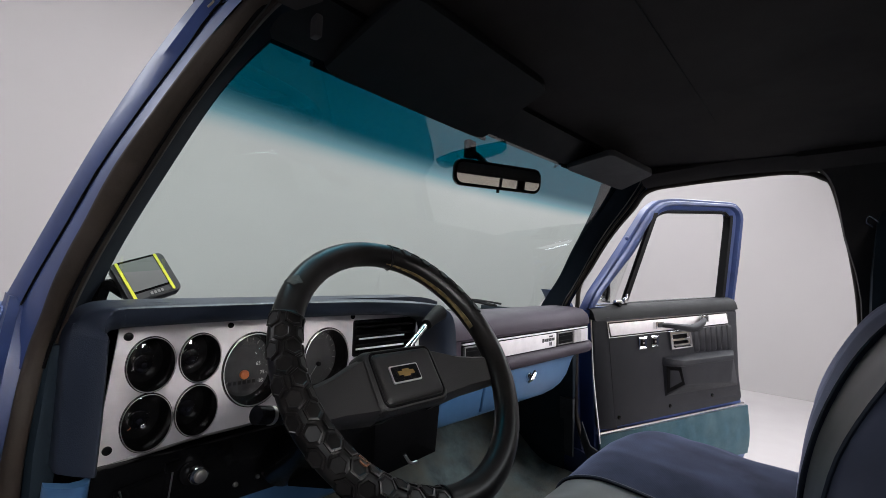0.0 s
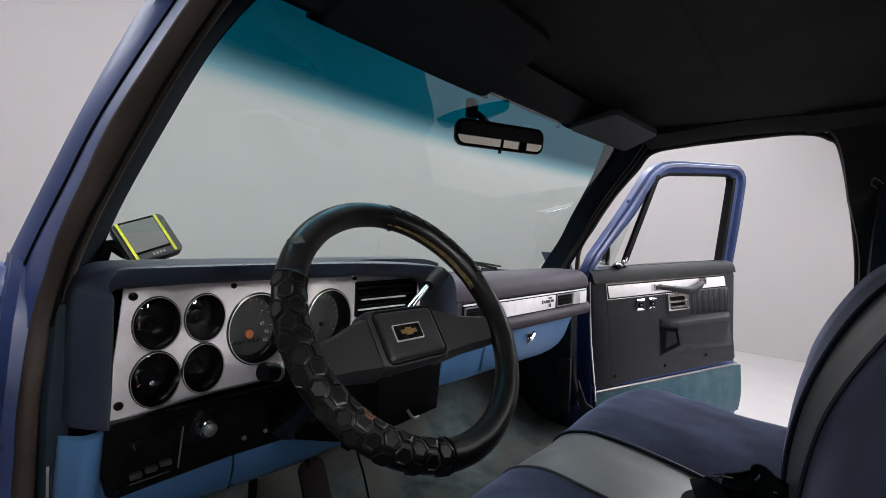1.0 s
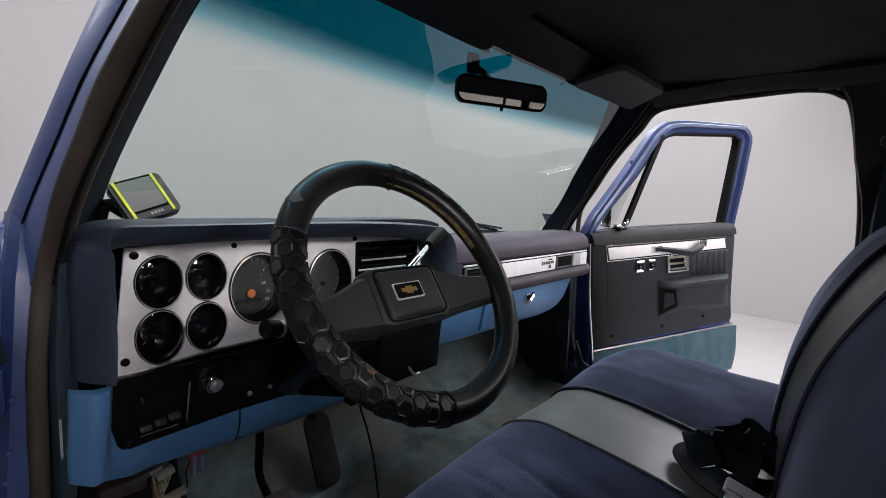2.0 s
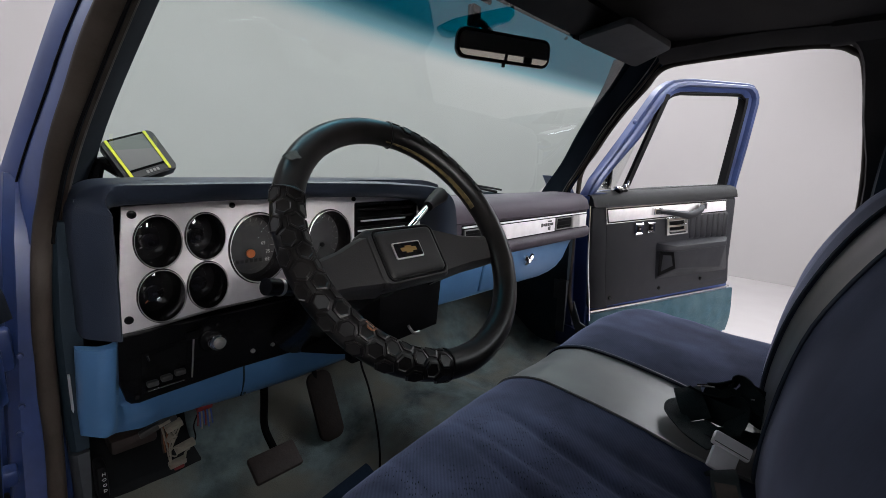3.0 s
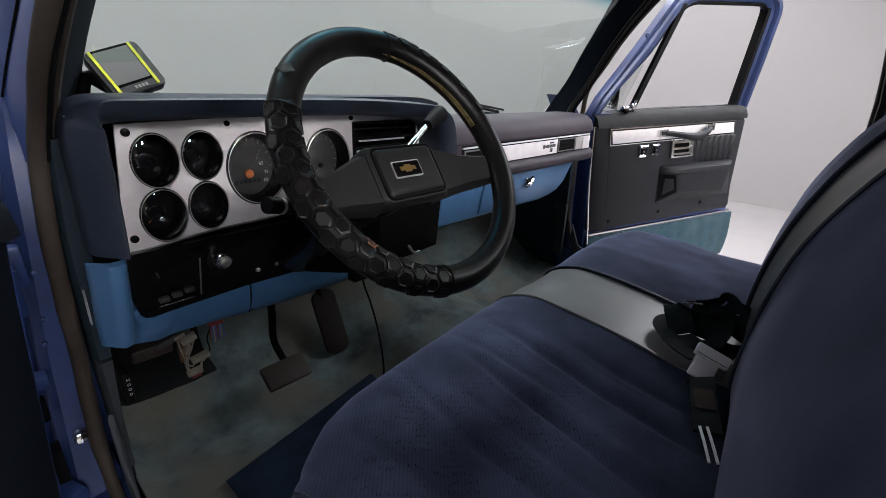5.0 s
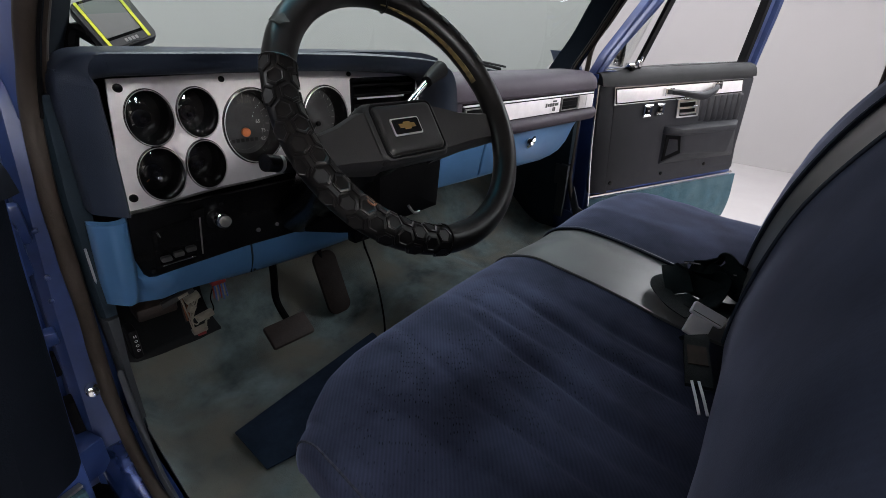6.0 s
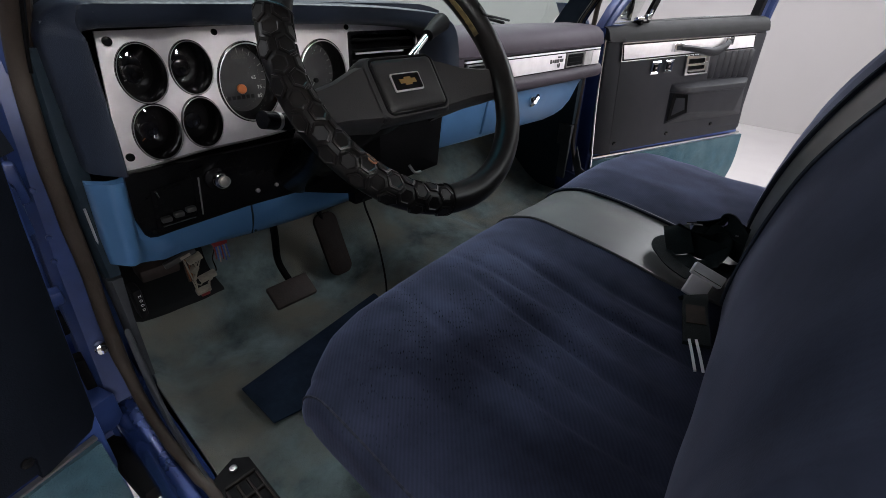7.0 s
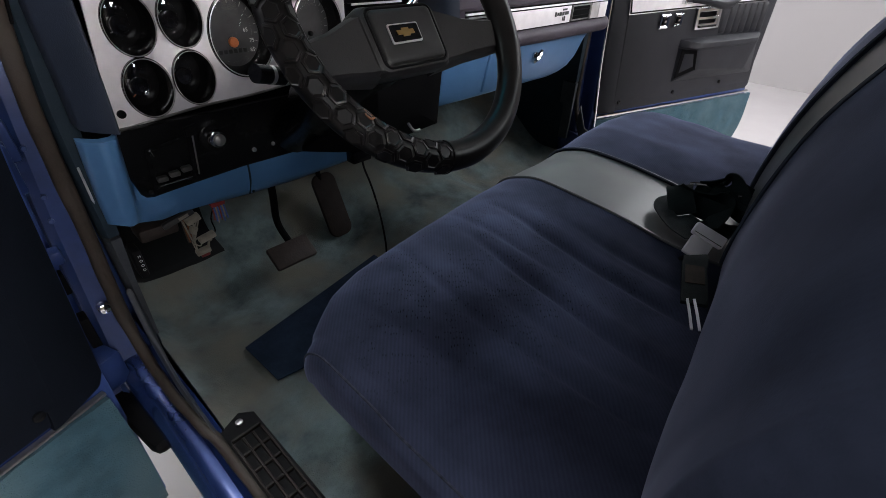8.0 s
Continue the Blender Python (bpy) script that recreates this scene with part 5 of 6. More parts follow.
bezel = part("gauge_panel", plate(outline, 0.006, lambda u, v, w: Vector((u, w, v)), holes + [vent_hole]), M_SILVER, dash, "brushed silver gauge panel", 30)
part("panel_edge", tube([Vector((u, -0.001, v)) for u, v in outline[:5]], 0.0022, 6, per=4), M_DARKCHROME, dash)
for x, z in ((-0.70, 1.2495), (-0.717, 1.081), (-0.547, 1.2575), (-0.282, 1.2595), (-0.063, 1.249)):
    part("panel_screw", disc((x, -0.0015, z), (0, -1, 0), 0.0065 if x < -0.69 else 0.005, 0.005, 14, 0.001), M_BLACK, bezel)


def gauge(i, x, z, rx, rz):
    """A recessed dial: rim, cup, face, marks, needle, lens."""
    big = rx > 0.05
    n = 44
    def ring(k, y):
        return [Vector((x + k * rx * math.cos(2 * math.pi * a / n), y, z + k * rz * math.sin(2 * math.pi * a / n))) for a in range(n)]
    # dished black rim, then the deep cup
    D = 0.034 if big else 0.047
    gg = part("gauge", loft([ring(1.045, -0.001), ring(1.035, -0.0045), ring(0.985, -0.0055), ring(0.945, 0.002), ring(0.90, 0.010), ring(0.86, D - 0.004), ring(0.86, D + 0.004)], caps=False), M_CUP, dash, "round gauge in a deep black cup", 50)
    part("rim", loft([ring(1.0, -0.0045), ring(1.007, -0.0062), ring(0.988, -0.0067), ring(0.975, -0.005)], caps=False), M_SATIN, gg, "thin bright gauge rim")
    part("dial", loft([ring(0.87, D), ring(0.5, D + 0.0001), ring(0.05, D + 0.0002)]), M_SPEEDO if big else M_DIAL, gg, "dark dial with white marks")
    marks = bmesh.new()
    count = 17 if big else 5
    for k in range(count):
        a = radians(215 - 250 * k / (count - 1)) if big else radians(150 - 120 * k / (count - 1))
        long = 0.12 if k % 2 == 0 else 0.07
        c, s_ = math.cos(a), math.sin(a)
        q = []
        for rr, ww in ((0.82, -1), (0.82, 1), (0.82 - long, 1), (0.82 - long, -1)):
            q.append(marks.verts.new((x + rr * rx * c - ww * 0.0006 * s_, D - 0.0005, z + rr * rz * s_ + ww * 0.0006 * c)))
        marks.faces.new(q)
    g3 = bmesh.ops.extrude_face_region(marks, geom=marks.faces[:])
    bmesh.ops.translate(marks, vec=(0, 0.0004, 0), verts=[v for v in g3["geom"] if isinstance(v, bmesh.types.BMVert)])
    if big:
        part("dial_mark", marks, M_MARK, gg)
    else:
        marks.free()
        part("dial_bar", loft([[Vector((x + a * rx, D - h, z + b * rz)) for a, b in ((-0.42, 0.02), (-0.26, 0.02), (-0.26, 0.13), (-0.42, 0.13))] for h in (0.0, 0.0005)]), M_MARK, gg)
        part("pivot_cover", disc((x - 0.05 * rx, D - 0.005, z - 0.12 * rz), (0, -1, 0), 0.42 * rx, 0.008, 28, 0.0015), M_CUP, gg, "round black pivot cover")
    if i == 4:
        t = bmesh.new()
        for word, du, dv in (("65", 0.024, 0.002), ("75", 0.033, -0.016), ("85", 0.031, -0.032)):
            t = text_mesh(word, 0.0092, Matrix.Translation((x + du, D - 0.0006, z + dv)) @ Matrix.Rotation(math.pi / 2, 4, "X"), t)
        part("numeral", t, M_WHITE, gg)
        od = bmesh.new()
        for k in range(6):
            box(x - 0.032 + 0.009 * k, x - 0.0255 + 0.009 * k, D - 0.001, D - 0.0002, z - 0.034, z - 0.027, 0, 1, od)
        part("odometer", od, M_HUB, gg)
        part("needle_hub", disc((x - 0.0045, D - 0.006, z - 0.015), (0, -1, 0), 0.0085, 0.008, 20, 0.002), M_ORANGE, gg, "orange needle hub")
    if i == 1:
        part("numeral", text_mesh("60", 0.009, Matrix.Translation((x - 0.010, D - 0.0006, z + 0.004)) @ Matrix.Rotation(math.pi / 2, 4, "X")), M_WHITE, gg)
    if i != 4:
        a = radians((200, 150, 215, 160, 0, 230)[i])
        c, s_ = math.cos(a), math.sin(a)
        part("needle", tube([(x, D - 0.003, z - 0.2 * rz), (x + 0.5 * rx * c, D - 0.003, z - 0.2 * rz + 0.5 * rz * s_)], 0.0008, 6, per=1), M_ORANGE if i in (2, 3) else M_MARK, gg, "thin needle")
        part("needle_hub", disc((x, D - 0.006, z - 0.2 * rz), (0, -1, 0), 0.005, 0.008, 14, 0.002), M_MATTE, gg)
    if i == 2:
        part("reset_pin", disc((x + 0.004, D - 0.010, z - 0.016), (0, -1, 0), 0.004, 0.012, 12, 0.0015), M_CHROME, gg)
    top = 0.020 if big else D - 0.014
    ln = part("lens", loft([ring(0.875, top + 0.006), ring(0.6, top + 0.002), ring(0.3, top + 0.0004), ring(0.02, top)], caps=False), M_LENS, gg, "clear domed gauge lens", 80)
    ln.visible_shadow = False


for i, (x, z, rx, rz) in enumerate(GAUGES):
    gauge(i, x, z, rx, rz)

# air vent at the right end of the gauge panel
vent = part("air_vent", plate(rounded(0.192, 0.081, 0.004, 2, -0.183, 1.211), 0.05, lambda u, v, w: Vector((u, -0.003 + w, v)), [rounded(0.178, 0.067, 0.003, 2, -0.183, 1.211)]), M_BLACK, dash, "black air vent with chrome-edged slats")
part("vent_back", box(-0.276, -0.090, 0.045, 0.05, 1.17, 1.25), M_VOID, vent)
for z in (1.232, 1.211, 1.190):
    part("slat", put(box(-0.088, 0.088, -0.016, 0.016, -0.0025, 0.0025, 0.001), Matrix.Translation((-0.183, 0.016, z)) @ Matrix.Rotation(radians(-12), 4, "X")), M_MATTE, vent)
for z in (1.2085, 1.186):
    part("slat_edge", box(-0.262 if z > 1.2 else -0.27, -0.125, -0.003, 0.0, z - 0.002, z + 0.002, 0.0008), M_BUCKLE, vent)
# near-black boxes fill the space behind the column and the dashboard
part("column_backing", box(-0.30, -0.03, 0.0, 0.03, 0.95, 1.10, 0.004), M_VOID, dash, "black panel behind the steering column")
part("dash_body", box(-0.78, 0.76, 0.06, 0.20, 0.96, 1.19, 0.01), M_VOID, dash, "near-black box filling the hollow behind the dashboard")

# ---- steering column and wheel ----
HUB = Vector((-0.429, -0.350, 1.237))
TAU = 0.6205
AXIS = Vector((0, -math.cos(TAU), math.sin(TAU)))
WHEEL = Matrix.Translation(HUB) @ Matrix(((1, 0, 0), (0, math.sin(TAU), -math.cos(TAU)), (0, math.cos(TAU), math.sin(TAU)))).to_4x4()

column = thing("steering_column", tuple(HUB - AXIS * 0.35), "black steering column with shift lever and turn signal stalk", "steering column")
part("column_tube", put(loft([[Vector((r * math.cos(a), r * math.sin(a), w)) for a in [2 * math.pi * k / 28 for k in range(28)]] for r, w in ((0.044, -0.065), (0.050, -0.072), (0.052, -0.11), (0.046, -0.115), (0.046, -0.19), (0.054, -0.20), (0.058, -0.215), (0.058, -0.30), (0.05, -0.31), (0.045, -0.44))]), WHEEL), M_BLACK, column, "black column jacket", 40)
# near-black wedge: the unlit void below the hub is put into its colour
part("column_cover", loft([[Vector((x0, y, z0)), Vector((x1, y, z0 + 0.01)), Vector((x1 + 0.01, y, z1)), Vector((x0, y, z1))] for x0, x1, y, z0, z1 in ((-0.40, -0.31, -0.24, 1.05, 1.13), (-0.41, -0.22, -0.21, 1.00, 1.12), (-0.43, -0.19, -0.15, 0.985, 1.10), (-0.44, -0.17, -0.04, 0.955, 1.09))]), M_VOID, column, "black lower column cover that fills the dark void", 30)
part("cover_clip", tube([(-0.335, -0.245, 1.045), (-0.325, -0.25, 1.03), (-0.31, -0.25, 1.028)], 0.003, 6), M_DARKCHROME, column)
lever = part("shift_lever", tube([(-0.375, -0.20, 1.16), (-0.31, -0.205, 1.215), (-0.235, -0.175, 1.248), (-0.185, -0.155, 1.267)], lambda t: 0.0075 - 0.002 * t, 12), M_CHROME, column, "chrome column shift lever")
part("lever_knob", tube([(-0.215, -0.168, 1.256), (-0.185, -0.155, 1.266), (-0.15, -0.143, 1.276)], lambda t: 0.011 + 0.007 * t, 14), M_MATTE, lever, "black lever knob")
stalk = part("turn_signal_stalk", tube([(-0.45, -0.235, 1.135), (-0.53, -0.255, 1.160), (-0.575, -0.266, 1.172)], 0.0085, 12), M_BLACK, column, "black turn signal stalk")
part("stalk_knob", tube([(-0.580, -0.266, 1.169), (-0.60, -0.272, 1.175), (-0.622, -0.278, 1.181)], 0.0115, 18, per=3), M_BLACK, stalk, "black stalk end")
part("stalk_ring", tube([(-0.598, -0.2714, 1.1744), (-0.603, -0.273, 1.1758)], 0.0121, 18, per=1), M_DARKCHROME, stalk)

wheel = thing("steering_wheel", tuple(HUB), "black two-spoke steering wheel in a worn rim cover", "steering wheel")
RIM, TUBE = 0.190, 0.0205


def rim_point(a, b, lift=0.0):
    """Angle a round the wheel from its right side, b round the tube from its outer side to the driver's."""
    r = TUBE + lift
    return Vector(((RIM + r * math.cos(b)) * math.cos(a), (RIM + r * math.cos(b)) * math.sin(a), r * 0.92 * math.sin(b)))


na, nb = 160, 20
rings = []
for i in range(na):
    a = 2 * math.pi * i / na
    rings.append([rim_point(a, 2 * math.pi * j / nb, 0.0004 * noise.noise(Vector((math.cos(a) * 9, math.sin(a) * 9, j * 0.3)))) for j in range(nb)])
bm = bmesh.new()
vs = [[bm.verts.new(p) for p in r] for r in rings]
for i in range(na):
    for j in range(nb):
        bm.faces.new((vs[i][j], vs[(i + 1) % na][j], vs[(i + 1) % na][(j + 1) % nb], vs[i][(j + 1) % nb]))
rim = part("rim", put(bm, WHEEL), M_LEATHER, wheel, "thick black steering wheel rim cover", 60)


def hex_pad(a, b, size):
    """One raised six-sided pad that follows the rim, with a sunken middle."""
    bm = bmesh.new()
    loops = []
    for k, lift in ((1.0, 0.0), (0.95, 0.0021), (0.74, 0.0023), (0.66, 0.0012)):
        loop = []
        for q in range(6):
            t = radians(60 * q)
            loop.append(bm.verts.new(rim_point(a + k * size * math.cos(t) / RIM, b + k * size * math.sin(t) / TUBE * 0.95, lift)))
        loops.append(loop)
    for l0, l1 in zip(loops, loops[1:]):
        for q in range(6):
            bm.faces.new((l0[q], l0[(q + 1) % 6], l1[(q + 1) % 6], l1[q]))
    bm.faces.new(loops[-1])
    return put(bm, WHEEL)


HEX = 0.0132
step = HEX * 1.5 / RIM
spans = [(radians(158), radians(254)), (radians(22), radians(76))]
for a0, a1 in spans:
    count = int((a1 - a0) / step)
    for i in range(count + 1):
        a = a0 + i * step
        for b in ((58, 132) if i % 2 else (20, 95, 168)) if a0 > 2 else ((32, -42) if i % 2 else (-5, 68)):
            part("grip_pad", hex_pad(a, radians(b), HEX * 0.97), M_LEATHER, rim, "", 25)
# raised end lips of the patterned stretches
for a in (radians(155), radians(257), radians(78)):
    part("cover_seam", put(tube([rim_point(a + 0.02 * math.sin(b), b, 0.001) for b in [math.pi * 2 * k / 16 for k in range(17)]], 0.0016, 6, per=2), WHEEL), M_LEATHER, rim)
# worn patch where the cover is torn
patch_bm = bmesh.new()
loop = [patch_bm.verts.new(rim_point(radians(141) + 0.040 * math.cos(t) * (1 + 0.3 * math.sin(3 * t)), radians(50) + 0.55 * math.sin(t) * (1 + 0.2 * math.cos(4 * t)), 0.0015)) for t in [2 * math.pi * k / 24 for k in range(24)]]
centre = patch_bm.verts.new(rim_point(radians(141), radians(50), 0.0019))
for k in range(24):
    patch_bm.faces.new((loop[k], loop[(k + 1) % 24], centre))
part("torn_patch", put(patch_bm, WHEEL), M_TORN, rim, "torn greyish patch in the cover", 60)
part("worn_patch", hex_pad(radians(218.5), radians(128), 0.0095), M_RUST, rim, "worn orange-brown patch", 25)
# thread along the inner edge
part("lacing", put(loft([[rim_point(a, radians(b), h) for b, h in ((161, -0.001), (162, 0.0012), (165 + 22 * (1 - q / 40) ** 0.6, 0.0012 + 0.0008 * math.sin(9 * q)), (167 + 23 * (1 - q / 40) ** 0.6, -0.001))] for q, a in enumerate([radians(14 + 68 * k / 40) for k in range(41)])]), WHEEL), M_CORD, rim, "yellowed foam showing along a split in the cover")

# hub: housing with two spokes, horn pad, emblem
def hub_loft(rows):
    return put(loft([[Vector(p) for p in r] for r in rows]), WHEEL)


def spoke(s, z0=-0.012):
    rows = []
    for u, t0, t1, wt, wb in ((0.055, 0.026, -0.060, -0.020, -0.066), (0.085, 0.018, -0.058, -0.020, -0.060), (0.12, 0.004, -0.056, -0.016, -0.050), (0.155, -0.006, -0.058, -0.008, -0.036), (0.183, -0.012, -0.060, 0.0, -0.018)):
        rows.append([(s * u, t0, wb), (s * u, t0, wt - 0.008), (s * u, t0 - 0.006, wt), (s * u, t1 + 0.006, wt), (s * u, t1, wt - 0.008), (s * u, t1, wb)])
    return hub_loft(rows)


part("spoke", spoke(-1), M_HUB, wheel, "charcoal moulded spoke", 50)
part("spoke", spoke(1), M_HUB, wheel, "charcoal moulded spoke", 50)
body = []
for w, half, t0, t1 in ((-0.075, 0.052, 0.030, -0.045), (-0.05, 0.072, 0.034, -0.060), (-0.026, 0.072, 0.032, -0.062), (-0.018, 0.066, 0.028, -0.058)):
    body.append([(x, (t0 + t1) / 2 + y, w) for x, y in rounded(2 * half, t0 - t1, 0.016, 4)])
part("hub_housing", hub_loft(body), M_HUB, wheel, "charcoal hub housing", 50)
pad = []
for w, grow in ((-0.024, 0.0), (-0.0165, 0.0), (-0.0138, -0.003), (-0.0128, -0.008)):
    pad.append([(x + 0.002, -0.014 + y, w) for x, y in rounded(0.112 + 2 * grow, 0.074 + 2 * grow, 0.008, 4)])
horn = part("horn_pad", hub_loft(pad), M_HUB, wheel, "charcoal horn pad", 50)
part("pad_groove", put(tube([(x + 0.002, -0.014 + y, -0.0180) for x, y in rounded(0.117, 0.079, 0.010, 4)] + [(0.0605, -0.014 + 0.0295, -0.0180)], 0.0018, 6, per=1), WHEEL), M_VOID, horn)
part("emblem_plate", put(plate(rounded(0.054, 0.026, 0.002, 2, -0.008, -0.013), 0.003, lambda u, v, w: Vector((u, v, -0.0110 - w))), WHEEL), M_SATIN, horn, "bright-rimmed black emblem plate")
part("emblem_field", put(plate(rounded(0.050, 0.022, 0.002, 2, -0.008, -0.013), 0.003, lambda u, v, w: Vector((u, v, -0.0100 - w))), WHEEL), M_BLACK, horn)
part("emblem", put(plate([(-0.017, -0.0155), (-0.008, -0.0155), (-0.0075, -0.0185), (0.0065, -0.0185), (0.008, -0.0155), (0.018, -0.0155), (0.0165, -0.0085), (0.0075, -0.0085), (0.007, -0.0055), (-0.0072, -0.0055), (-0.008, -0.0085), (-0.0185, -0.0085)], 0.003, lambda u, v, w: Vector((0.85 * u - 0.008, 0.85 * v - 0.0025, -0.0088 - w))), WHEEL), M_GOLD, horn, "small gold emblem shape")

# ---- bench seat ----
seat = thing("bench_seat", (0, -0.6, 0.57), "navy velour bench seat with a grey vinyl centre stripe", "seat")


def soft(v):
    return max(0.0, min(1.0, v))


def cushion_section(x):
    """The cushion's outline in y and z at x."""
    e = soft((abs(x + 0.02) - 0.40) / 0.285)
    bend = 1 - math.sqrt(max(0, 1 - e ** 2.2))
    front = -0.292 - 0.18 * bend
    if x < 0.08:
        front = float(np.interp(x, [-0.71, -0.66, -0.606, -0.55, -0.45, -0.31, -0.18, -0.075, 0.08], [-0.435, -0.376, -0.346, -0.333, -0.320, -0.308, -0.297, -0.292, -0.292]))
    topz = 0.905 - 0.055 * soft((abs(x + 0.02) - 0.52) / 0.17) ** 2.5
    topz += 0.02 * soft((x - 0.08) / 0.2)
    crown = 0.008 * math.cos(x * 5)
    pts = [(-0.95, 0.775), (-0.95, 0.84), (-0.86, topz - 0.028), (-0.70, topz - 0.022), (min(-0.58, front - 0.22), topz - 0.012 + crown), (min(-0.48, front - 0.16), topz - 0.002 + crown), (front - 0.11, topz + crown), (front - 0.06, topz - 0.006), (front - 0.025, topz - 0.024), (front - 0.005, topz - 0.050), (front, topz - 0.075), (front - 0.006, topz - 0.100), (front - 0.02, 0.785), (front - 0.04, 0.776), (front - 0.08, 0.772)]
    return smooth_path([(0, a, b) for a, b in pts], 4)


def strip_of(x0, x1, n, section, wrinkle, shrink=None):
    rings = []
    for i in range(n + 1):
        x = x0 + (x1 - x0) * i / n
        ring = []
        for p in section(x):
            q = Vector((x, p.y, p.z))
            w = wrinkle(q)
            ring.append(q + w)
        rings.append(ring)
    if shrink is not None:
        mid = sum(rings[shrink], Vector()) / len(rings[shrink])
        sign = -1 if shrink == 0 else 1
        hy = max(abs(p.y - mid.y) for p in rings[shrink])
        hz = max(abs(p.z - mid.z) for p in rings[shrink])
        ends = []
        for a in (20, 40, 58, 74, 90):
            c = 0.034 * (1 - math.cos(radians(a)))
            cy = 0.036 * math.sin(radians(a)) + 0.062 * (1 - math.cos(radians(a)))
            ends.append([Vector((p.x + sign * 0.034 * math.sin(radians(a)), mid.y + (p.y - mid.y) * (1 - cy / hy), mid.z + (p.z - mid.z) * (1 - c / hz))) for p in rings[shrink]])
        rings = ends[::-1] + rings if shrink == 0 else rings + ends
    return loft(rings)


# creases in the driver's cushion: x at mid depth, slant, rear end, front end, depth
CREASES = [(-0.272, 0.10, -0.86, -0.38, 0.0075), (-0.385, 0.12, -0.92, -0.40, 0.0100), (-0.515, 0.19, -0.60, -0.32, 0.0055), (-0.506, -0.05, -0.92, -0.50, 0.0090),
           (-0.583, -0.12, -0.80, -0.40, 0.0065), (-0.205, 0.10, -0.84, -0.50, 0.0045), (-0.448, 0.06, -0.80, -0.46, 0.0040), (-0.335, 0.02, -0.60, -0.34, 0.0045)]


def cushion_wrinkle(p):
    """Loose creases that run from front to back on the worn driver's side, and small puckers."""
    top = soft((p.z - 0.79) / 0.09) * soft((p.y + 0.93) / 0.1)
    bend = 0.012 * noise.noise(Vector((p.x * 3, p.y * 5, 1)))
    fold = 0.0
    for x0, slant, y0, y1, depth in CREASES:
        d = p.x + bend - x0 - slant * (p.y + 0.6)
        fade = soft((p.y - y0) / 0.10) * soft((y1 - p.y) / 0.14)
        fold += depth * fade * (0.75 * math.exp(-((d - 0.024) / 0.020) ** 2) - math.exp(-(d / 0.0085) ** 2))
    if p.x > -0.09:
        fold *= 0.15
    return Vector((0, 0, top * (0.75 * fold + 0.003 * noise.noise(Vector((p.x * 5, p.y * 5, 5))) + 0.0022 * noise.noise(Vector((p.x * 17, p.y * 12, 8))))))


SEAM_L, SEAM_R = -0.102, 0.124
part("cushion", strip_of(-0.668, SEAM_L, 150, cushion_section, cushion_wrinkle, 0), M_CLOTH, seat, "wrinkled navy velour driver's cushion", 60)
part("cushion_stripe", strip_of(SEAM_L, SEAM_R, 16, lambda x: [Vector((0, p.y, p.z - 0.004)) for p in cushion_section(x)], cushion_wrinkle), M_STRIPE, seat, "worn shiny grey vinyl centre stripe", 60)
part("cushion", strip_of(SEAM_R, 0.637, 40, cushion_section, cushion_wrinkle, -1), M_CLOTH, seat, "navy velour passenger cushion", 60)
# a raised seam along the rounded outer edge
edge = [Vector((-0.668, p.y, p.z)) + cushion_wrinkle(Vector((-0.668, p.y, p.z))) for p in cushion_section(-0.668)]
mid = sum(edge, Vector()) / len(edge)
hy, hz = max(abs(p.y - mid.y) for p in edge), max(abs(p.z - mid.z) for p in edge)
sec = [Vector((p.x - 0.034 * math.sin(radians(40)), mid.y + (p.y - mid.y) * (1 - 0.0376 / hy), mid.z + (p.z - mid.z) * (1 - 0.0080 / hz))) for p in edge][10:44]
part("side_seam", tube([p + Vector((0, 0, 0.0002)) for p in sec[::3]], 0.0018, 6, per=3), M_SEAM, seat, "raised seam along the side of the cushion")
for x in (SEAM_L, SEAM_R):
    sec = [Vector((x, p.y, p.z)) + cushion_wrinkle(Vector((x, p.y, p.z))) for p in cushion_section(x)][6:50]
    part("piping", tube([p + Vector((0, 0, 0.0015)) for p in sec[::3]], 0.0035, 6, per=3), M_STRIPE if x < 0 else M_PAD, seat)


def back_section(x):
    """The backrest's outline in y and z at x."""
    e = soft((abs(x + 0.01) - 0.52) / 0.17)
    drop = 0.07 * e ** 2.5
    pull = 0.014 + 0.05 * e ** 2.5 * (1 if x > 0 else 0.3) + 0.10 * soft((0.25 - x) / 0.85)
    pts = [(-0.97, 0.82), (-0.80 - pull, 0.82), (-0.735 - pull, 0.86), (-0.722 - pull, 0.93), (-0.728 - pull, 1.02), (-0.748 - pull, 1.12), (-0.785 - pull, 1.22), (-0.83 - pull, 1.30 - drop), (-0.875 - pull, 1.342 - drop), (-0.935 - 0.6 * pull, 1.352 - drop), (-0.985 - 0.3 * pull, 1.335 - drop), (-1.015, 1.28 - drop), (-1.01, 1.10)]
    return smooth_path([(0, a, b) for a, b in pts], 4)


def back_wrinkle(p):
    return Vector((0, 0.004 * noise.noise(Vector((p.x * 5, p.z * 6, 2))) + 0.003 * math.sin(p.x * 30 + p.z * 26 + 2 * noise.noise(Vector((p.x * 4, p.z * 4, 4)))) * soft(noise.noise(Vector((p.x * 3, p.z * 3, 11))) + 0.3), 0))


part("backrest", strip_of(-0.662, SEAM_L, 44, back_section, back_wrinkle, 0), M_BACKCLOTH, seat, "navy velour driver's backrest", 60)
part("backrest_stripe", strip_of(SEAM_L, SEAM_R, 16, lambda x: [Vector((0, p.y - 0.003, p.z - 0.003)) for p in back_section(x)], back_wrinkle), M_STRIPE, seat, "grey vinyl stripe up the backrest", 60)
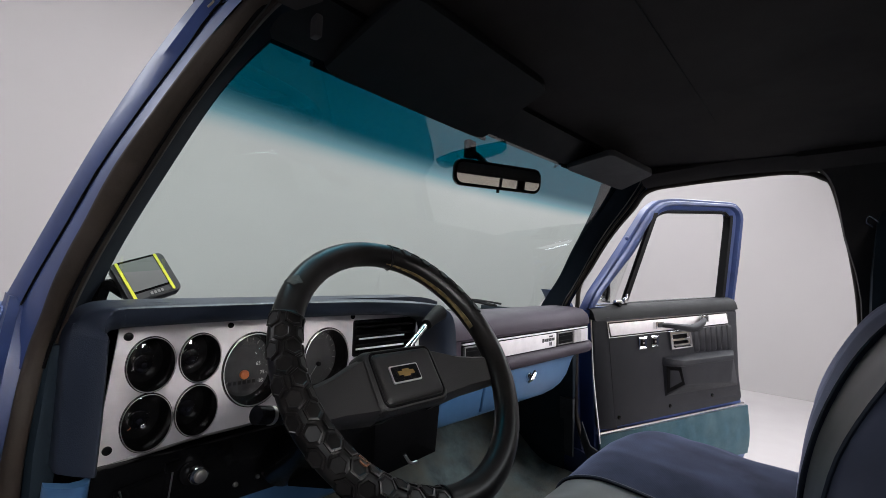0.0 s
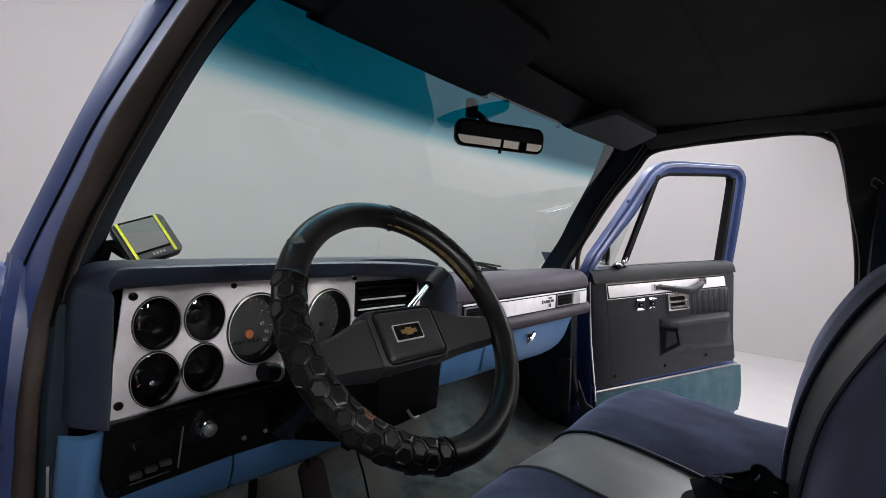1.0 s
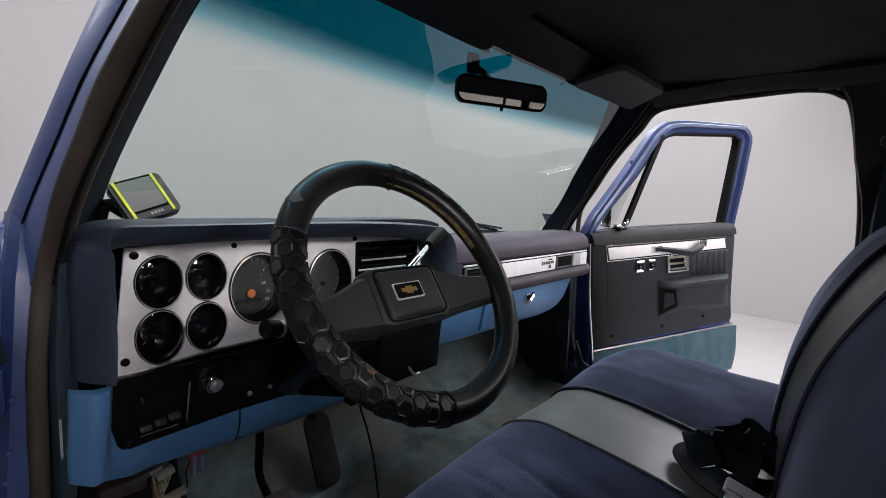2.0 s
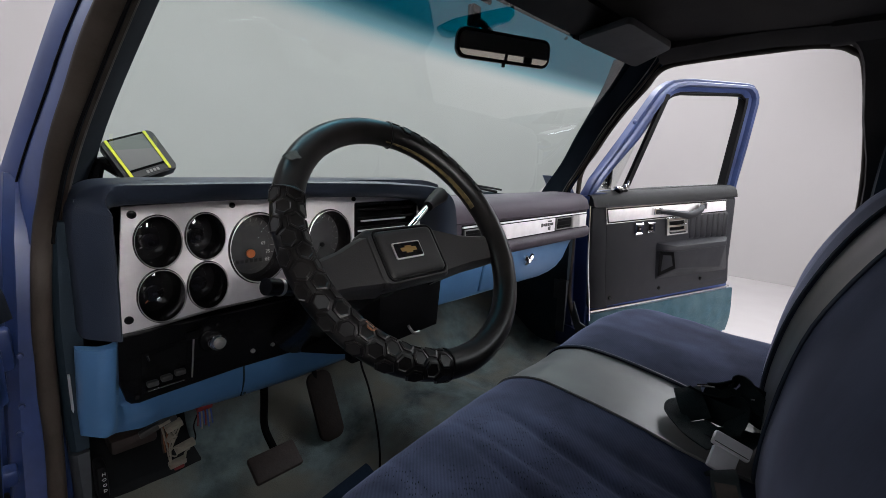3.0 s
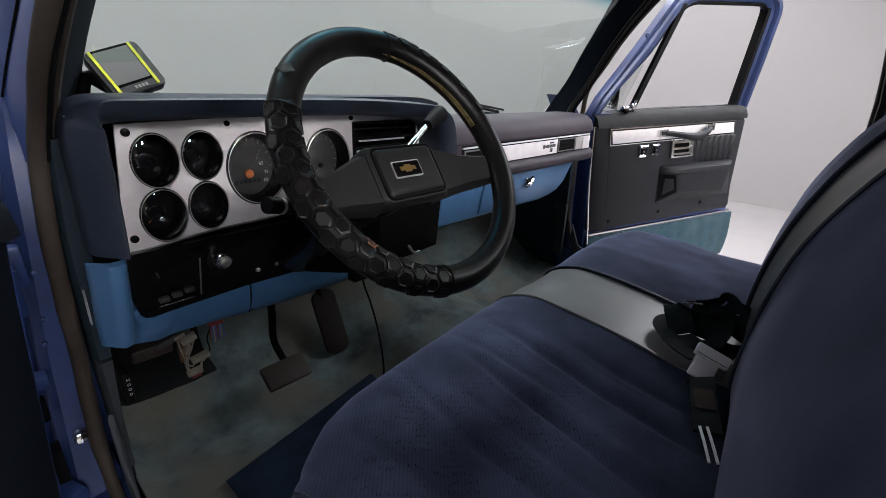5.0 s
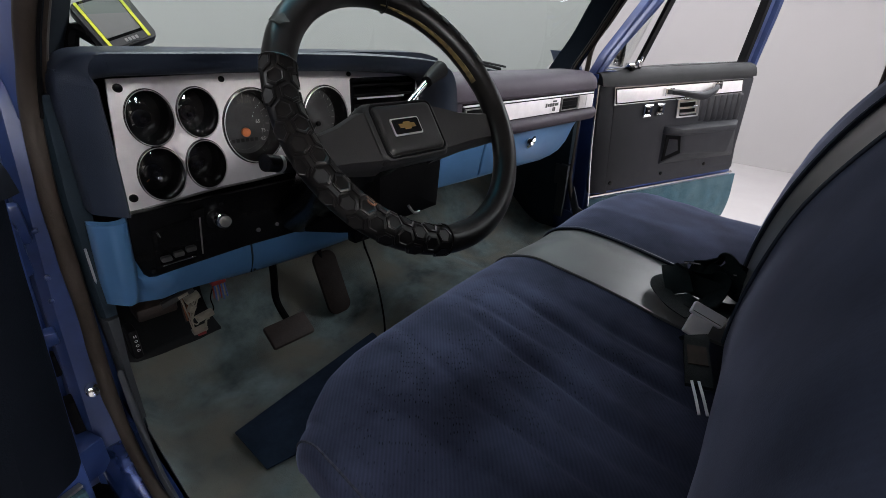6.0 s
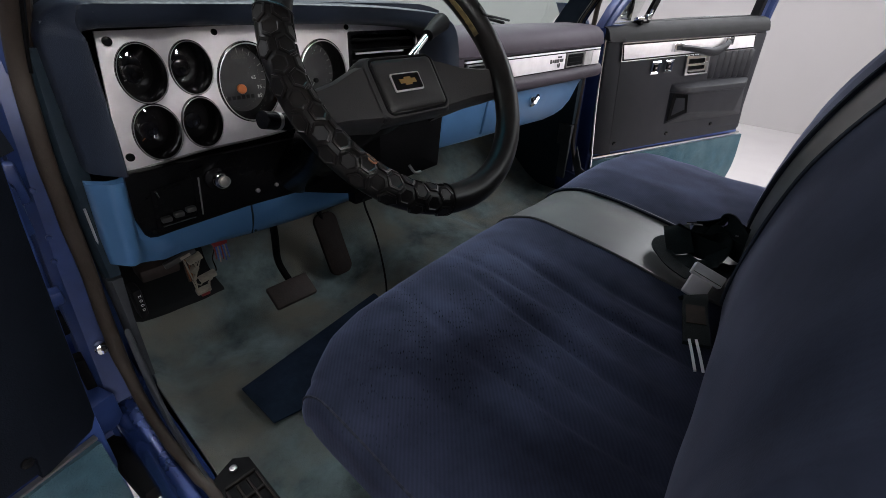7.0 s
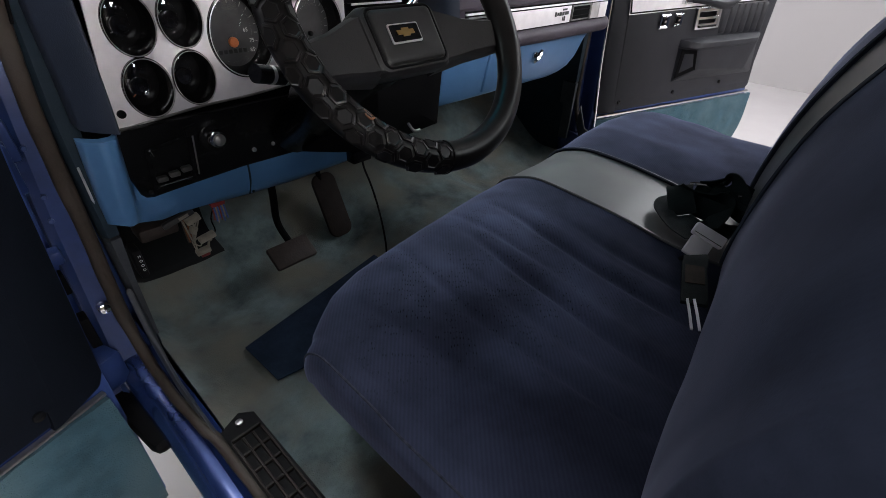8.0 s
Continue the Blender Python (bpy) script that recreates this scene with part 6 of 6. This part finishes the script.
part("backrest", strip_of(SEAM_R, 0.652, 40, back_section, back_wrinkle, -1), M_BACKCLOTH, seat, "navy velour passenger backrest", 60)
for x in (SEAM_L, SEAM_R, 0.60):
    sec = [Vector((x, p.y, p.z)) + back_wrinkle(Vector((x, p.y, p.z))) for p in back_section(x)][6:42]
    part("piping", tube([p + Vector((0, 0.002, 0.001)) for p in sec[::3]], 0.0035, 6, per=3), M_PAD, seat)
part("seat_base", box(-0.575, 0.57, -0.95, -0.50, 0.572, 0.775, 0.02), M_KICK, seat, "slate blue steel seat base")

# ---- small things in the cab ----
def visor(name, corners, thick, mat, label):
    v = thing(name, tuple(sum((Vector(c) for c in corners), Vector()) / 4), label, "sun visor")
    a, b, c, d = (Vector(q) for q in corners)
    n = (b - a).cross(d - a).normalized()
    if n.z > 0:
        n = -n
    bm = bmesh.new()
    outline = rounded(1, 1, 0.09, 5, 0.5, 0.5)
    rings = []
    for k, off in ((0.985, 0.0), (1.0, thick * 0.3), (1.0, thick * 0.7), (0.985, thick)):
        ring = []
        for u, w in outline:
            u, w = 0.5 + (u - 0.5) * k, 0.5 + (w - 0.5) * k
            ring.append(a.lerp(b, w).lerp(d.lerp(c, w), u) + n * off)
        rings.append(ring)
    part("visor_board", loft(rings, bm=bm), mat, v, "", 50)
    part("pivot_rod", tube([a.lerp(d, -0.03) + n * thick * 0.5, a.lerp(d, 0.5) + n * thick * 0.5, a.lerp(d, 1.03) + n * thick * 0.5], 0.005, 8), M_MATTE, v)
    return v


visor("sun_visor", [(-0.522, -0.210, 1.690), (-0.535, -0.43, 1.722), (-0.185, -0.425, 1.717), (-0.078, -0.186, 1.693)], 0.016, M_VISOR, "black vinyl sun visor folded against the roof")
visor("sun_visor", [(0.274, -0.216, 1.692), (0.215, -0.378, 1.696), (0.50, -0.39, 1.696), (0.633, -0.242, 1.684)], 0.016, M_VISOR_GREY, "dark grey vinyl sun visor")
clip = thing("visor_clip", (-0.578, -0.298, 1.69), "small grey plastic visor clip", "clip")
part("clip_body", box(-0.584, -0.573, -0.306, -0.289, 1.674, 1.705, 0.003), M_VISOR_GREY, clip)
for x, y in ((-0.015, -0.19), (0.29, -0.165)):
    sc = solid("header_screw", disc((x, y - 0.012, 1.692), (0, -0.4, -1), 0.006, 0.006, 12, 0.001), M_DARKCHROME, "small dark metal header screw", "screw")

mirror = thing("rear_view_mirror", (-0.02, -0.2, 1.60), "black rear-view mirror on the windshield", "mirror")
ml, mr = Vector((-0.136, -0.16, 1.598)), Vector((0.097, -0.246, 1.602))
mx = (mr - ml).normalized()
mz = Vector((0, 0, 1))
mz = (mz - mx * mz.dot(mx)).normalized()
mn = mx.cross(mz)                    # towards the cab
tilt = Matrix.Rotation(radians(6.0), 3, mx)
mz, mn = tilt @ mz, tilt @ mn
mid = (ml + mr) / 2
def mirror_to(u, v, w):
    return mid + mx * u + mz * v - mn * w
hous = []
for w, k in ((0.028, 0.80), (0.020, 0.95), (0.006, 1.0), (0.0, 0.99)):
    hous.append([mirror_to(x * k, y * k, w) for x, y in rounded(0.250, 0.062, 0.022, 6)])
part("housing", loft(hous), M_BLACK, mirror, "black mirror housing", 50)
part("mirror_glass", loft([[mirror_to(x, y, -0.0015) for x, y in rounded(0.236, 0.048, 0.017, 6)], [mirror_to(x, y, 0.001) for x, y in rounded(0.236, 0.048, 0.017, 6)]]), M_MIRROR, mirror, "mirror glass", 20)
part("day_night_tab", tube([mirror_to(0, -0.03, 0.005), mirror_to(0, -0.038, 0.004)], 0.004, 8, per=1), M_BLACK, mirror)
part("mirror_arm", tube([mirror_to(-0.02, 0.02, 0.02), mirror_to(-0.035, 0.05, 0.05), (-0.06, -0.135, 1.665)], 0.008, 10), M_BLACK, mirror)
part("mirror_mount", box(-0.075, -0.045, -0.15, -0.132, 1.645, 1.69, 0.004), M_BLACK, mirror)

# handheld tuner on the dash top
tuner = thing("handheld_tuner", (-0.66, 0.08, 1.30), "dark handheld engine tuner with yellow stripes", "gauge display")
o = Vector((-0.6663, 0.0704, 1.3402))
tx = Vector((0.9367, 0.139, 0.3213)).normalized()
ty = Vector((-0.3467, 0.4964, 0.7959))
ty = (ty - tx * ty.dot(tx)).normalized()
tn = tx.cross(ty)
def tun(u, v, w):
    return o + tx * u + ty * v - tn * w
case = []
for w, k in ((0.026, 0.86), (0.018, 0.99), (0.004, 1.0), (0.0, 0.98)):
    case.append([tun(x * k, y * k, w) for x, y in rounded(0.084, 0.080, 0.009, 4, 0.002, -0.001)])
part("case", loft(case), M_DEVICE, tuner, "dark device case", 50)
part("screen_bezel", loft([[tun(x, y, w) for x, y in rounded(0.0565, 0.064, 0.002, 2, 0.0, 0.006)] for w in (0.001, -0.0006)]), M_BLACK, tuner, "black screen border", 20)
part("screen", loft([[tun(x, y, w) for x, y in rounded(0.0545, 0.056, 0.001, 2, 0.0, 0.006)] for w in (0.001, -0.0012)]), M_SCREEN, tuner, "blank grey screen", 20)
part("name_strip", loft([[tun(x, y, w) for x, y in rounded(0.056, 0.010, 0.003, 3, 0.0, -0.0325)] for w in (0.001, -0.0012)]), M_DEVICE, tuner, "dark strip below the screen", 20)
for u in (-0.0305, 0.0305):
    part("yellow_stripe", loft([[tun(x, y, w) for x, y in rounded(0.0045, 0.075, 0.0015, 2, u, 0)] for w in (0.002, -0.002)]), M_YELLOW, tuner, "yellow side stripe")
for k in range(4):
    part("logo_bar", loft([[tun(x, y, w) for x, y in rounded(0.0038, 0.0052, 0.0008, 2, -0.0045 + 0.0056 * k, -0.0325)] for w in (-0.001, -0.002)]), M_MARK, tuner)
part("bracket", tube([tun(-0.03, -0.01, 0.024), (-0.715, 0.09, 1.325), (-0.725, 0.10, 1.292)], 0.010, 8), M_BLACK, tuner, "black mounting arm")
part("bracket_foot", disc((-0.725, 0.10, 1.292), (0, 0, 1), 0.022, 0.010, 18, 0.003), M_BLACK, tuner)
part("adhesive_pad", box(-0.765, -0.735, 0.03, 0.06, 1.272, 1.282, 0.002), M_WHITE, tuner)

# pedals
brake = thing("brake_pedal", (-0.44, 0.08, 0.62), "worn brown rubber brake pedal", "pedal")
part("pad", put(box(-0.056, 0.056, -0.032, 0.032, -0.009, 0.009, 0.006), Matrix.Translation((-0.452, 0.066, 0.652)) @ Matrix.Rotation(radians(34), 4, "X")), M_PEDAL, brake, "worn brown rubber pad")
part("arm", tube([(-0.44, 0.09, 0.66), (-0.445, 0.13, 0.71), (-0.452, 0.11, 0.80), (-0.455, 0.10, 0.93)], 0.009, 8), M_VOID, brake, "black steel pedal arm")
gas = thing("accelerator_pedal", (-0.26, 0.17, 0.60), "dark brown rubber accelerator pedal", "pedal")
part("pad", put(plate(rounded(0.074, 0.190, 0.026, 5), 0.014, lambda u, v, w: Vector((u, v, 0.008 - w)), bevel=0.004), Matrix.Translation((-0.256, 0.166, 0.674)) @ Matrix.Rotation(radians(64), 4, "X")), M_PADBROWN, gas, "dark brown rubber pad")
part("arm", tube([(-0.262, 0.19, 0.70), (-0.27, 0.20, 0.78), (-0.30, 0.16, 0.86), (-0.34, 0.12, 0.87)], 0.007, 8), M_VOID, gas)

mat_bm = plate([(-0.668, -0.077), (-0.664, -0.205), (-0.60, -0.216), (-0.15, -0.22), (-0.15, 0.0), (-0.25, -0.005)], -0.004, lambda u, v, w: Vector((u, v, 0.574 - w + 0.003 * noise.noise(Vector((u * 9, v * 9, 0))))))
solid("floor_mat", mat_bm, M_MAT, "navy blue carpet floor mat", "floor mat")

# loose wiring under the dash
wires = thing("wiring_connectors", (-0.66, 0.09, 0.80), "loose off-white wiring connectors hanging under the dash", "wiring")
for x, z, w, h, ang in ((-0.6446, 0.8215, 0.030, 0.014, 14), (-0.628, 0.7690, 0.036, 0.013, 10), (-0.6435, 0.7395, 0.030, 0.011, 4), (-0.650, 0.796, 0.016, 0.012, 60)):
    m = Matrix.Translation((x, 0.088, z)) @ Matrix.Rotation(radians(-ang), 4, "Y") @ Matrix.Rotation(radians(12), 4, "X")
    plug = part("connector", put(box(-w / 2, w / 2, -0.007, 0.007, -h / 2, h / 2, 0.0018), m), M_CONNECTOR, wires, "off-white plug")
    part("latch_tab", put(box(-w / 5, w / 5, -0.0095, -0.006, -h / 5, h / 3, 0.001), m), M_CONNECTOR, plug)
    part("socket", put(box(-w / 2 + 0.003, w / 2 - 0.003, -0.004, 0.004, -h / 2 - 0.001, -h / 2 + 0.003), m), M_VOID, plug)
random.seed(4)
LOOPS = [((-0.663, 0.826), (-0.659, 0.797), (-0.660, 0.768)), ((-0.655, 0.818), (-0.645, 0.801), (-0.655, 0.776)), ((-0.636, 0.814), (-0.648, 0.790), (-0.656, 0.768)),
         ((-0.6586, 0.771), (-0.6505, 0.7345), (-0.640, 0.738)), ((-0.629, 0.732), (-0.6265, 0.750), (-0.6233, 0.762)), ((-0.6233, 0.765), (-0.6124, 0.7803), (-0.607, 0.806), (-0.5991, 0.834)),
         ((-0.660, 0.768), (-0.645, 0.779), (-0.630, 0.772)), ((-0.657, 0.762), (-0.642, 0.752), (-0.636, 0.764))]
for k, loop in enumerate(LOOPS):
    for q in range(2 if k < 5 else 1):
        part("wire", tube([(x + random.uniform(-0.004, 0.004), 0.088 + random.uniform(-0.006, 0.006), z + random.uniform(-0.003, 0.003)) for x, z in loop], 0.0015, 5), M_CONNECTOR if k not in (5,) else M_BLACK, wires)
for q in range(4):
    part("wire", tube([(-0.663 + 0.003 * q, 0.094, 0.836), (-0.665 + 0.003 * q, 0.094, 0.80), (-0.664 + 0.003 * q, 0.093, 0.768)], 0.0017, 5), (M_PEDAL, M_RUST)[q % 2], wires)
part("red_plug", box(-0.650, -0.632, 0.085, 0.095, 0.724, 0.732, 0.002), M_RED, wires, "dark red plug")
fuse = thing("fuse_plug", (-0.595, 0.09, 0.83), "red and blue wire bundle at the dash edge", "wiring")
part("holder", box(-0.603, -0.572, 0.082, 0.104, 0.832, 0.846, 0.004), M_RED, fuse, "dark red plug body")
for k in range(8):
    part("wire", tube([(-0.601 + 0.0035 * k, 0.088, 0.836), (-0.602 + 0.0036 * k, 0.083, 0.822), (-0.603 + 0.0038 * k + 0.002 * (k % 2), 0.085, 0.803 - 0.005 * (k % 3))], 0.0015, 5), (M_RED, M_BLUEWIRE, M_CONNECTOR, M_BLUEWIRE)[k % 4], fuse)
box_t = thing("relay_box", (-0.70, 0.12, 0.85), "dusty dark relay box under the dash", "relay")
part("box_body", box(-0.745, -0.672, 0.092, 0.15, 0.800, 0.828, 0.006), M_PEDAL, box_t)
part("relay_cover", put(box(-0.032, 0.032, -0.006, 0.006, -0.006, 0.006, 0.002), Matrix.Translation((-0.6714, 0.084, 0.8350)) @ Matrix.Rotation(radians(-14), 4, "Y")), M_GREYPLASTIC, box_t, "dusty grey relay cover")
part("relay_label", put(box(-0.010, 0.010, -0.0075, -0.005, -0.003, 0.003), Matrix.Translation((-0.662, 0.084, 0.8375)) @ Matrix.Rotation(radians(-14), 4, "Y")), M_CONNECTOR, box_t)
cable = thing("loose_cable", (-0.26, -0.02, 0.62), "thin black cable hanging from a plug under the dash", "cable")
part("cable", tube([(-0.262, -0.005, 0.905), (-0.262, -0.005, 0.86), (-0.245, -0.01, 0.80), (-0.235, -0.02, 0.74), (-0.245, -0.05, 0.69), (-0.27, -0.09, 0.655), (-0.28, -0.10, 0.60), (-0.29, -0.12, 0.582)], 0.0026, 6), M_BLACK, cable)
part("plug", box(-0.30, -0.245, -0.02, 0.01, 0.875, 0.905, 0.004), M_BLACK, cable, "black plug")

# hood release on the kick panel
rel = thing("hood_release", (-0.785, 0.0, 0.86), "black hood release handle with white lettering", "handle")
part("handle", box(-0.787, -0.773, -0.055, -0.018, 0.820, 0.878, 0.005), M_MATTE, rel)
lt = bmesh.new()
for k, ch in enumerate("HOOD"):
    lt = text_mesh(ch, 0.0068, Matrix.Translation((-0.7785, -0.0555, 0.866 - 0.0092 * k)) @ Matrix.Rotation(math.pi / 2, 4, "X"), lt)
part("lettering", lt, M_WHITE, rel)

# seat belts lying on the centre stripe
def ribbon(points, width, across, bm=None, thick=0.0025):
    path = smooth_path(points, 8)
    rings = []
    for i, p in enumerate(path):
        d = (path[min(i + 1, len(path) - 1)] - path[max(i - 1, 0)]).normalized()
        c = Vector(across(i / (len(path) - 1)))
        c = (c - d * c.dot(d)).normalized() * width / 2
        n = d.cross(c).normalized() * thick / 2
        rings.append([p + c + n, p - c + n, p - c - n, p + c - n])
    return loft(rings, bm=bm)


H_O = Vector((0.024, -0.678, 0.912))
H_R, H_U, H_N = Vector((0.296, -0.915, 0.275)), Vector((0.334, 0.331, 0.883)), Vector((-0.899, -0.17, 0.404))


def heap(*points):
    """Places in the heap of belts, in millimetres: along it, up it, towards the driver's door."""
    return [H_O + (H_R * a + H_U * b + H_N * c) * 0.001 for a, b, c in points]


def flat(*points):
    """The same for webbing that lies on the stripe."""
    return heap(*[(a, b, (-1.0 - 0.275 * a - 0.883 * b) / 0.404) for a, b in points])


def turn(v0, v1):
    """The webbing's broad side turns from one direction to another."""
    return lambda t: Vector(v0).lerp(Vector(v1), t * t * (3 - 2 * t))


belt = thing("seat_belt", (0.05, -0.66, 0.885), "dark green-black lap belts heaped on the grey stripe", "seat belt")
WEB = 0.046
part("webbing", ribbon(flat((-30, 14), (-46, 10), (-50, 0), (-40, -16), (-22, -36), (4, -54)), 0.034, lambda t: Vector((0.6 - 1.2 * min(1, 3 * t), 0.8, 0.0)) if t < 0.3 else Vector((-0.6, 0.8, 0.0))), M_BELT, belt, "", 60)
part("webbing", ribbon(heap((-24, 40, 8), (-23, 30, 20), (-19, 8, 33), (-14, -16, 42)), WEB, lambda t: H_R + H_U * 0.06), M_BELT, belt, "", 60)
part("webbing", ribbon(heap((-22, 42, 6), (0, 26, 4), (26, 14, 6), (46, 9, 8), (53, -4, 16), (42, -24, 44), (26, -42, 74)), 0.044, turn(H_N + H_U * 0.15, H_R * 0.9 + H_U * 0.4)), M_BELT, belt, "", 60)
part("webbing", ribbon(heap((2, 30, -6), (20, 20, 0), (36, 14, -4)), 0.036, lambda t: H_U + H_R * 0.3), M_BELT, belt, "", 60)
part("webbing", ribbon(heap((14, 41, -4), (32, 41, 0), (50, 45, 0), (62, 46, -4)), 0.030, lambda t: H_N * 0.8 + H_U * 0.35), M_BELT, belt, "", 60)
part("webbing", ribbon(heap((46, 44, -2), (58, 50, 2), (68, 44, 8), (74, 26, 8), (82, 6, 12), (94, -16, 22)), 0.036, turn(H_N + H_R * 0.3, H_R * 0.8 + H_U * 0.5)), M_BELT, belt, "", 60)
part("webbing", ribbon(heap((34, 34, -2), (46, 26, 2), (56, 12, 2), (62, -6, 8)), 0.026, lambda t: H_R * 0.9 + H_U * 0.45), M_BELT, belt, "", 60)
part("webbing", ribbon(heap((58, 14, -4), (70, -4, 6), (84, -16, 14), (104, -22, 18)), 0.042, lambda t: H_U * 0.8 + H_N * 0.5), M_BELT, belt, "", 60)
part("webbing", ribbon(heap((70, 30, -14), (90, 14, -10), (110, 0, -6)), 0.040, lambda t: H_U + H_R * 0.4), M_BELT, belt, "", 60)
part("webbing", ribbon(heap((0, 4, 12), (22, -6, 18), (40, -14, 22), (60, -24, 28)), 0.040, lambda t: H_U + H_R * 0.2), M_BELT, belt, "", 60)
part("webbing", ribbon(flat((8, -30), (30, -44), (60, -58)), 0.044, lambda t: Vector((-0.5, 0.85, 0.0))), M_BELT, belt, "", 60)
part("webbing", ribbon(flat((-14, -18), (4, -32), (30, -46)), 0.040, lambda t: Vector((-0.5, 0.85, 0.0))), M_BELT, belt, "", 60)
part("webbing", ribbon(flat((48, -38), (66, -44), (84, -46)), 0.034, lambda t: Vector((-0.5, 0.85, 0.0))), M_BELT, belt, "", 60)
tg = heap((-6, 43, 4), (2, 43, 4), (12, 42, 2), (22, 40, 0))
part("tongue", tube(tg, lambda t: 0.0038 - 0.0012 * t, 8), M_CHROME, belt, "metal belt tongue")
part("slide_bar", tube(heap((74, 18, 16), (80, 17, 16)), 0.003, 8, per=1), M_CHROME, belt)
buckle = thing("seat_belt_buckle", (-0.10, -0.75, 0.885), "chrome lap belt buckle on short dark webbing", "seat belt")
bx = Vector((0.25, -0.96, -0.36)).normalized()
by = Vector((0.62, 0.16, 0.77))
by = (by - bx * by.dot(bx)).normalized()
bz = bx.cross(by)
bmx = Matrix((bx, by, bz)).transposed().to_4x4()
bmx.translation = Vector((-0.089, -0.740, 0.922))
part("cover_plate", put(box(-0.028, 0.028, -0.011, 0.0115, -0.006, 0.006, 0.003), bmx), M_BUCKLE, buckle, "brushed steel buckle lid")
part("lid_groove", put(box(-0.025, 0.025, -0.0075, -0.0065, 0.0055, 0.0066), bmx), M_VOID, buckle)
part("body", put(box(-0.022, 0.016, -0.046, -0.010, -0.010, 0.002, 0.003), bmx), M_BUCKLE, buckle, "bright steel buckle body")
part("webbing", ribbon([bmx @ Vector((-0.004, -0.050, -0.005)), (-0.150, -0.742, 0.908), (-0.185, -0.752, 0.905), (-0.225, -0.766, 0.902), (-0.262, -0.779, 0.898)], 0.036, lambda t: (0.60, -0.76, 0.15), thick=0.006), M_BELT, buckle, "", 60)
part("label", ribbon([(-0.178, -0.7495, 0.9095), (-0.20, -0.757, 0.908), (-0.222, -0.765, 0.9065)], 0.027, lambda t: (0.60, -0.76, 0.15), thick=0.001), M_LABEL, buckle, "faded brown label")
for a, b in (((-0.262, -0.768, 0.902), (-0.318, -0.794, 0.897)), ((-0.256, -0.776, 0.902), (-0.312, -0.803, 0.897))):
    part("anchor_strap", ribbon([a, Vector(a).lerp(Vector(b), 0.5) + Vector((0, 0, 0.001)), b], 0.0035, lambda t: (0.45, -0.85, 0.3), thick=0.003), M_BUCKLE, buckle, "bright steel anchor strap")

# shoulder belt on the far rear pillar
shoulder = thing("shoulder_belt", (0.73, -0.89, 1.33), "dark grey shoulder belt cover on the rear pillar", "seat belt")
part("belt_cover", loft([[Vector((0.75, y0, z)), Vector((0.70, y0 - 0.004, z)), Vector((0.70, y1, z)), Vector((0.75, y1, z))] for y0, y1, z in ((-0.852, -0.98, 1.25), (-0.856, -0.98, 1.40), (-0.866, -0.98, 1.535), (-0.885, -0.98, 1.585))]), M_TRIM, shoulder, "dark grey belt cover", 40)
part("belt_ring", tube([(0.698, -0.872, 1.535), (0.690, -0.855, 1.55), (0.695, -0.85, 1.535), (0.698, -0.862, 1.523)], 0.0025, 6), M_CHROME, shoulder)
